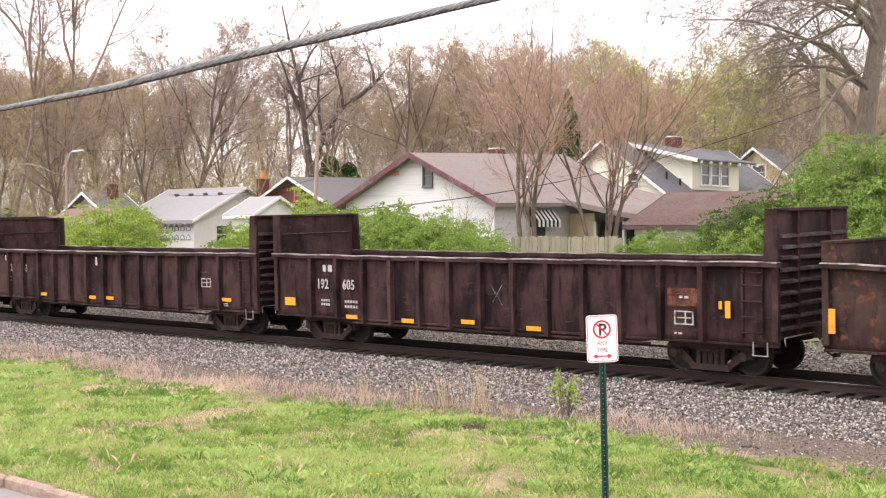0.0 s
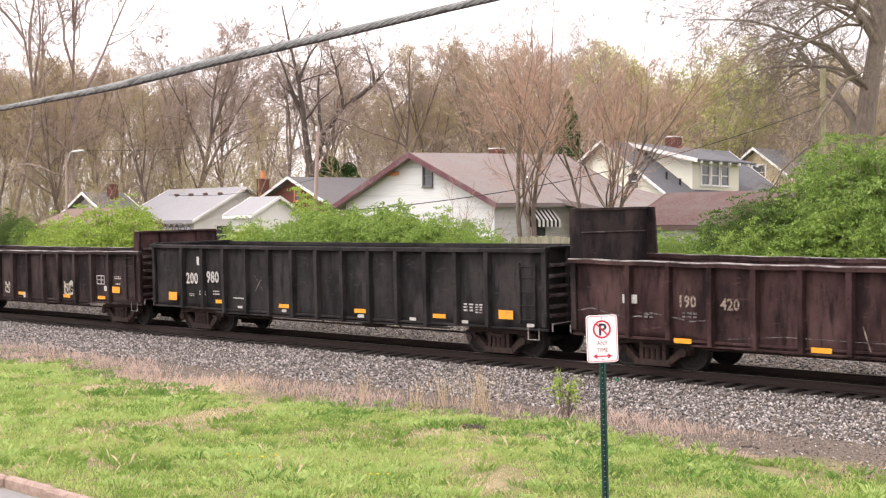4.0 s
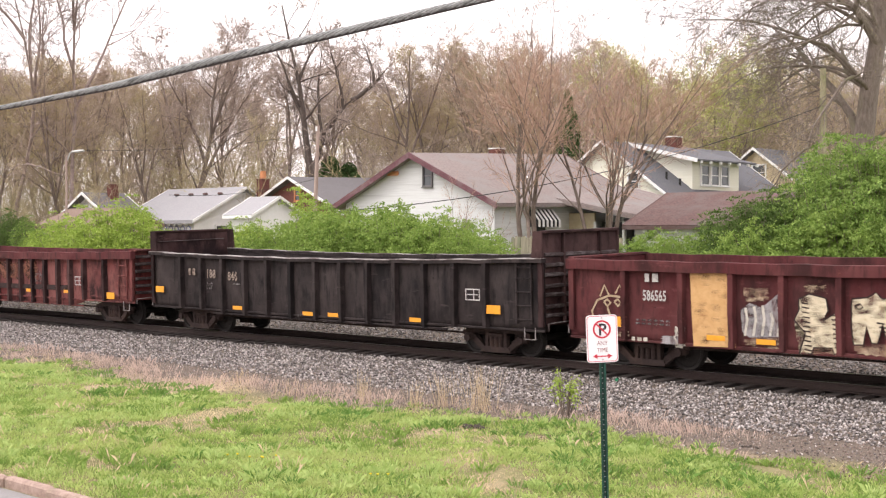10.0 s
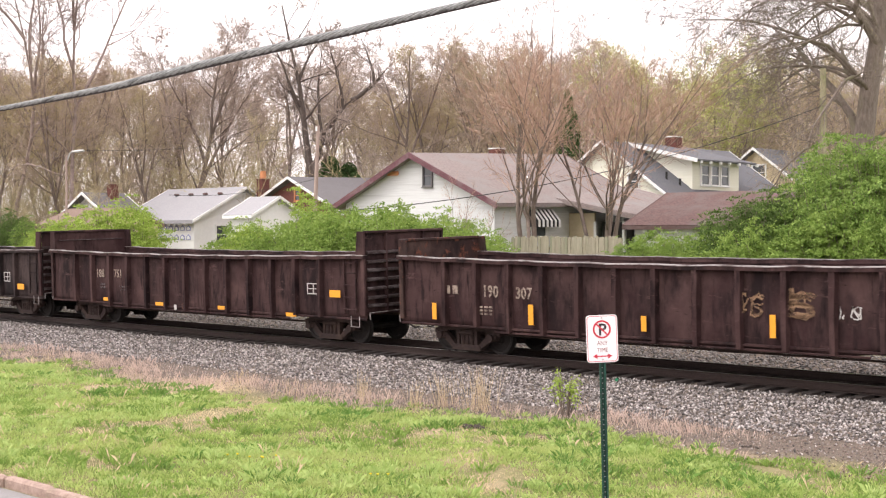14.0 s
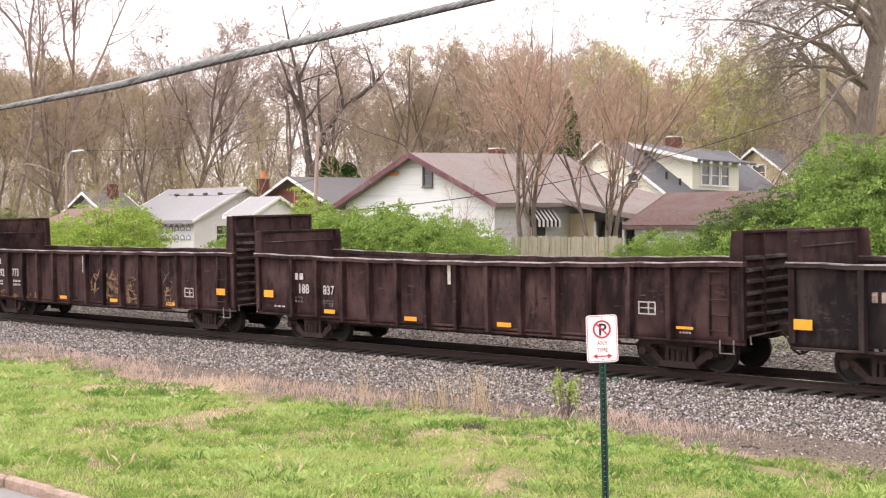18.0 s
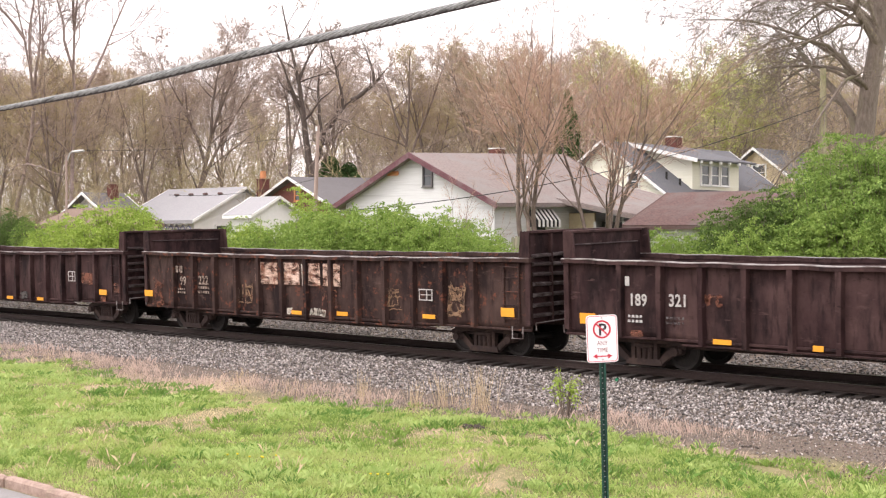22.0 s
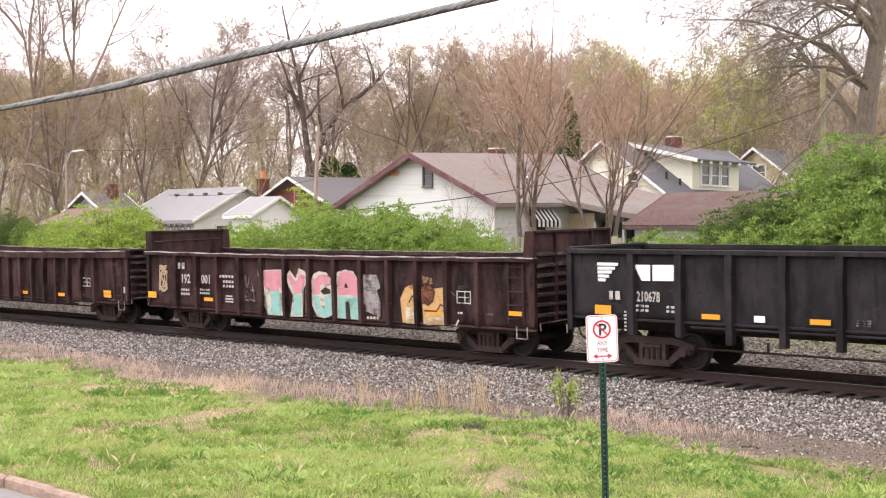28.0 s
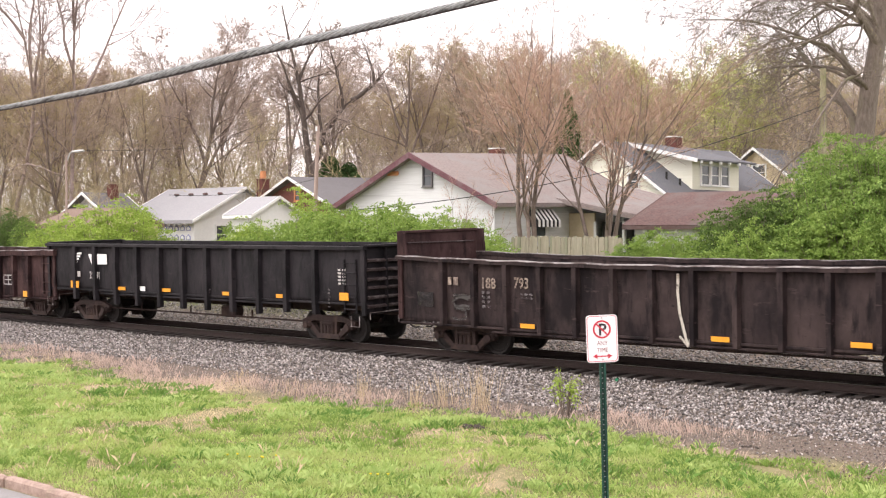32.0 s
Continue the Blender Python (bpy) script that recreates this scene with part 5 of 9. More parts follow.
line(car, M_SCRAWL, 0.050, "sprayed outline of a face", (-7.19, 1.39), (-7.09, 1.45), (-7.00, 1.37), (-7.09, 1.29), (-7.19, 1.39))
line(car, M_SCRAWL, 0.050, "sprayed outline of a face", (-6.89, 1.40), (-6.79, 1.46), (-6.71, 1.38), (-6.79, 1.30), (-6.89, 1.40))
line(car, M_SCRAWL, 0.050, "sprayed outline of a face", (-7.09, 1.26), (-7.02, 1.08), (-7.15, 0.96), (-7.00, 0.84), (-6.63, 0.84))
line(car, M_SCRAWL, 0.050, "sprayed outline of a face", (-7.47, 0.91), (-7.34, 0.82), (-7.12, 0.85))
patch(car, M_LILAC, "washed-out white spray panel", 0.057, (-3.58, 1.34), (-3.37, 1.50), (-3.07, 1.41), (-2.69, 1.71), (-2.59, 1.32), (-2.57, 0.81), (-3.37, 0.76), (-3.55, 0.87))
line(car, M_WHITE, 0.060, "white sprayed upright", (-3.46, 1.39), (-3.42, 1.14), (-3.48, 0.79))
line(car, M_WHITE, 0.060, "white sprayed upright", (-3.25, 1.43), (-3.21, 1.15), (-3.28, 0.80))
line(car, M_WHITE, 0.060, "white sprayed upright", (-3.05, 1.46), (-3.01, 1.15), (-3.07, 0.81))
line(car, M_WHITE, 0.060, "white sprayed upright", (-2.86, 1.31), (-2.81, 1.16), (-2.88, 0.82))
line(car, M_WHITE, 0.060, "white sprayed upright", (-2.68, 1.44), (-2.63, 1.17), (-2.70, 0.82))
patch(car, M_IVORY, "sprayed ivory letter shape", 0.058, (-2.21, 1.62), (-1.96, 1.74), (-1.60, 1.66), (-1.55, 1.41), (-1.67, 1.20), (-1.32, 1.41), (-1.28, 1.06), (-1.27, 0.56), (-1.43, 0.52), (-1.46, 0.65), (-1.89, 0.63), (-1.93, 0.50), (-2.21, 0.48), (-2.07, 0.93), (-2.32, 1.18), (-2.21, 1.39))
line(car, M_BAND, 0.035, "dark letter outline", (-2.21, 1.62), (-1.96, 1.74), (-1.60, 1.66), (-1.55, 1.41), (-1.67, 1.20), (-1.32, 1.41), (-1.28, 1.06), (-1.27, 0.56), (-1.43, 0.52), (-1.46, 0.65), (-1.89, 0.63), (-1.93, 0.50), (-2.21, 0.48), (-2.07, 0.93), (-2.32, 1.18), (-2.21, 1.39), (-2.21, 1.62))
patch(car, M_IVORY, "sprayed ivory letter shape", 0.058, (-1.04, 1.67), (-0.70, 1.71), (-0.53, 1.81), (-0.39, 1.69), (-0.14, 1.72), (-0.09, 1.40), (-0.09, 0.81), (-0.32, 0.86), (-0.39, 1.20), (-0.49, 0.79), (-0.63, 0.79), (-0.73, 1.13), (-0.80, 0.75), (-1.01, 0.74), (-1.06, 1.12))
line(car, M_BAND, 0.035, "dark letter outline", (-1.04, 1.67), (-0.70, 1.71), (-0.53, 1.81), (-0.39, 1.69), (-0.14, 1.72), (-0.09, 1.40), (-0.09, 0.81), (-0.32, 0.86), (-0.39, 1.20), (-0.49, 0.79), (-0.63, 0.79), (-0.73, 1.13), (-0.80, 0.75), (-1.01, 0.74), (-1.06, 1.12), (-1.04, 1.67))
patch(car, M_IVORY, "sprayed ivory letter shape", 0.058, (0.15, 1.71), (0.44, 1.67), (0.57, 1.77), (0.86, 1.63), (0.93, 1.44), (0.77, 1.29), (1.12, 1.15), (1.15, 0.82), (0.70, 0.94), (0.51, 1.13), (0.57, 0.79), (0.28, 0.78), (0.19, 1.27))
line(car, M_BAND, 0.035, "dark letter outline", (0.15, 1.71), (0.44, 1.67), (0.57, 1.77), (0.86, 1.63), (0.93, 1.44), (0.77, 1.29), (1.12, 1.15), (1.15, 0.82), (0.70, 0.94), (0.51, 1.13), (0.57, 0.79), (0.28, 0.78), (0.19, 1.27), (0.15, 1.71))
line(car, M_BAND, 0.030, "dark hatching", (-2.15, 1.55), (-1.98, 1.53))
line(car, M_BAND, 0.030, "dark hatching", (-2.15, 1.46), (-1.97, 1.44))
line(car, M_BAND, 0.030, "dark hatching", (-2.14, 1.36), (-1.97, 1.34))
line(car, M_BAND, 0.030, "dark hatching", (-2.13, 1.26), (-1.96, 1.24))
line(car, M_BAND, 0.030, "dark hatching", (-2.13, 1.16), (-1.95, 1.14))
line(car, M_BAND, 0.030, "dark hatching", (-2.12, 1.06), (-1.95, 1.05))
line(car, M_BAND, 0.030, "dark hatching", (-2.11, 0.97), (-1.94, 0.95))
line(car, M_BAND, 0.030, "dark hatching", (-2.11, 0.87), (-1.93, 0.85))
line(car, M_BAND, 0.030, "dark hatching", (-2.10, 0.77), (-1.93, 0.75))
line(car, M_BAND, 0.030, "dark hatching", (-2.09, 0.67), (-1.92, 0.66))
line(car, M_BAND, 0.030, "dark hatching", (-2.09, 0.58), (-1.91, 0.56))
line(car, M_BAND, 0.030, "dark hatching", (-1.48, 1.32), (-1.32, 1.30))
line(car, M_BAND, 0.030, "dark hatching", (-1.48, 1.23), (-1.31, 1.21))
line(car, M_BAND, 0.030, "dark hatching", (-1.47, 1.13), (-1.30, 1.11))
line(car, M_BAND, 0.030, "dark hatching", (-1.46, 1.04), (-1.29, 1.02))
line(car, M_BAND, 0.030, "dark hatching", (-1.45, 0.94), (-1.28, 0.92))
line(car, M_BAND, 0.030, "dark hatching", (-1.44, 0.85), (-1.27, 0.83))
line(car, M_BAND, 0.030, "dark hatching", (-1.43, 0.75), (-1.26, 0.73))
line(car, M_BAND, 0.030, "dark hatching", (-1.42, 0.66), (-1.26, 0.64))
line(car, M_BAND, 0.030, "dark hatching", (-0.52, 1.21), (-0.35, 1.19))
line(car, M_BAND, 0.030, "dark hatching", (-0.47, 1.13), (-0.30, 1.11))
line(car, M_BAND, 0.030, "dark hatching", (-0.42, 1.04), (-0.26, 1.02))
line(car, M_BAND, 0.030, "dark hatching", (-0.37, 0.96), (-0.21, 0.94))
line(car, M_BAND, 0.030, "dark hatching", (-0.32, 0.88), (-0.16, 0.86))
line(car, M_BAND, 0.030, "dark hatching", (0.32, 1.19), (0.48, 1.17))
line(car, M_BAND, 0.030, "dark hatching", (0.38, 1.11), (0.53, 1.09))
line(car, M_BAND, 0.030, "dark hatching", (0.43, 1.03), (0.59, 1.01))
line(car, M_BAND, 0.030, "dark hatching", (0.48, 0.95), (0.64, 0.93))
line(car, M_BAND, 0.030, "dark hatching", (0.53, 0.87), (0.69, 0.85))
line(car, M_BAND, 0.040, "dark letter line", (-0.97, 1.53), (-0.87, 1.57), (-0.80, 1.51), (-0.90, 1.45), (-0.97, 1.53))
line(car, M_BAND, 0.035, "dark letter line", (0.34, 1.47), (0.57, 1.55), (0.77, 1.48), (0.57, 1.40), (0.38, 1.42))
strokes(car, 2.00, 1.32, 0.72, 0.64, M_TAN, 8, 0.050, 60, "sprayed graffiti scrawl")
for bx, bz, bw, bh, k in ((-3.2, 1.68, 0.6, 0.3, 1), (-3.05, 0.66, 0.9, 0.24, 2), (-1.85, 1.84, 0.6, 0.18, 3), (-1.75, 0.62, 0.7, 0.26, 4), (-0.6, 0.66, 0.8, 0.26, 5), (0.5, 0.7, 0.7, 0.3, 6), (1.75, 1.7, 0.5, 0.3, 7), (2.3, 0.95, 0.45, 0.5, 8), (3.05, 0.95, 0.4, 0.4, 9), (-6.9, 0.66, 0.8, 0.14, 10)):
    blot(car, bx, bz, bw, bh, M_OLD_CREAM, 120 + k, "flaking cream spray", lift=0.0565, rag=0.45)
patch(car, M_IVORY, "flaking ivory paint", 0.058, (1.51, 0.91), (1.70, 0.95), (1.74, 0.78), (2.03, 0.57), (1.56, 0.54))
strokes(car, -5.11, 0.71, 0.33, 0.58, M_WHITE, 5, 0.050, 61, "sprayed graffiti scrawl")
blot(car, -5.35, 0.59, 0.58, 0.19, M_LILAC, 66, "", lift=0.058, rag=0.30)
bars(car, -6.21, 0.57, 0.50, 0.16, 1, 3, M_WHITE, seed=1)
bars(car, 5.86, 2.02, 0.82, 0.14, 1, 6, seed=1)
line(car, M_STENCIL, 0.120, "curved white emblem", (6.12, 1.82), (5.84, 1.84), (5.66, 1.72), (5.69, 1.57), (6.00, 1.53), (6.24, 1.61))
line(car, M_STENCIL, 0.120, "curved white emblem", (5.41, 1.42), (5.84, 1.47), (6.03, 1.63))
bars(car, 5.72, 1.23, 0.61, 0.10, 1, 3, seed=1)
bars(car, 7.07, 2.01, 0.34, 0.09, 1, 3, seed=1)
load_box(car, 4.45, 1.16, 0.45, 0.21)
bars(car, 4.40, 1.38, 0.45, 0.11, 2, 4, M_CHALK, seed=1)
plate(car, 6.58, 1.04, 0.12, 0.18, M_STENCIL, "", lift=0.058)
bars(car, 2.31, 0.57, 0.43, 0.11, 1, 3, seed=1)
bars(car, -5.84, 0.97, 0.98, 0.16, 2, 6, M_CHALK, seed=1)
car = gondola(-144.86, 16.50, "black-brown open gondola wagon with raised ends", P_UMBER, tall=(0.62, 0.62), sag=0.12, end_paint=P_BROWN, seed=178)
reflectors(car, (-3.77, 0.70), (-0.50, 0.66), (0.61, 0.67), (3.87, 0.68))
plate(car, -7.75, 1.16, 0.45, 0.20, M_ORANGE, "amber reflective patch", "reflector_patch", 0.12)
plate(car, 6.67, 1.07, 0.47, 0.22, M_ORANGE, "amber reflective patch", "reflector_patch", 0.12)
bars(car, -6.07, 1.76, 0.43, 0.38, 1, 2, M_FADED, name="owner_mark")
digits(car, -5.00, 1.72, "188", 0.26, M_FADED)
digits(car, -3.91, 1.67, "846", 0.26, M_FADED)
load_box(car, 5.93, 1.42, 0.46, 0.27)
bars(car, -5.14, 1.34, 0.32, 0.25, 3, 3, M_CHALK, seed=1)
bars(car, -3.77, 1.43, 0.39, 0.09, 1, 3, M_CHALK, seed=1)
strokes(car, -0.81, 0.59, 0.27, 0.14, M_CHALK, 3, 0.040, 4, "sprayed graffiti scrawl")
car = gondola(-162.51, 16.40, "faded red open gondola wagon with a deep fish-bellied side", P_RED, sag=0.1, chord=0.26, edge_line=False, belly=0.22, bottom=0.62, posts=15, span=6.3, stakes=[-6.6, -5.27, -4.39, -3.53, -2.7, -1.8, -0.95, -0.08, 0.81, 1.67, 2.54, 3.44, 4.27, 5.16, 6.47], seed=189, chord_paint=P_WINE, post_paint=P_BROWN)
reflectors(car, (-3.80, 0.89), (-1.21, 0.87), (1.38, 0.87), (4.00, 0.90))
plate(car, -6.81, 0.85, 0.37, 0.23, M_ORANGE, "amber reflective patch", "reflector_patch", 0.12)
plate(car, 6.89, 0.85, 0.47, 0.22, M_ORANGE, "amber reflective patch", "reflector_patch", 0.12)
bars(car, -5.85, 1.95, 0.38, 0.33, 1, 2, name="owner_mark")
digits(car, -5.93, 1.53, "137", 0.29)
digits(car, -4.83, 1.50, "542", 0.28)
load_box(car, 4.79, 1.30, 0.46, 0.28)
plate(car, -1.31, 1.72, 0.63, 0.81, M_GREYPATCH, "grey overpainted patch", lift=0.054)
strokes(car, 2.13, 1.40, 0.58, 0.41, M_CHALK, 6, 0.040, 6, "sprayed graffiti scrawl")
bars(car, -5.68, 0.81, 0.80, 0.22, 3, 4, M_CHALK, seed=1)
strokes(car, -7.05, 1.25, 0.54, 0.65, M_GREYPATCH, 4, 0.140, 7, "grey scuff")
blot(car, -0.15, 1.58, 1.51, 0.71, M_RUSTPATCH, 8, "bright red patch", lift=0.053, rag=0.30)
blot(car, 1.49, 1.66, 1.06, 0.77, M_RUSTPATCH, 9, "bright red patch", lift=0.053, rag=0.30)
patch(car, M_BAND, "dark grimy band along the side", 0.057, (-3.48, 1.10), (0.74, 1.09), (4.22, 1.13), (4.22, 0.95), (0.74, 0.91), (-3.48, 0.89))
car = gondola(-179.81, 16.55, "rust-brown open gondola wagon with low raised ends", P_BROWN, tall=(0.4, 0.4), sag=0.1, end_paint=P_RUST, seed=204)
plate(car, -6.97, 0.95, 0.15, 0.43, M_ORANGE, "amber reflective patch", "reflector_patch", 0.12)
plate(car, -3.71, 0.99, 0.16, 0.50, M_ORANGE, "amber reflective patch", "reflector_patch", 0.12)
plate(car, -0.39, 0.93, 0.14, 0.35, M_ORANGE, "amber reflective patch", "reflector_patch", 0.12)
plate(car, 2.87, 1.03, 0.14, 0.49, M_ORANGE, "amber reflective patch", "reflector_patch", 0.12)
plate(car, 6.18, 1.18, 0.13, 0.95, M_ORANGE, "amber reflective patch", "reflector_patch", 0.12)
bars(car, -6.39, 1.53, 0.50, 0.39, 1, 2, M_FADED, name="owner_mark")
digits(car, -5.00, 1.53, "190", 0.29, M_FADED)
digits(car, -3.91, 1.51, "307", 0.28, M_FADED)
strokes(car, 2.29, 1.51, 0.74, 0.61, M_TAN, 8, 0.050, 15, "sprayed graffiti scrawl")
strokes(car, 3.52, 1.55, 0.71, 0.70, M_TAN, 12, 0.060, 16, "sprayed graffiti scrawl")
strokes(car, 4.60, 1.39, 0.54, 0.31, M_STENCIL, 4, 0.030, 17, "sprayed graffiti scrawl")
bars(car, 5.66, 1.36, 0.46, 0.26, 2, 4, M_CHALK, seed=1)
bars(car, -5.22, 1.03, 0.48, 0.26, 3, 3, M_FADED, seed=1)
blot(car, 7.38, 1.55, 0.42, 0.74, M_GREYPATCH, 18, "grey scuff", lift=0.056, rag=0.30)
strokes(car, 7.38, 1.55, 0.34, 0.37, M_CHALK, 5, 0.040, 19, "sprayed graffiti scrawl")
car = gondola(-197.72, 16.50, "dark brown open gondola wagon with raised ends", P_BROWN, tall=(0.62, 0.62), sag=0.09, seed=220)
reflectors(car, (-4.69, 0.72), (-1.59, 0.67), (1.77, 0.67), (5.05, 0.60))
plate(car, 7.05, 1.28, 0.45, 0.20, M_ORANGE, "amber reflective patch", "reflector_patch", 0.12)
digits(car, -5.00, 1.61, "188", 0.27, M_FADED)
digits(car, -3.91, 1.62, "751", 0.26, M_FADED)
load_box(car, 6.03, 1.39, 0.43, 0.29)
bars(car, -4.93, 1.17, 0.35, 0.21, 2, 3, M_CHALK, seed=1)
bars(car, -3.74, 1.12, 0.34, 0.21, 2, 3, M_CHALK, seed=1)
plate(car, -0.71, 0.59, 0.13, 0.17, M_STENCIL, "", lift=0.058)
plate(car, -0.23, 0.64, 0.25, 0.20, M_RUSTPATCH, "", lift=0.058)
car = gondola(-214.96, 16.50, "dark grey-brown open gondola wagon with raised ends and grey scrawl", P_DARK, tall=(0.62, 0.62), sag=0.07, end_paint=P_BROWN, seed=230)
reflectors(car, (-3.98, 0.76), (-0.75, 0.73), (0.34, 0.72), (3.62, 0.73))
plate(car, -7.91, 1.10, 0.42, 0.22, M_ORANGE, "amber reflective patch", "reflector_patch", 0.12)
plate(car, 6.81, 0.99, 0.47, 0.21, M_ORANGE, "amber reflective patch", "reflector_patch", 0.12)
bars(car, -6.26, 1.71, 0.45, 0.39, 1, 2, M_FADED, name="owner_mark")
digits(car, -5.00, 1.70, "189", 0.27, M_FADED)
digits(car, -3.91, 1.66, "014", 0.27, M_FADED)
load_box(car, 5.71, 1.33, 0.43, 0.33)
strokes(car, -3.01, 1.49, 0.75, 1.48, M_CHALK, 8, 0.040, 25, "sprayed graffiti scrawl")
strokes(car, -1.80, 1.38, 1.06, 1.44, M_CHALK, 11, 0.050, 26, "sprayed graffiti scrawl")
bars(car, -5.38, 1.42, 0.29, 0.19, 2, 2, M_CHALK, seed=1)
bars(car, -4.05, 1.23, 0.41, 0.19, 2, 3, M_CHALK, seed=1)
bars(car, 5.79, 1.58, 0.37, 0.06, 1, 4, M_CHALK, seed=1)
bars(car, -6.24, 0.66, 0.40, 0.11, 1, 2, M_CHALK, seed=1)
car = gondola(-232.52, 16.55, "brown open gondola wagon with raised ends", P_BROWN, tall=(0.62, 0.62), sag=0.12, seed=244)
reflectors(car, (-5.04, 0.76), (-1.81, 0.70), (1.48, 0.70), (4.72, 0.75))
plate(car, -7.67, 1.19, 0.43, 0.21, M_ORANGE, "amber reflective patch", "reflector_patch", 0.12)
plate(car, 6.80, 0.89, 0.44, 0.06, M_ORANGE, "amber reflective patch", "reflector_patch", 0.12)
bars(car, -6.34, 1.73, 0.43, 0.34, 1, 2, name="owner_mark")
digits(car, -6.08, 1.38, "188", 0.26)
digits(car, -5.00, 1.37, "837", 0.25)
plate(car, -0.37, 1.93, 0.11, 0.54, M_WHITE, "", lift=0.058)
load_box(car, 5.77, 1.29, 0.44, 0.27)
bars(car, -6.36, 1.06, 0.39, 0.22, 2, 3, M_CHALK, seed=1)
bars(car, -5.09, 0.99, 0.46, 0.22, 3, 4, M_CHALK, seed=1)
bars(car, 5.63, 1.58, 0.23, 0.05, 1, 3, M_CHALK, seed=1)
bars(car, 6.78, 0.78, 0.33, 0.07, 1, 4, M_STENCIL, seed=1)
bars(car, -7.25, 0.83, 0.55, 0.07, 1, 3, seed=1)
car = gondola(-250.09, 16.50, "dark brown open gondola wagon with tall raised ends and tan graffiti", P_BROWN, tall=(1.09, 1.09), sag=0.03, seed=258)
reflectors(car, (-1.71, 0.69), (1.54, 0.69), (4.85, 0.69))
plate(car, -7.42, 1.39, 0.45, 0.20, M_ORANGE, "amber reflective patch", "reflector_patch", 0.12)
plate(car, 7.61, 1.17, 0.43, 0.20, M_ORANGE, "amber reflective patch", "reflector_patch", 0.12)
bars(car, -6.34, 1.91, 0.48, 0.36, 1, 2, name="owner_mark")
digits(car, -6.08, 1.49, "192", 0.27)
digits(car, -5.00, 1.51, "773", 0.27)
plate(car, -0.33, 1.91, 0.11, 0.60, M_WHITE, "", lift=0.058)
load_box(car, 5.88, 1.09, 0.44, 0.27)
bars(car, -6.22, 1.11, 0.39, 0.22, 2, 4, seed=1)
bars(car, -4.99, 1.12, 0.55, 0.28, 2, 5, seed=1)
bars(car, 5.75, 1.49, 0.29, 0.10, 2, 3, M_CHALK, seed=1)
strokes(car, 0.48, 1.34, 0.74, 0.93, M_TAN, 6, 0.050, 31, "sprayed graffiti scrawl")
strokes(car, 1.51, 1.24, 0.89, 1.10, M_TAN, 7, 0.060, 32, "sprayed graffiti scrawl")
strokes(car, 2.72, 1.15, 0.77, 1.07, M_TAN, 8, 0.050, 33, "sprayed graffiti scrawl")
strokes(car, 4.80, 0.98, 0.67, 0.69, M_TAN, 8, 0.050, 34, "sprayed graffiti scrawl")
strokes(car, -6.03, 0.71, 0.43, 0.26, M_TAN, 5, 0.040, 35, "sprayed graffiti scrawl")
strokes(car, -5.06, 0.64, 0.37, 0.16, M_TAN, 4, 0.040, 36, "sprayed graffiti scrawl")
strokes(car, -3.82, 0.68, 0.88, 0.25, M_TAN, 7, 0.050, 37, "sprayed graffiti scrawl")
line(car, M_CHALK, 0.030, "sprayed line", (4.37, 1.80), (4.96, 1.37))
line(car, M_CHALK, 0.030, "sprayed line", (4.91, 1.81), (4.46, 1.35))
car = gondola(-267.50, 16.50, "dark brown open gondola wagon with raised ends", P_BROWN, tall=(0.62, 0.62), sag=0.06, seed=279)
reflectors(car, (-3.95, 0.62), (2.53, 0.62))
plate(car, -7.54, 0.98, 0.45, 0.25, M_ORANGE, "amber reflective patch", "reflector_patch", 0.12)
plate(car, 6.82, 1.03, 0.47, 0.19, M_ORANGE, "amber reflective patch", "reflector_patch", 0.12)
plate(car, -1.66, 0.62, 0.24, 0.12, M_ORANGE, "amber reflective patch", "reflector_patch", 0.12)
plate(car, 4.81, 0.61, 0.27, 0.10, M_ORANGE, "amber reflective patch", "reflector_patch", 0.12)
plate(car, 0.54, 0.59, 0.13, 0.11, M_ORANGE, "amber reflective patch", "reflector_patch", 0.12)
bars(car, -6.52, 1.89, 0.34, 0.39, 1, 2, name="owner_mark")
digits(car, -6.08, 1.47, "189", 0.27)
digits(car, -5.00, 1.49, "321", 0.27)
load_box(car, 5.77, 1.44, 0.44, 0.27)
bars(car, -6.23, 1.03, 0.43, 0.22, 2, 4, seed=1)
bars(car, -5.15, 1.03, 0.51, 0.22, 2, 5, M_CHALK, seed=1)
strokes(car, -4.18, 1.52, 0.53, 0.28, M_RUSTPATCH, 7, 0.060, 41, "sprayed graffiti scrawl")
blot(car, 6.78, 1.56, 0.47, 0.37, M_RUSTPATCH, 42, "faint rust patch", lift=0.052, rag=0.30)
blot(car, -6.19, 0.69, 0.34, 0.16, M_RUSTPATCH, 43, "", lift=0.058, rag=0.20)
car = gondola(-284.97, 16.50, "rusty gondola wagon with raised ends and a flaking pale patch", P_RUST, tall=(0.62, 0.62), sag=0.05, end_paint=P_BROWN, seed=295)
reflectors(car, (-0.60, 0.67), (1.38, 0.72), (4.76, 0.79))
plate(car, -8.00, 1.01, 0.46, 0.20, M_ORANGE, "amber reflective patch", "reflector_patch", 0.12)
plate(car, 7.54, 1.02, 0.43, 0.22, M_ORANGE, "amber reflective patch", "reflector_patch", 0.12)
bars(car, -6.36, 1.83, 0.43, 0.39, 1, 2, M_FADED, name="owner_mark")
digits(car, -6.08, 1.47, "99", 0.27, M_FADED)
digits(car, -5.00, 1.51, "222", 0.27, M_FADED)
bars(car, -6.24, 1.14, 0.43, 0.22, 2, 4, M_FADED, seed=1)
bars(car, -5.06, 1.20, 0.60, 0.28, 2, 5, M_FADED, seed=1)
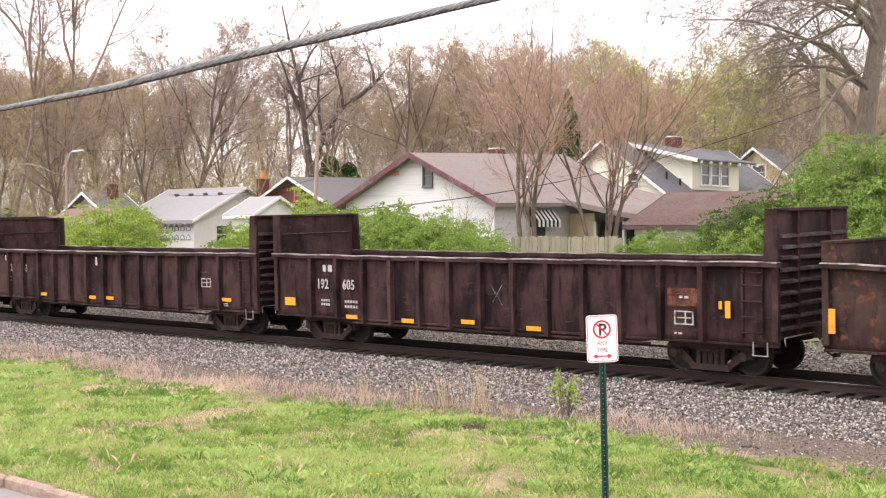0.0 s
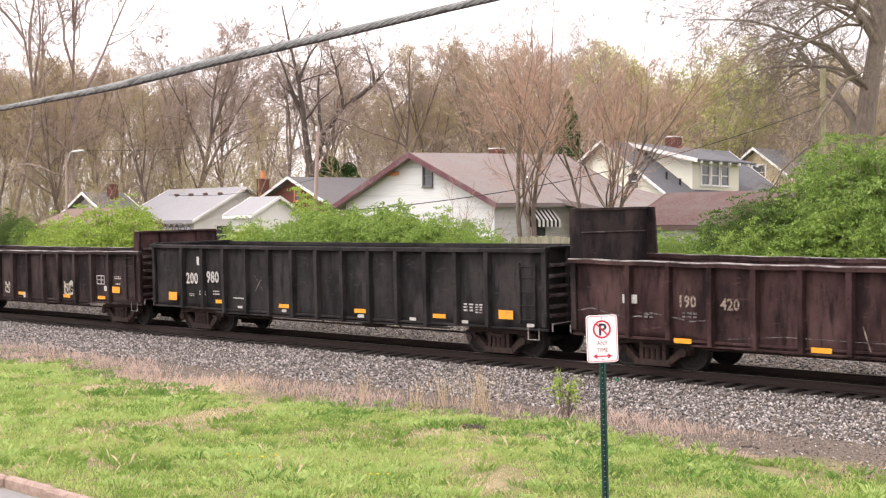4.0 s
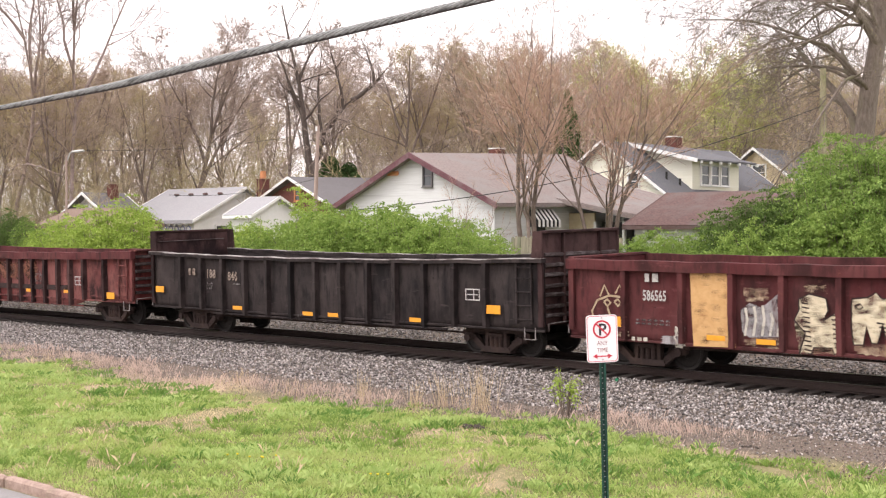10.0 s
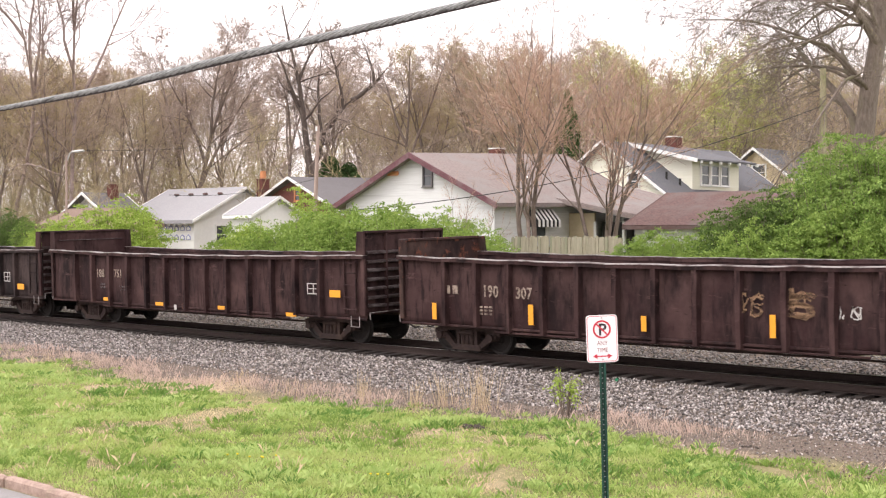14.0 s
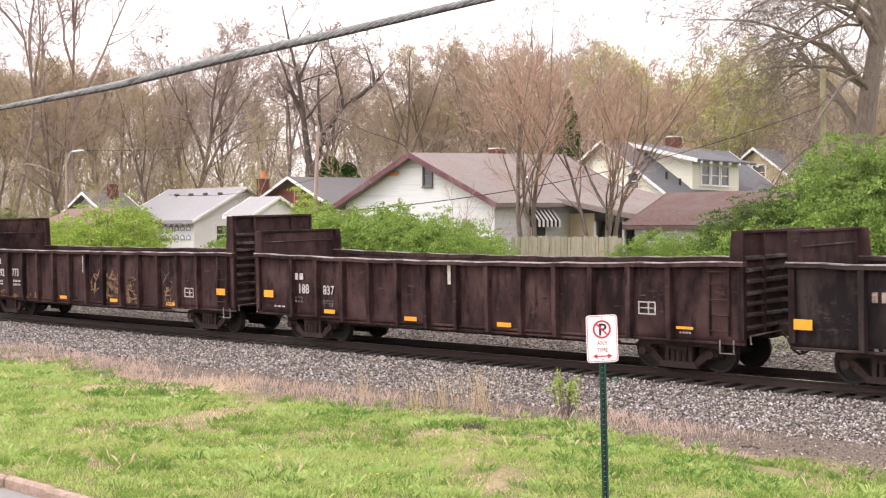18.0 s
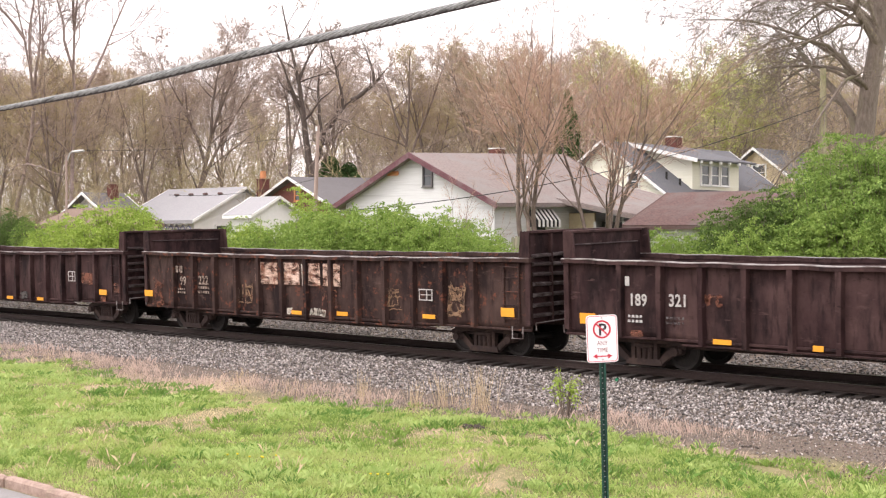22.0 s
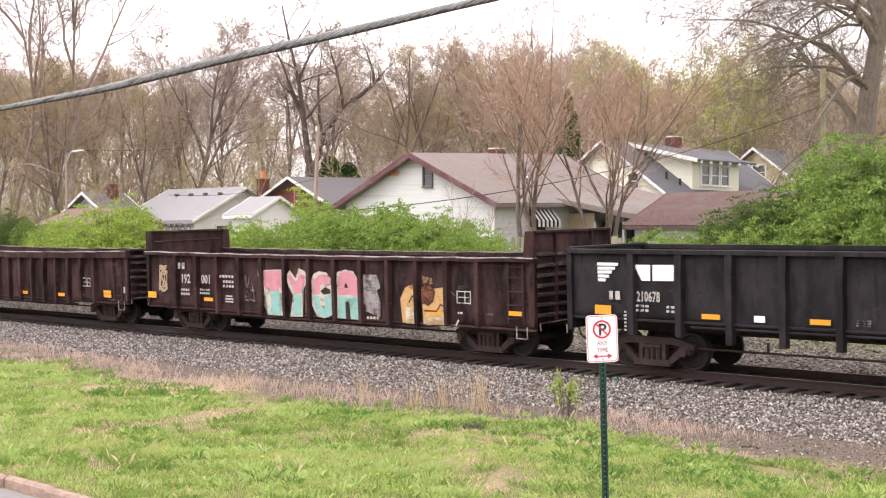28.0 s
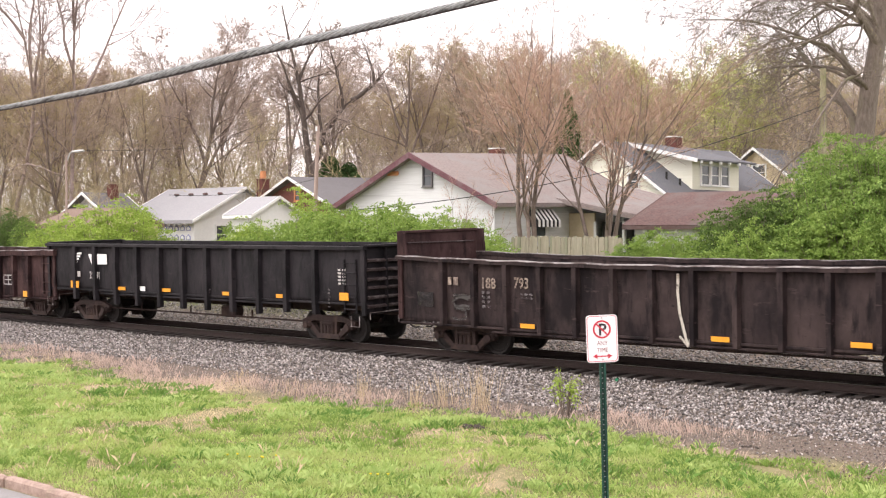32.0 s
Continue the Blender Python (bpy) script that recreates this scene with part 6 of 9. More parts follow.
load_box(car, 4.66, 1.36, 0.46, 0.28)
for px, pw in ((-1.95, 1.05), (-0.83, 0.8), (0.16, 0.62), (0.96, 0.72)):
    plate(car, px, 1.79, pw, 0.66, M_RUSTPATCH, "rust-stained panel", lift=0.053)
    plate(car, px, 1.8, pw, 0.64, M_PALEPATCH, "flaking pale pinkish paint", lift=0.057)
line(car, M_WHITE, 0.090, "sprayed line", (-0.29, 2.09), (-0.25, 1.46))
strokes(car, -2.99, 1.22, 0.85, 0.75, M_TAN, 7, 0.040, 53, "sprayed graffiti scrawl")
strokes(car, 0.35, 0.73, 0.71, 0.25, M_WHITE, 8, 0.050, 54, "sprayed graffiti scrawl")
strokes(car, -0.89, 0.72, 0.23, 0.23, M_WHITE, 3, 0.050, 55, "sprayed graffiti scrawl")
strokes(car, 3.50, 1.25, 0.65, 0.66, M_TAN, 8, 0.040, 56, "sprayed graffiti scrawl")
strokes(car, 5.78, 1.34, 0.67, 1.00, M_TAN, 10, 0.050, 57, "sprayed graffiti scrawl")
strokes(car, -7.47, 1.06, 0.75, 0.98, M_RUSTPATCH, 6, 0.060, 58, "sprayed graffiti scrawl")
strokes(car, 0.90, 1.15, 0.73, 0.61, M_RUSTPATCH, 4, 0.040, 59, "sprayed graffiti scrawl")
car = gondola(-302.50, 16.50, "brown open gondola wagon with raised ends and grey number panels", P_BROWN, tall=(0.62, 0.62), sag=0.1, seed=317)
reflectors(car, (-5.01, 0.57), (-1.72, 0.56), (0.39, 0.55), (2.60, 0.57))
plate(car, -7.89, 0.96, 0.43, 0.20, M_ORANGE, "amber reflective patch", "reflector_patch", 0.12)
plate(car, 6.89, 0.95, 0.47, 0.18, M_ORANGE, "amber reflective patch", "reflector_patch", 0.12)
plate(car, -6.18, 1.27, 0.82, 0.96, M_GREYPATCH, "", lift=0.054)
plate(car, -5.03, 1.30, 0.78, 1.00, M_GREYPATCH, "", lift=0.054)
plate(car, -3.97, 1.31, 0.80, 0.98, M_GREYPATCH, "", lift=0.054)
bars(car, -6.30, 1.50, 0.48, 0.39, 1, 2, M_FADED, name="owner_mark")
digits(car, -5.00, 1.49, "188", 0.25, M_FADED)
digits(car, -3.91, 1.52, "713", 0.25, M_FADED)
load_box(car, 4.82, 1.45, 0.43, 0.33)
blot(car, 5.84, 1.39, 0.82, 0.42, M_RUSTPATCH, 62, "rust patch", lift=0.054, rag=0.15)
blot(car, 7.65, 1.11, 0.35, 0.36, M_RUSTPATCH, 63, "rust patch", lift=0.054, rag=0.20)
blot(car, -0.77, 0.66, 0.35, 0.26, M_RUSTPATCH, 64, "", lift=0.054, rag=0.30)
blot(car, 1.44, 0.68, 0.53, 0.30, M_GREYPATCH, 65, "", lift=0.054, rag=0.30)
plate(car, 6.83, 0.71, 0.33, 0.20, M_RUSTPATCH, "", lift=0.058)
car = gondola(-319.88, 16.45, "brown open gondola wagon with rusted graffiti and low raised ends", P_RUST, tall=(0.4, 0.4), sag=0.11, end_paint=P_BROWN, seed=333)
reflectors(car, (-0.80, 0.92), (1.42, 0.90))
plate(car, -7.32, 1.20, 0.42, 0.20, M_ORANGE, "amber reflective patch", "reflector_patch", 0.12)
plate(car, -2.90, 0.95, 0.31, 0.09, M_ORANGE, "amber reflective patch", "reflector_patch", 0.12)
plate(car, 6.90, 0.94, 0.47, 0.17, M_ORANGE, "amber reflective patch", "reflector_patch", 0.12)
digits(car, -6.08, 1.28, "90", 0.26, M_FADED)
bars(car, -6.30, 0.90, 0.50, 0.23, 2, 3, M_CHALK, seed=1)
bars(car, -5.19, 0.94, 0.58, 0.19, 2, 4, M_CHALK, seed=1)
strokes(car, -5.36, 1.34, 0.63, 0.39, M_TAN, 7, 0.060, 71, "sprayed graffiti scrawl")
bars(car, -5.31, 1.87, 0.63, 0.13, 1, 3, M_CHALK, seed=1)
load_box(car, 6.73, 1.29, 0.44, 0.30)
blot(car, 2.3, 1.3, 0.95, 1.4, M_OLD_PINK, 80, "dull pink graffiti fill", lift=0.053, rag=0.3)
blot(car, 2.35, 1.15, 0.6, 0.9, M_DARKPATCH, 81, "", lift=0.054, rag=0.35)
blot(car, 3.26, 1.78, 0.95, 0.62, M_OLD_WINE, 82, "maroon graffiti fill", lift=0.053, rag=0.15)
blot(car, 3.28, 1.2, 0.85, 0.72, M_OLD_TAN, 83, "tan graffiti fill", lift=0.054, rag=0.25)
blot(car, 3.3, 0.98, 0.8, 0.32, M_OLD_CREAM, 84, "flaking cream graffiti", lift=0.056, rag=0.45)
blot(car, 3.2, 0.68, 0.9, 0.16, M_OLD_PINK, 85, "", lift=0.055, rag=0.2)
blot(car, 4.36, 1.75, 0.9, 0.62, M_OLD_WINE, 86, "maroon graffiti fill", lift=0.053, rag=0.15)
blot(car, 4.36, 1.15, 0.9, 0.72, M_OLD_TAN, 87, "tan graffiti fill", lift=0.054, rag=0.25)
blot(car, 4.55, 0.92, 0.75, 0.3, M_OLD_CREAM, 88, "flaking cream graffiti", lift=0.056, rag=0.45)
blot(car, 5.75, 1.75, 0.45, 0.6, M_OLD_TAN, 89, "", lift=0.054, rag=0.35)
strokes(car, 5.45, 1.38, 0.34, 0.3, M_OLD_CREAM, 3, 0.06, 90, "pale graffiti scrawl")
line(car, M_OLD_CREAM, 0.055, "pale graffiti outline", (5.62, 2.0), (5.88, 2.04), (6.0, 1.8), (6.04, 1.3), (6.0, 0.82))
blot(car, 6.72, 1.55, 0.85, 1.0, M_OLD_TAN, 91, "tan graffiti fill", lift=0.053, rag=0.18)
line(car, M_OLD_CREAM, 0.05, "pale graffiti outline", (6.24, 1.3), (6.3, 1.8), (6.5, 2.06), (6.8, 2.1), (7.08, 1.98), (7.14, 1.6))
blot(car, 6.7, 1.62, 0.5, 0.22, M_OLD_CREAM, 92, "flaking cream graffiti", lift=0.056, rag=0.45)
blot(car, 7.48, 1.92, 0.34, 0.28, M_OLD_CREAM, 93, "", lift=0.056, rag=0.45)
blot(car, 7.5, 1.35, 0.4, 0.9, M_OLD_PINK, 94, "dull pink graffiti fill", lift=0.053, rag=0.3)
blot(car, 7.6, 0.95, 0.3, 0.4, M_OLD_CREAM, 95, "", lift=0.056, rag=0.45)
blot(car, 5.9, 0.83, 0.9, 0.24, M_OLD_CREAM, 96, "flaking cream graffiti", lift=0.056, rag=0.45)
line(car, M_OLD_CREAM, 0.09, "pale graffiti outline", (1.72, 1.95), (1.76, 1.5), (1.72, 1.0))
line(car, M_OLD_CREAM, 0.05, "pale graffiti outline", (2.82, 2.02), (2.86, 1.5), (2.84, 0.75))
line(car, M_OLD_CREAM, 0.05, "pale graffiti outline", (3.76, 2.05), (3.84, 1.6), (3.82, 0.9))
car = gondola(-337.18, 16.75, "clean black open gondola wagon with white emblem", P_BLACK, top=2.62, sag=0, edge_line=False, bottom=0.98, posts=11, span=6.4, hang=0.34, seed=358)
reflectors(car, (-4.45, 1.16), (-1.86, 1.16), (1.21, 1.16), (3.92, 1.17))
plate(car, -7.31, 1.21, 0.46, 0.21, M_ORANGE, "amber reflective patch", "reflector_patch", 0.12)
line(car, M_SIGN, 0.070, "white emblem stripe", (-7.50, 2.27), (-6.90, 2.27))
line(car, M_SIGN, 0.070, "white emblem stripe", (-7.49, 2.17), (-6.99, 2.18))
line(car, M_SIGN, 0.070, "white emblem stripe", (-7.49, 2.08), (-7.08, 2.09))
line(car, M_SIGN, 0.070, "white emblem stripe", (-7.48, 1.99), (-7.17, 1.99))
line(car, M_SIGN, 0.070, "white emblem stripe", (-7.48, 1.90), (-7.26, 1.90))
patch(car, M_SIGN, "white emblem block", 0.058, (-6.47, 2.27), (-6.02, 2.27), (-6.02, 1.91), (-6.25, 1.90))
patch(car, M_SIGN, "white emblem block", 0.058, (-5.96, 2.27), (-5.34, 2.28), (-5.39, 2.11), (-5.34, 1.92), (-5.96, 1.91))
bars(car, -7.02, 1.55, 0.37, 0.36, 1, 2, name="owner_mark")
digits(car, -6.02, 1.55, "210678", 0.23)
bars(car, -6.25, 1.28, 0.40, 0.20, 2, 3, seed=1)
bars(car, -5.43, 1.28, 0.39, 0.20, 2, 3, seed=1)
plate(car, -3.26, 1.16, 0.26, 0.14, M_SIGN, "", lift=0.058)
bars(car, -6.72, 0.97, 0.10, 0.50, 6, 1, seed=1)
bars(car, -0.92, 1.18, 0.35, 0.16, 3, 3, M_CHALK, seed=1)
bars(car, -0.31, 1.28, 0.08, 0.31, 6, 1, M_CHALK, seed=1)
bars(car, 0.01, 1.29, 0.08, 0.38, 6, 1, M_CHALK, seed=1)
plate(car, 2.69, 1.12, 0.19, 0.05, M_CHALK, "", lift=0.058)
car = gondola(-354.74, 16.50, "dark brown open gondola wagon with pink and turquoise graffiti", P_BROWN, tall=(0.62, 0.62), sag=0.04, seed=378)
reflectors(car, (-4.96, 0.91), (4.82, 0.92))
plate(car, -7.93, 0.97, 0.46, 0.20, M_ORANGE, "amber reflective patch", "reflector_patch", 0.12)
plate(car, 7.65, 1.00, 0.42, 0.11, M_ORANGE, "amber reflective patch", "reflector_patch", 0.12)
bars(car, -6.37, 1.94, 0.43, 0.36, 1, 2, name="owner_mark")
digits(car, -6.08, 1.54, "192", 0.27)
digits(car, -5.00, 1.54, "001", 0.27)
bars(car, -6.18, 1.11, 0.48, 0.26, 2, 4, seed=1)
bars(car, -5.15, 1.15, 0.55, 0.22, 2, 5, seed=1)
load_box(car, 5.88, 1.34, 0.46, 0.30)
bars(car, 5.88, 1.60, 0.37, 0.10, 2, 4, M_CHALK, seed=1)
bars(car, 5.74, 0.93, 0.20, 0.10, 1, 2, seed=1)
bars(car, 6.73, 0.94, 0.28, 0.10, 1, 3, M_CHALK, seed=1)
strokes(car, -7.35, 1.56, 0.55, 0.98, M_SCRAWL, 12, 0.050, 101, "sprayed graffiti scrawl")
bars(car, -4.02, 1.65, 0.75, 0.15, 1, 5, seed=1)
bars(car, -3.94, 1.42, 0.57, 0.28, 2, 4, seed=1)
bars(car, -3.91, 0.96, 0.57, 0.25, 3, 1, seed=1)
strokes(car, -2.84, 1.38, 0.63, 0.90, M_CHALK, 8, 0.050, 104, "sprayed graffiti scrawl")
patch(car, M_WHITE, "white letter edge", 0.057, (-2.49, 1.87), (-1.39, 1.92), (-1.35, 1.24), (-1.49, 1.19), (-1.35, 0.55), (-2.05, 0.55), (-2.12, 1.18), (-2.44, 1.20))
patch(car, M_PINK, "pink upper part of a sprayed letter", 0.059, (-2.22, 1.84), (-1.41, 1.89), (-1.39, 1.38), (-1.51, 1.35), (-1.51, 1.28), (-1.95, 1.26), (-1.95, 1.38), (-2.18, 1.40))
patch(car, M_TEAL, "turquoise lower part of a sprayed letter", 0.059, (-1.93, 1.26), (-1.51, 1.28), (-1.49, 0.84), (-1.41, 0.58), (-1.99, 0.57), (-1.87, 0.85))
patch(car, M_WHITE, "white letter edge", 0.057, (-1.21, 1.72), (-1.00, 1.90), (-0.74, 1.66), (-0.61, 1.97), (-0.34, 1.89), (-0.21, 1.68), (-0.48, 1.21), (-0.46, 0.56), (-1.02, 0.54), (-0.88, 1.15), (-1.11, 1.51))
patch(car, M_PINK, "pink upper part of a sprayed letter", 0.059, (-1.08, 1.71), (-0.96, 1.79), (-0.73, 1.53), (-0.53, 1.83), (-0.29, 1.72), (-0.53, 1.22), (-0.80, 1.21))
patch(car, M_TEAL, "turquoise lower part of a sprayed letter", 0.059, (-0.80, 1.20), (-0.53, 1.21), (-0.51, 0.85), (-0.53, 0.59), (-0.94, 0.59), (-0.80, 0.93))
patch(car, M_WHITE, "white letter edge", 0.057, (-0.13, 1.47), (0.03, 1.80), (0.28, 1.90), (0.59, 1.87), (0.81, 1.69), (0.81, 1.29), (0.81, 0.66), (0.50, 0.56), (0.18, 0.60), (-0.04, 0.90))
patch(car, M_PINK, "pink upper part of a sprayed letter", 0.059, (-0.02, 1.22), (0.03, 1.61), (0.26, 1.79), (0.61, 1.80), (0.77, 1.66), (0.75, 1.51), (0.52, 1.57), (0.33, 1.48), (0.28, 1.23))
patch(car, M_TEAL, "turquoise lower part of a sprayed letter", 0.059, (-0.00, 1.19), (0.28, 1.20), (0.33, 0.92), (0.50, 0.81), (0.52, 1.19), (0.79, 1.23), (0.79, 0.65), (0.50, 0.59), (0.18, 0.67))
patch(car, M_BAND, "dark letter counter", 0.061, (0.33, 1.33), (0.55, 1.46), (0.77, 1.38), (0.77, 1.27), (0.48, 1.23))
patch(car, M_WHITE, "white letter edge", 0.057, (0.86, 1.78), (1.04, 1.89), (1.40, 1.97), (1.75, 1.91), (1.90, 1.69), (1.94, 0.58), (0.95, 0.59))
patch(car, M_PINK, "pink upper part of a sprayed letter", 0.059, (1.08, 1.67), (1.22, 1.88), (1.52, 1.93), (1.78, 1.84), (1.87, 1.67), (1.89, 1.22), (1.57, 1.27), (1.11, 1.23))
patch(car, M_TEAL, "turquoise lower part of a sprayed letter", 0.059, (1.10, 1.22), (1.89, 1.20), (1.92, 0.61), (1.59, 0.59), (1.56, 1.14), (1.36, 1.13), (1.36, 0.59), (1.06, 0.62))
patch(car, M_BAND, "dark letter counter", 0.061, (1.36, 1.53), (1.43, 1.61), (1.50, 1.46), (1.36, 1.45))
patch(car, M_BAND, "dark letter counter", 0.061, (1.38, 1.07), (1.54, 1.08), (1.59, 0.56), (1.40, 0.57))
strokes(car, -1.25, 1.21, 0.24, 1.16, M_TAN, 8, 0.060, 113, "sprayed graffiti scrawl")
strokes(car, -0.23, 1.11, 0.15, 1.00, M_TAN, 6, 0.050, 114, "sprayed graffiti scrawl")
patch(car, M_LILAC, "scuffed grey spray patch", 0.057, (2.11, 1.84), (2.69, 1.85), (2.80, 1.49), (2.65, 1.42), (2.82, 1.03), (2.77, 0.69), (2.18, 0.84), (2.09, 1.20))
bars(car, 2.48, 0.66, 0.51, 0.13, 1, 4, M_WHITE, seed=1)
patch(car, M_OCHRE, "ochre sprayed pumpkin lobe", 0.057, (3.62, 0.59), (3.55, 1.22), (3.74, 1.54), (4.05, 1.66), (4.30, 1.59), (4.28, 0.58))
patch(car, M_OCHRE, "ochre sprayed pumpkin lobe", 0.057, (4.80, 1.55), (5.21, 1.60), (5.33, 1.33), (5.33, 0.95), (5.22, 0.60), (4.42, 0.58), (4.39, 1.10), (4.76, 1.16))
patch(car, M_RUSTPATCH, "orange-brown sprayed pumpkin lobe", 0.059, (4.34, 1.53), (4.47, 1.64), (4.73, 1.62), (4.85, 1.43), (4.76, 1.18), (4.57, 1.07), (4.37, 1.15))
patch(car, M_IVORY, "ivory sprayed lower part", 0.059, (3.74, 0.99), (4.26, 1.09), (4.26, 0.57), (3.79, 0.57))
patch(car, M_IVORY, "ivory sprayed lower part", 0.059, (4.45, 0.74), (5.24, 0.81), (5.21, 0.59), (4.51, 0.56))
line(car, M_BAND, 0.045, "dark outline stroke", (3.62, 0.59), (3.55, 1.22), (3.74, 1.54), (4.05, 1.66), (4.30, 1.59))
line(car, M_BAND, 0.045, "dark outline stroke", (4.34, 1.53), (4.47, 1.64), (4.73, 1.62), (4.85, 1.43), (4.76, 1.18), (4.57, 1.07))
line(car, M_BAND, 0.045, "dark outline stroke", (4.80, 1.55), (5.21, 1.60), (5.33, 1.33), (5.33, 0.95), (5.22, 0.60))
line(car, M_BAND, 0.045, "dark outline stroke", (3.89, 1.13), (4.01, 1.30), (4.20, 1.35), (4.33, 1.20))
line(car, M_BAND, 0.045, "dark outline stroke", (4.45, 0.94), (4.91, 0.94), (5.06, 1.13), (5.18, 1.06))
line(car, M_BAND, 0.045, "dark outline stroke", (4.28, 1.59), (4.28, 0.58))
strokes(car, 4.60, 1.75, 0.40, 0.20, M_TAN, 9, 0.050, 112, "sprayed graffiti scrawl")
line(car, M_TAN, 0.030, "thin tan line", (5.21, 1.54), (5.43, 1.48), (5.59, 1.36))
line(car, M_WHITE, 0.050, "sprayed line", (5.59, 0.59), (5.69, 0.75))
car = gondola(-372.33, 16.45, "dark brown open gondola wagon with level top", P_BROWN, sag=0.09, chord=0.22, posts=16, span=6.3, seed=429)
reflectors(car, (-3.58, 0.80), (-1.10, 0.78), (1.35, 0.78), (3.94, 0.78), (6.94, 0.96), (6.95, 0.83))
plate(car, -6.74, 0.96, 0.49, 0.10, M_ORANGE, "amber reflective patch", "reflector_patch", 0.12)
plate(car, -6.74, 0.82, 0.49, 0.10, M_ORANGE, "amber reflective patch", "reflector_patch", 0.12)
bars(car, -5.73, 1.92, 0.38, 0.33, 1, 2, M_FADED, name="owner_mark")
digits(car, -6.00, 1.60, "5849", 0.27, M_FADED)
digits(car, -4.32, 1.60, "08", 0.26, M_FADED)
load_box(car, 5.63, 1.27, 0.47, 0.28)
plate(car, -5.50, 0.72, 0.28, 0.16, M_STENCIL, "", lift=0.058)
line(car, M_TAN, 0.040, "sprayed line", (3.49, 1.64), (3.78, 1.22))
line(car, M_TAN, 0.040, "sprayed line", (3.78, 1.65), (3.52, 1.21))
plate(car, 8.00, 1.06, 0.12, 0.21, M_STENCIL, "", lift=0.058)
bars(car, -5.61, 1.05, 0.56, 0.19, 2, 4, M_CHALK, seed=1)
bars(car, 7.44, 0.70, 0.67, 0.06, 1, 6, M_CHALK, seed=1)
bars(car, 5.41, 0.82, 0.18, 0.06, 1, 2, M_CHALK, seed=1)
car = gondola(-389.59, 16.50, "grey-brown open gondola wagon with raised ends and white arrow", P_DARK, tall=(0.62, 0.62), sag=0.12, end_paint=P_BROWN, seed=444)
reflectors(car, (-3.80, 0.70), (-1.61, 0.69), (1.63, 0.68), (4.88, 0.74))
bars(car, -6.28, 1.75, 0.43, 0.38, 1, 2, M_FADED, name="owner_mark")
digits(car, -5.00, 1.73, "188", 0.27, M_FADED)
digits(car, -3.91, 1.76, "793", 0.26, M_FADED)
load_box(car, 5.85, 1.44, 0.43, 0.27)
plate(car, -7.28, 1.24, 0.59, 0.39, M_DARKPATCH, "dark painted square", lift=0.056)
line(car, M_WHITE, 0.070, "white sprayed arrow", (0.58, 2.09), (0.56, 1.70), (0.61, 1.21), (0.72, 0.80), (0.80, 0.50))
line(car, M_WHITE, 0.060, "white sprayed arrow", (0.60, 0.70), (0.81, 0.47), (0.89, 0.70))
bars(car, -5.14, 1.31, 0.32, 0.47, 4, 2, M_CHALK, seed=1)
bars(car, -3.82, 1.43, 0.44, 0.18, 2, 3, M_CHALK, seed=1)
bars(car, -7.08, 0.65, 0.69, 0.10, 1, 4, M_CHALK, seed=1)
bars(car, 7.09, 0.71, 0.62, 0.10, 1, 4, M_CHALK, seed=1)
bars(car, 5.85, 1.23, 0.34, 0.05, 1, 4, M_CHALK, seed=1)
strokes(car, -5.95, 1.13, 0.85, 0.79, M_GREYPATCH, 5, 0.080, 115, "grey scuff")
car = gondola(-407.53, 16.75, "clean black open gondola wagon with white emblem", P_BLACK, top=2.62, sag=0, edge_line=False, bottom=0.98, posts=11, span=6.4, hang=0.34, seed=459)
reflectors(car, (2.14, 1.12), (-3.66, 1.11), (-1.06, 1.13), (4.74, 1.13))
plate(car, 7.55, 1.21, 0.37, 0.22, M_ORANGE, "amber reflective patch", "reflector_patch", 0.12)
plate(car, -6.52, 1.18, 0.52, 0.24, M_ORANGE, "amber reflective patch", "reflector_patch", 0.12)
line(car, M_SIGN, 0.070, "white emblem stripe", (-6.74, 2.26), (-6.11, 2.27))
line(car, M_SIGN, 0.070, "white emblem stripe", (-6.74, 2.17), (-6.20, 2.17))
line(car, M_SIGN, 0.070, "white emblem stripe", (-6.74, 2.07), (-6.30, 2.08))
line(car, M_SIGN, 0.070, "white emblem stripe", (-6.74, 1.98), (-6.40, 1.99))
line(car, M_SIGN, 0.070, "white emblem stripe", (-6.74, 1.89), (-6.49, 1.89))
patch(car, M_SIGN, "white emblem block", 0.058, (-5.70, 2.25), (-5.20, 2.26), (-5.20, 1.90), (-5.49, 1.90))
patch(car, M_SIGN, "white emblem block", 0.058, (-5.13, 2.26), (-4.52, 2.26), (-4.59, 2.09), (-4.52, 1.91), (-5.13, 1.90))
digits(car, -5.23, 1.53, "210991", 0.24)
bars(car, -6.33, 1.55, 0.37, 0.36, 1, 1, name="owner_mark")
plate(car, -2.42, 1.14, 0.30, 0.15, M_SIGN, "", lift=0.058)
bars(car, 6.86, 1.14, 0.10, 0.58, 6, 1, M_CHALK, seed=1)
bars(car, 7.41, 1.76, 0.38, 0.48, 5, 2, seed=1)
plate(car, 1.13, 1.12, 0.23, 0.09, M_CHALK, "", lift=0.058)
bars(car, 1.19, 1.18, 0.29, 0.14, 2, 2, M_CHALK, seed=1)
car = gondola(-423.66, 16.50, "dark brown open gondola wagon with level top", P_BROWN, sag=0.08, chord=0.2, seed=477)
plate(car, 6.17, 0.73, 0.37, 0.21, M_ORANGE, "amber reflective patch", "reflector_patch", 0.12)
load_box(car, 4.78, 1.22, 0.60, 0.34)


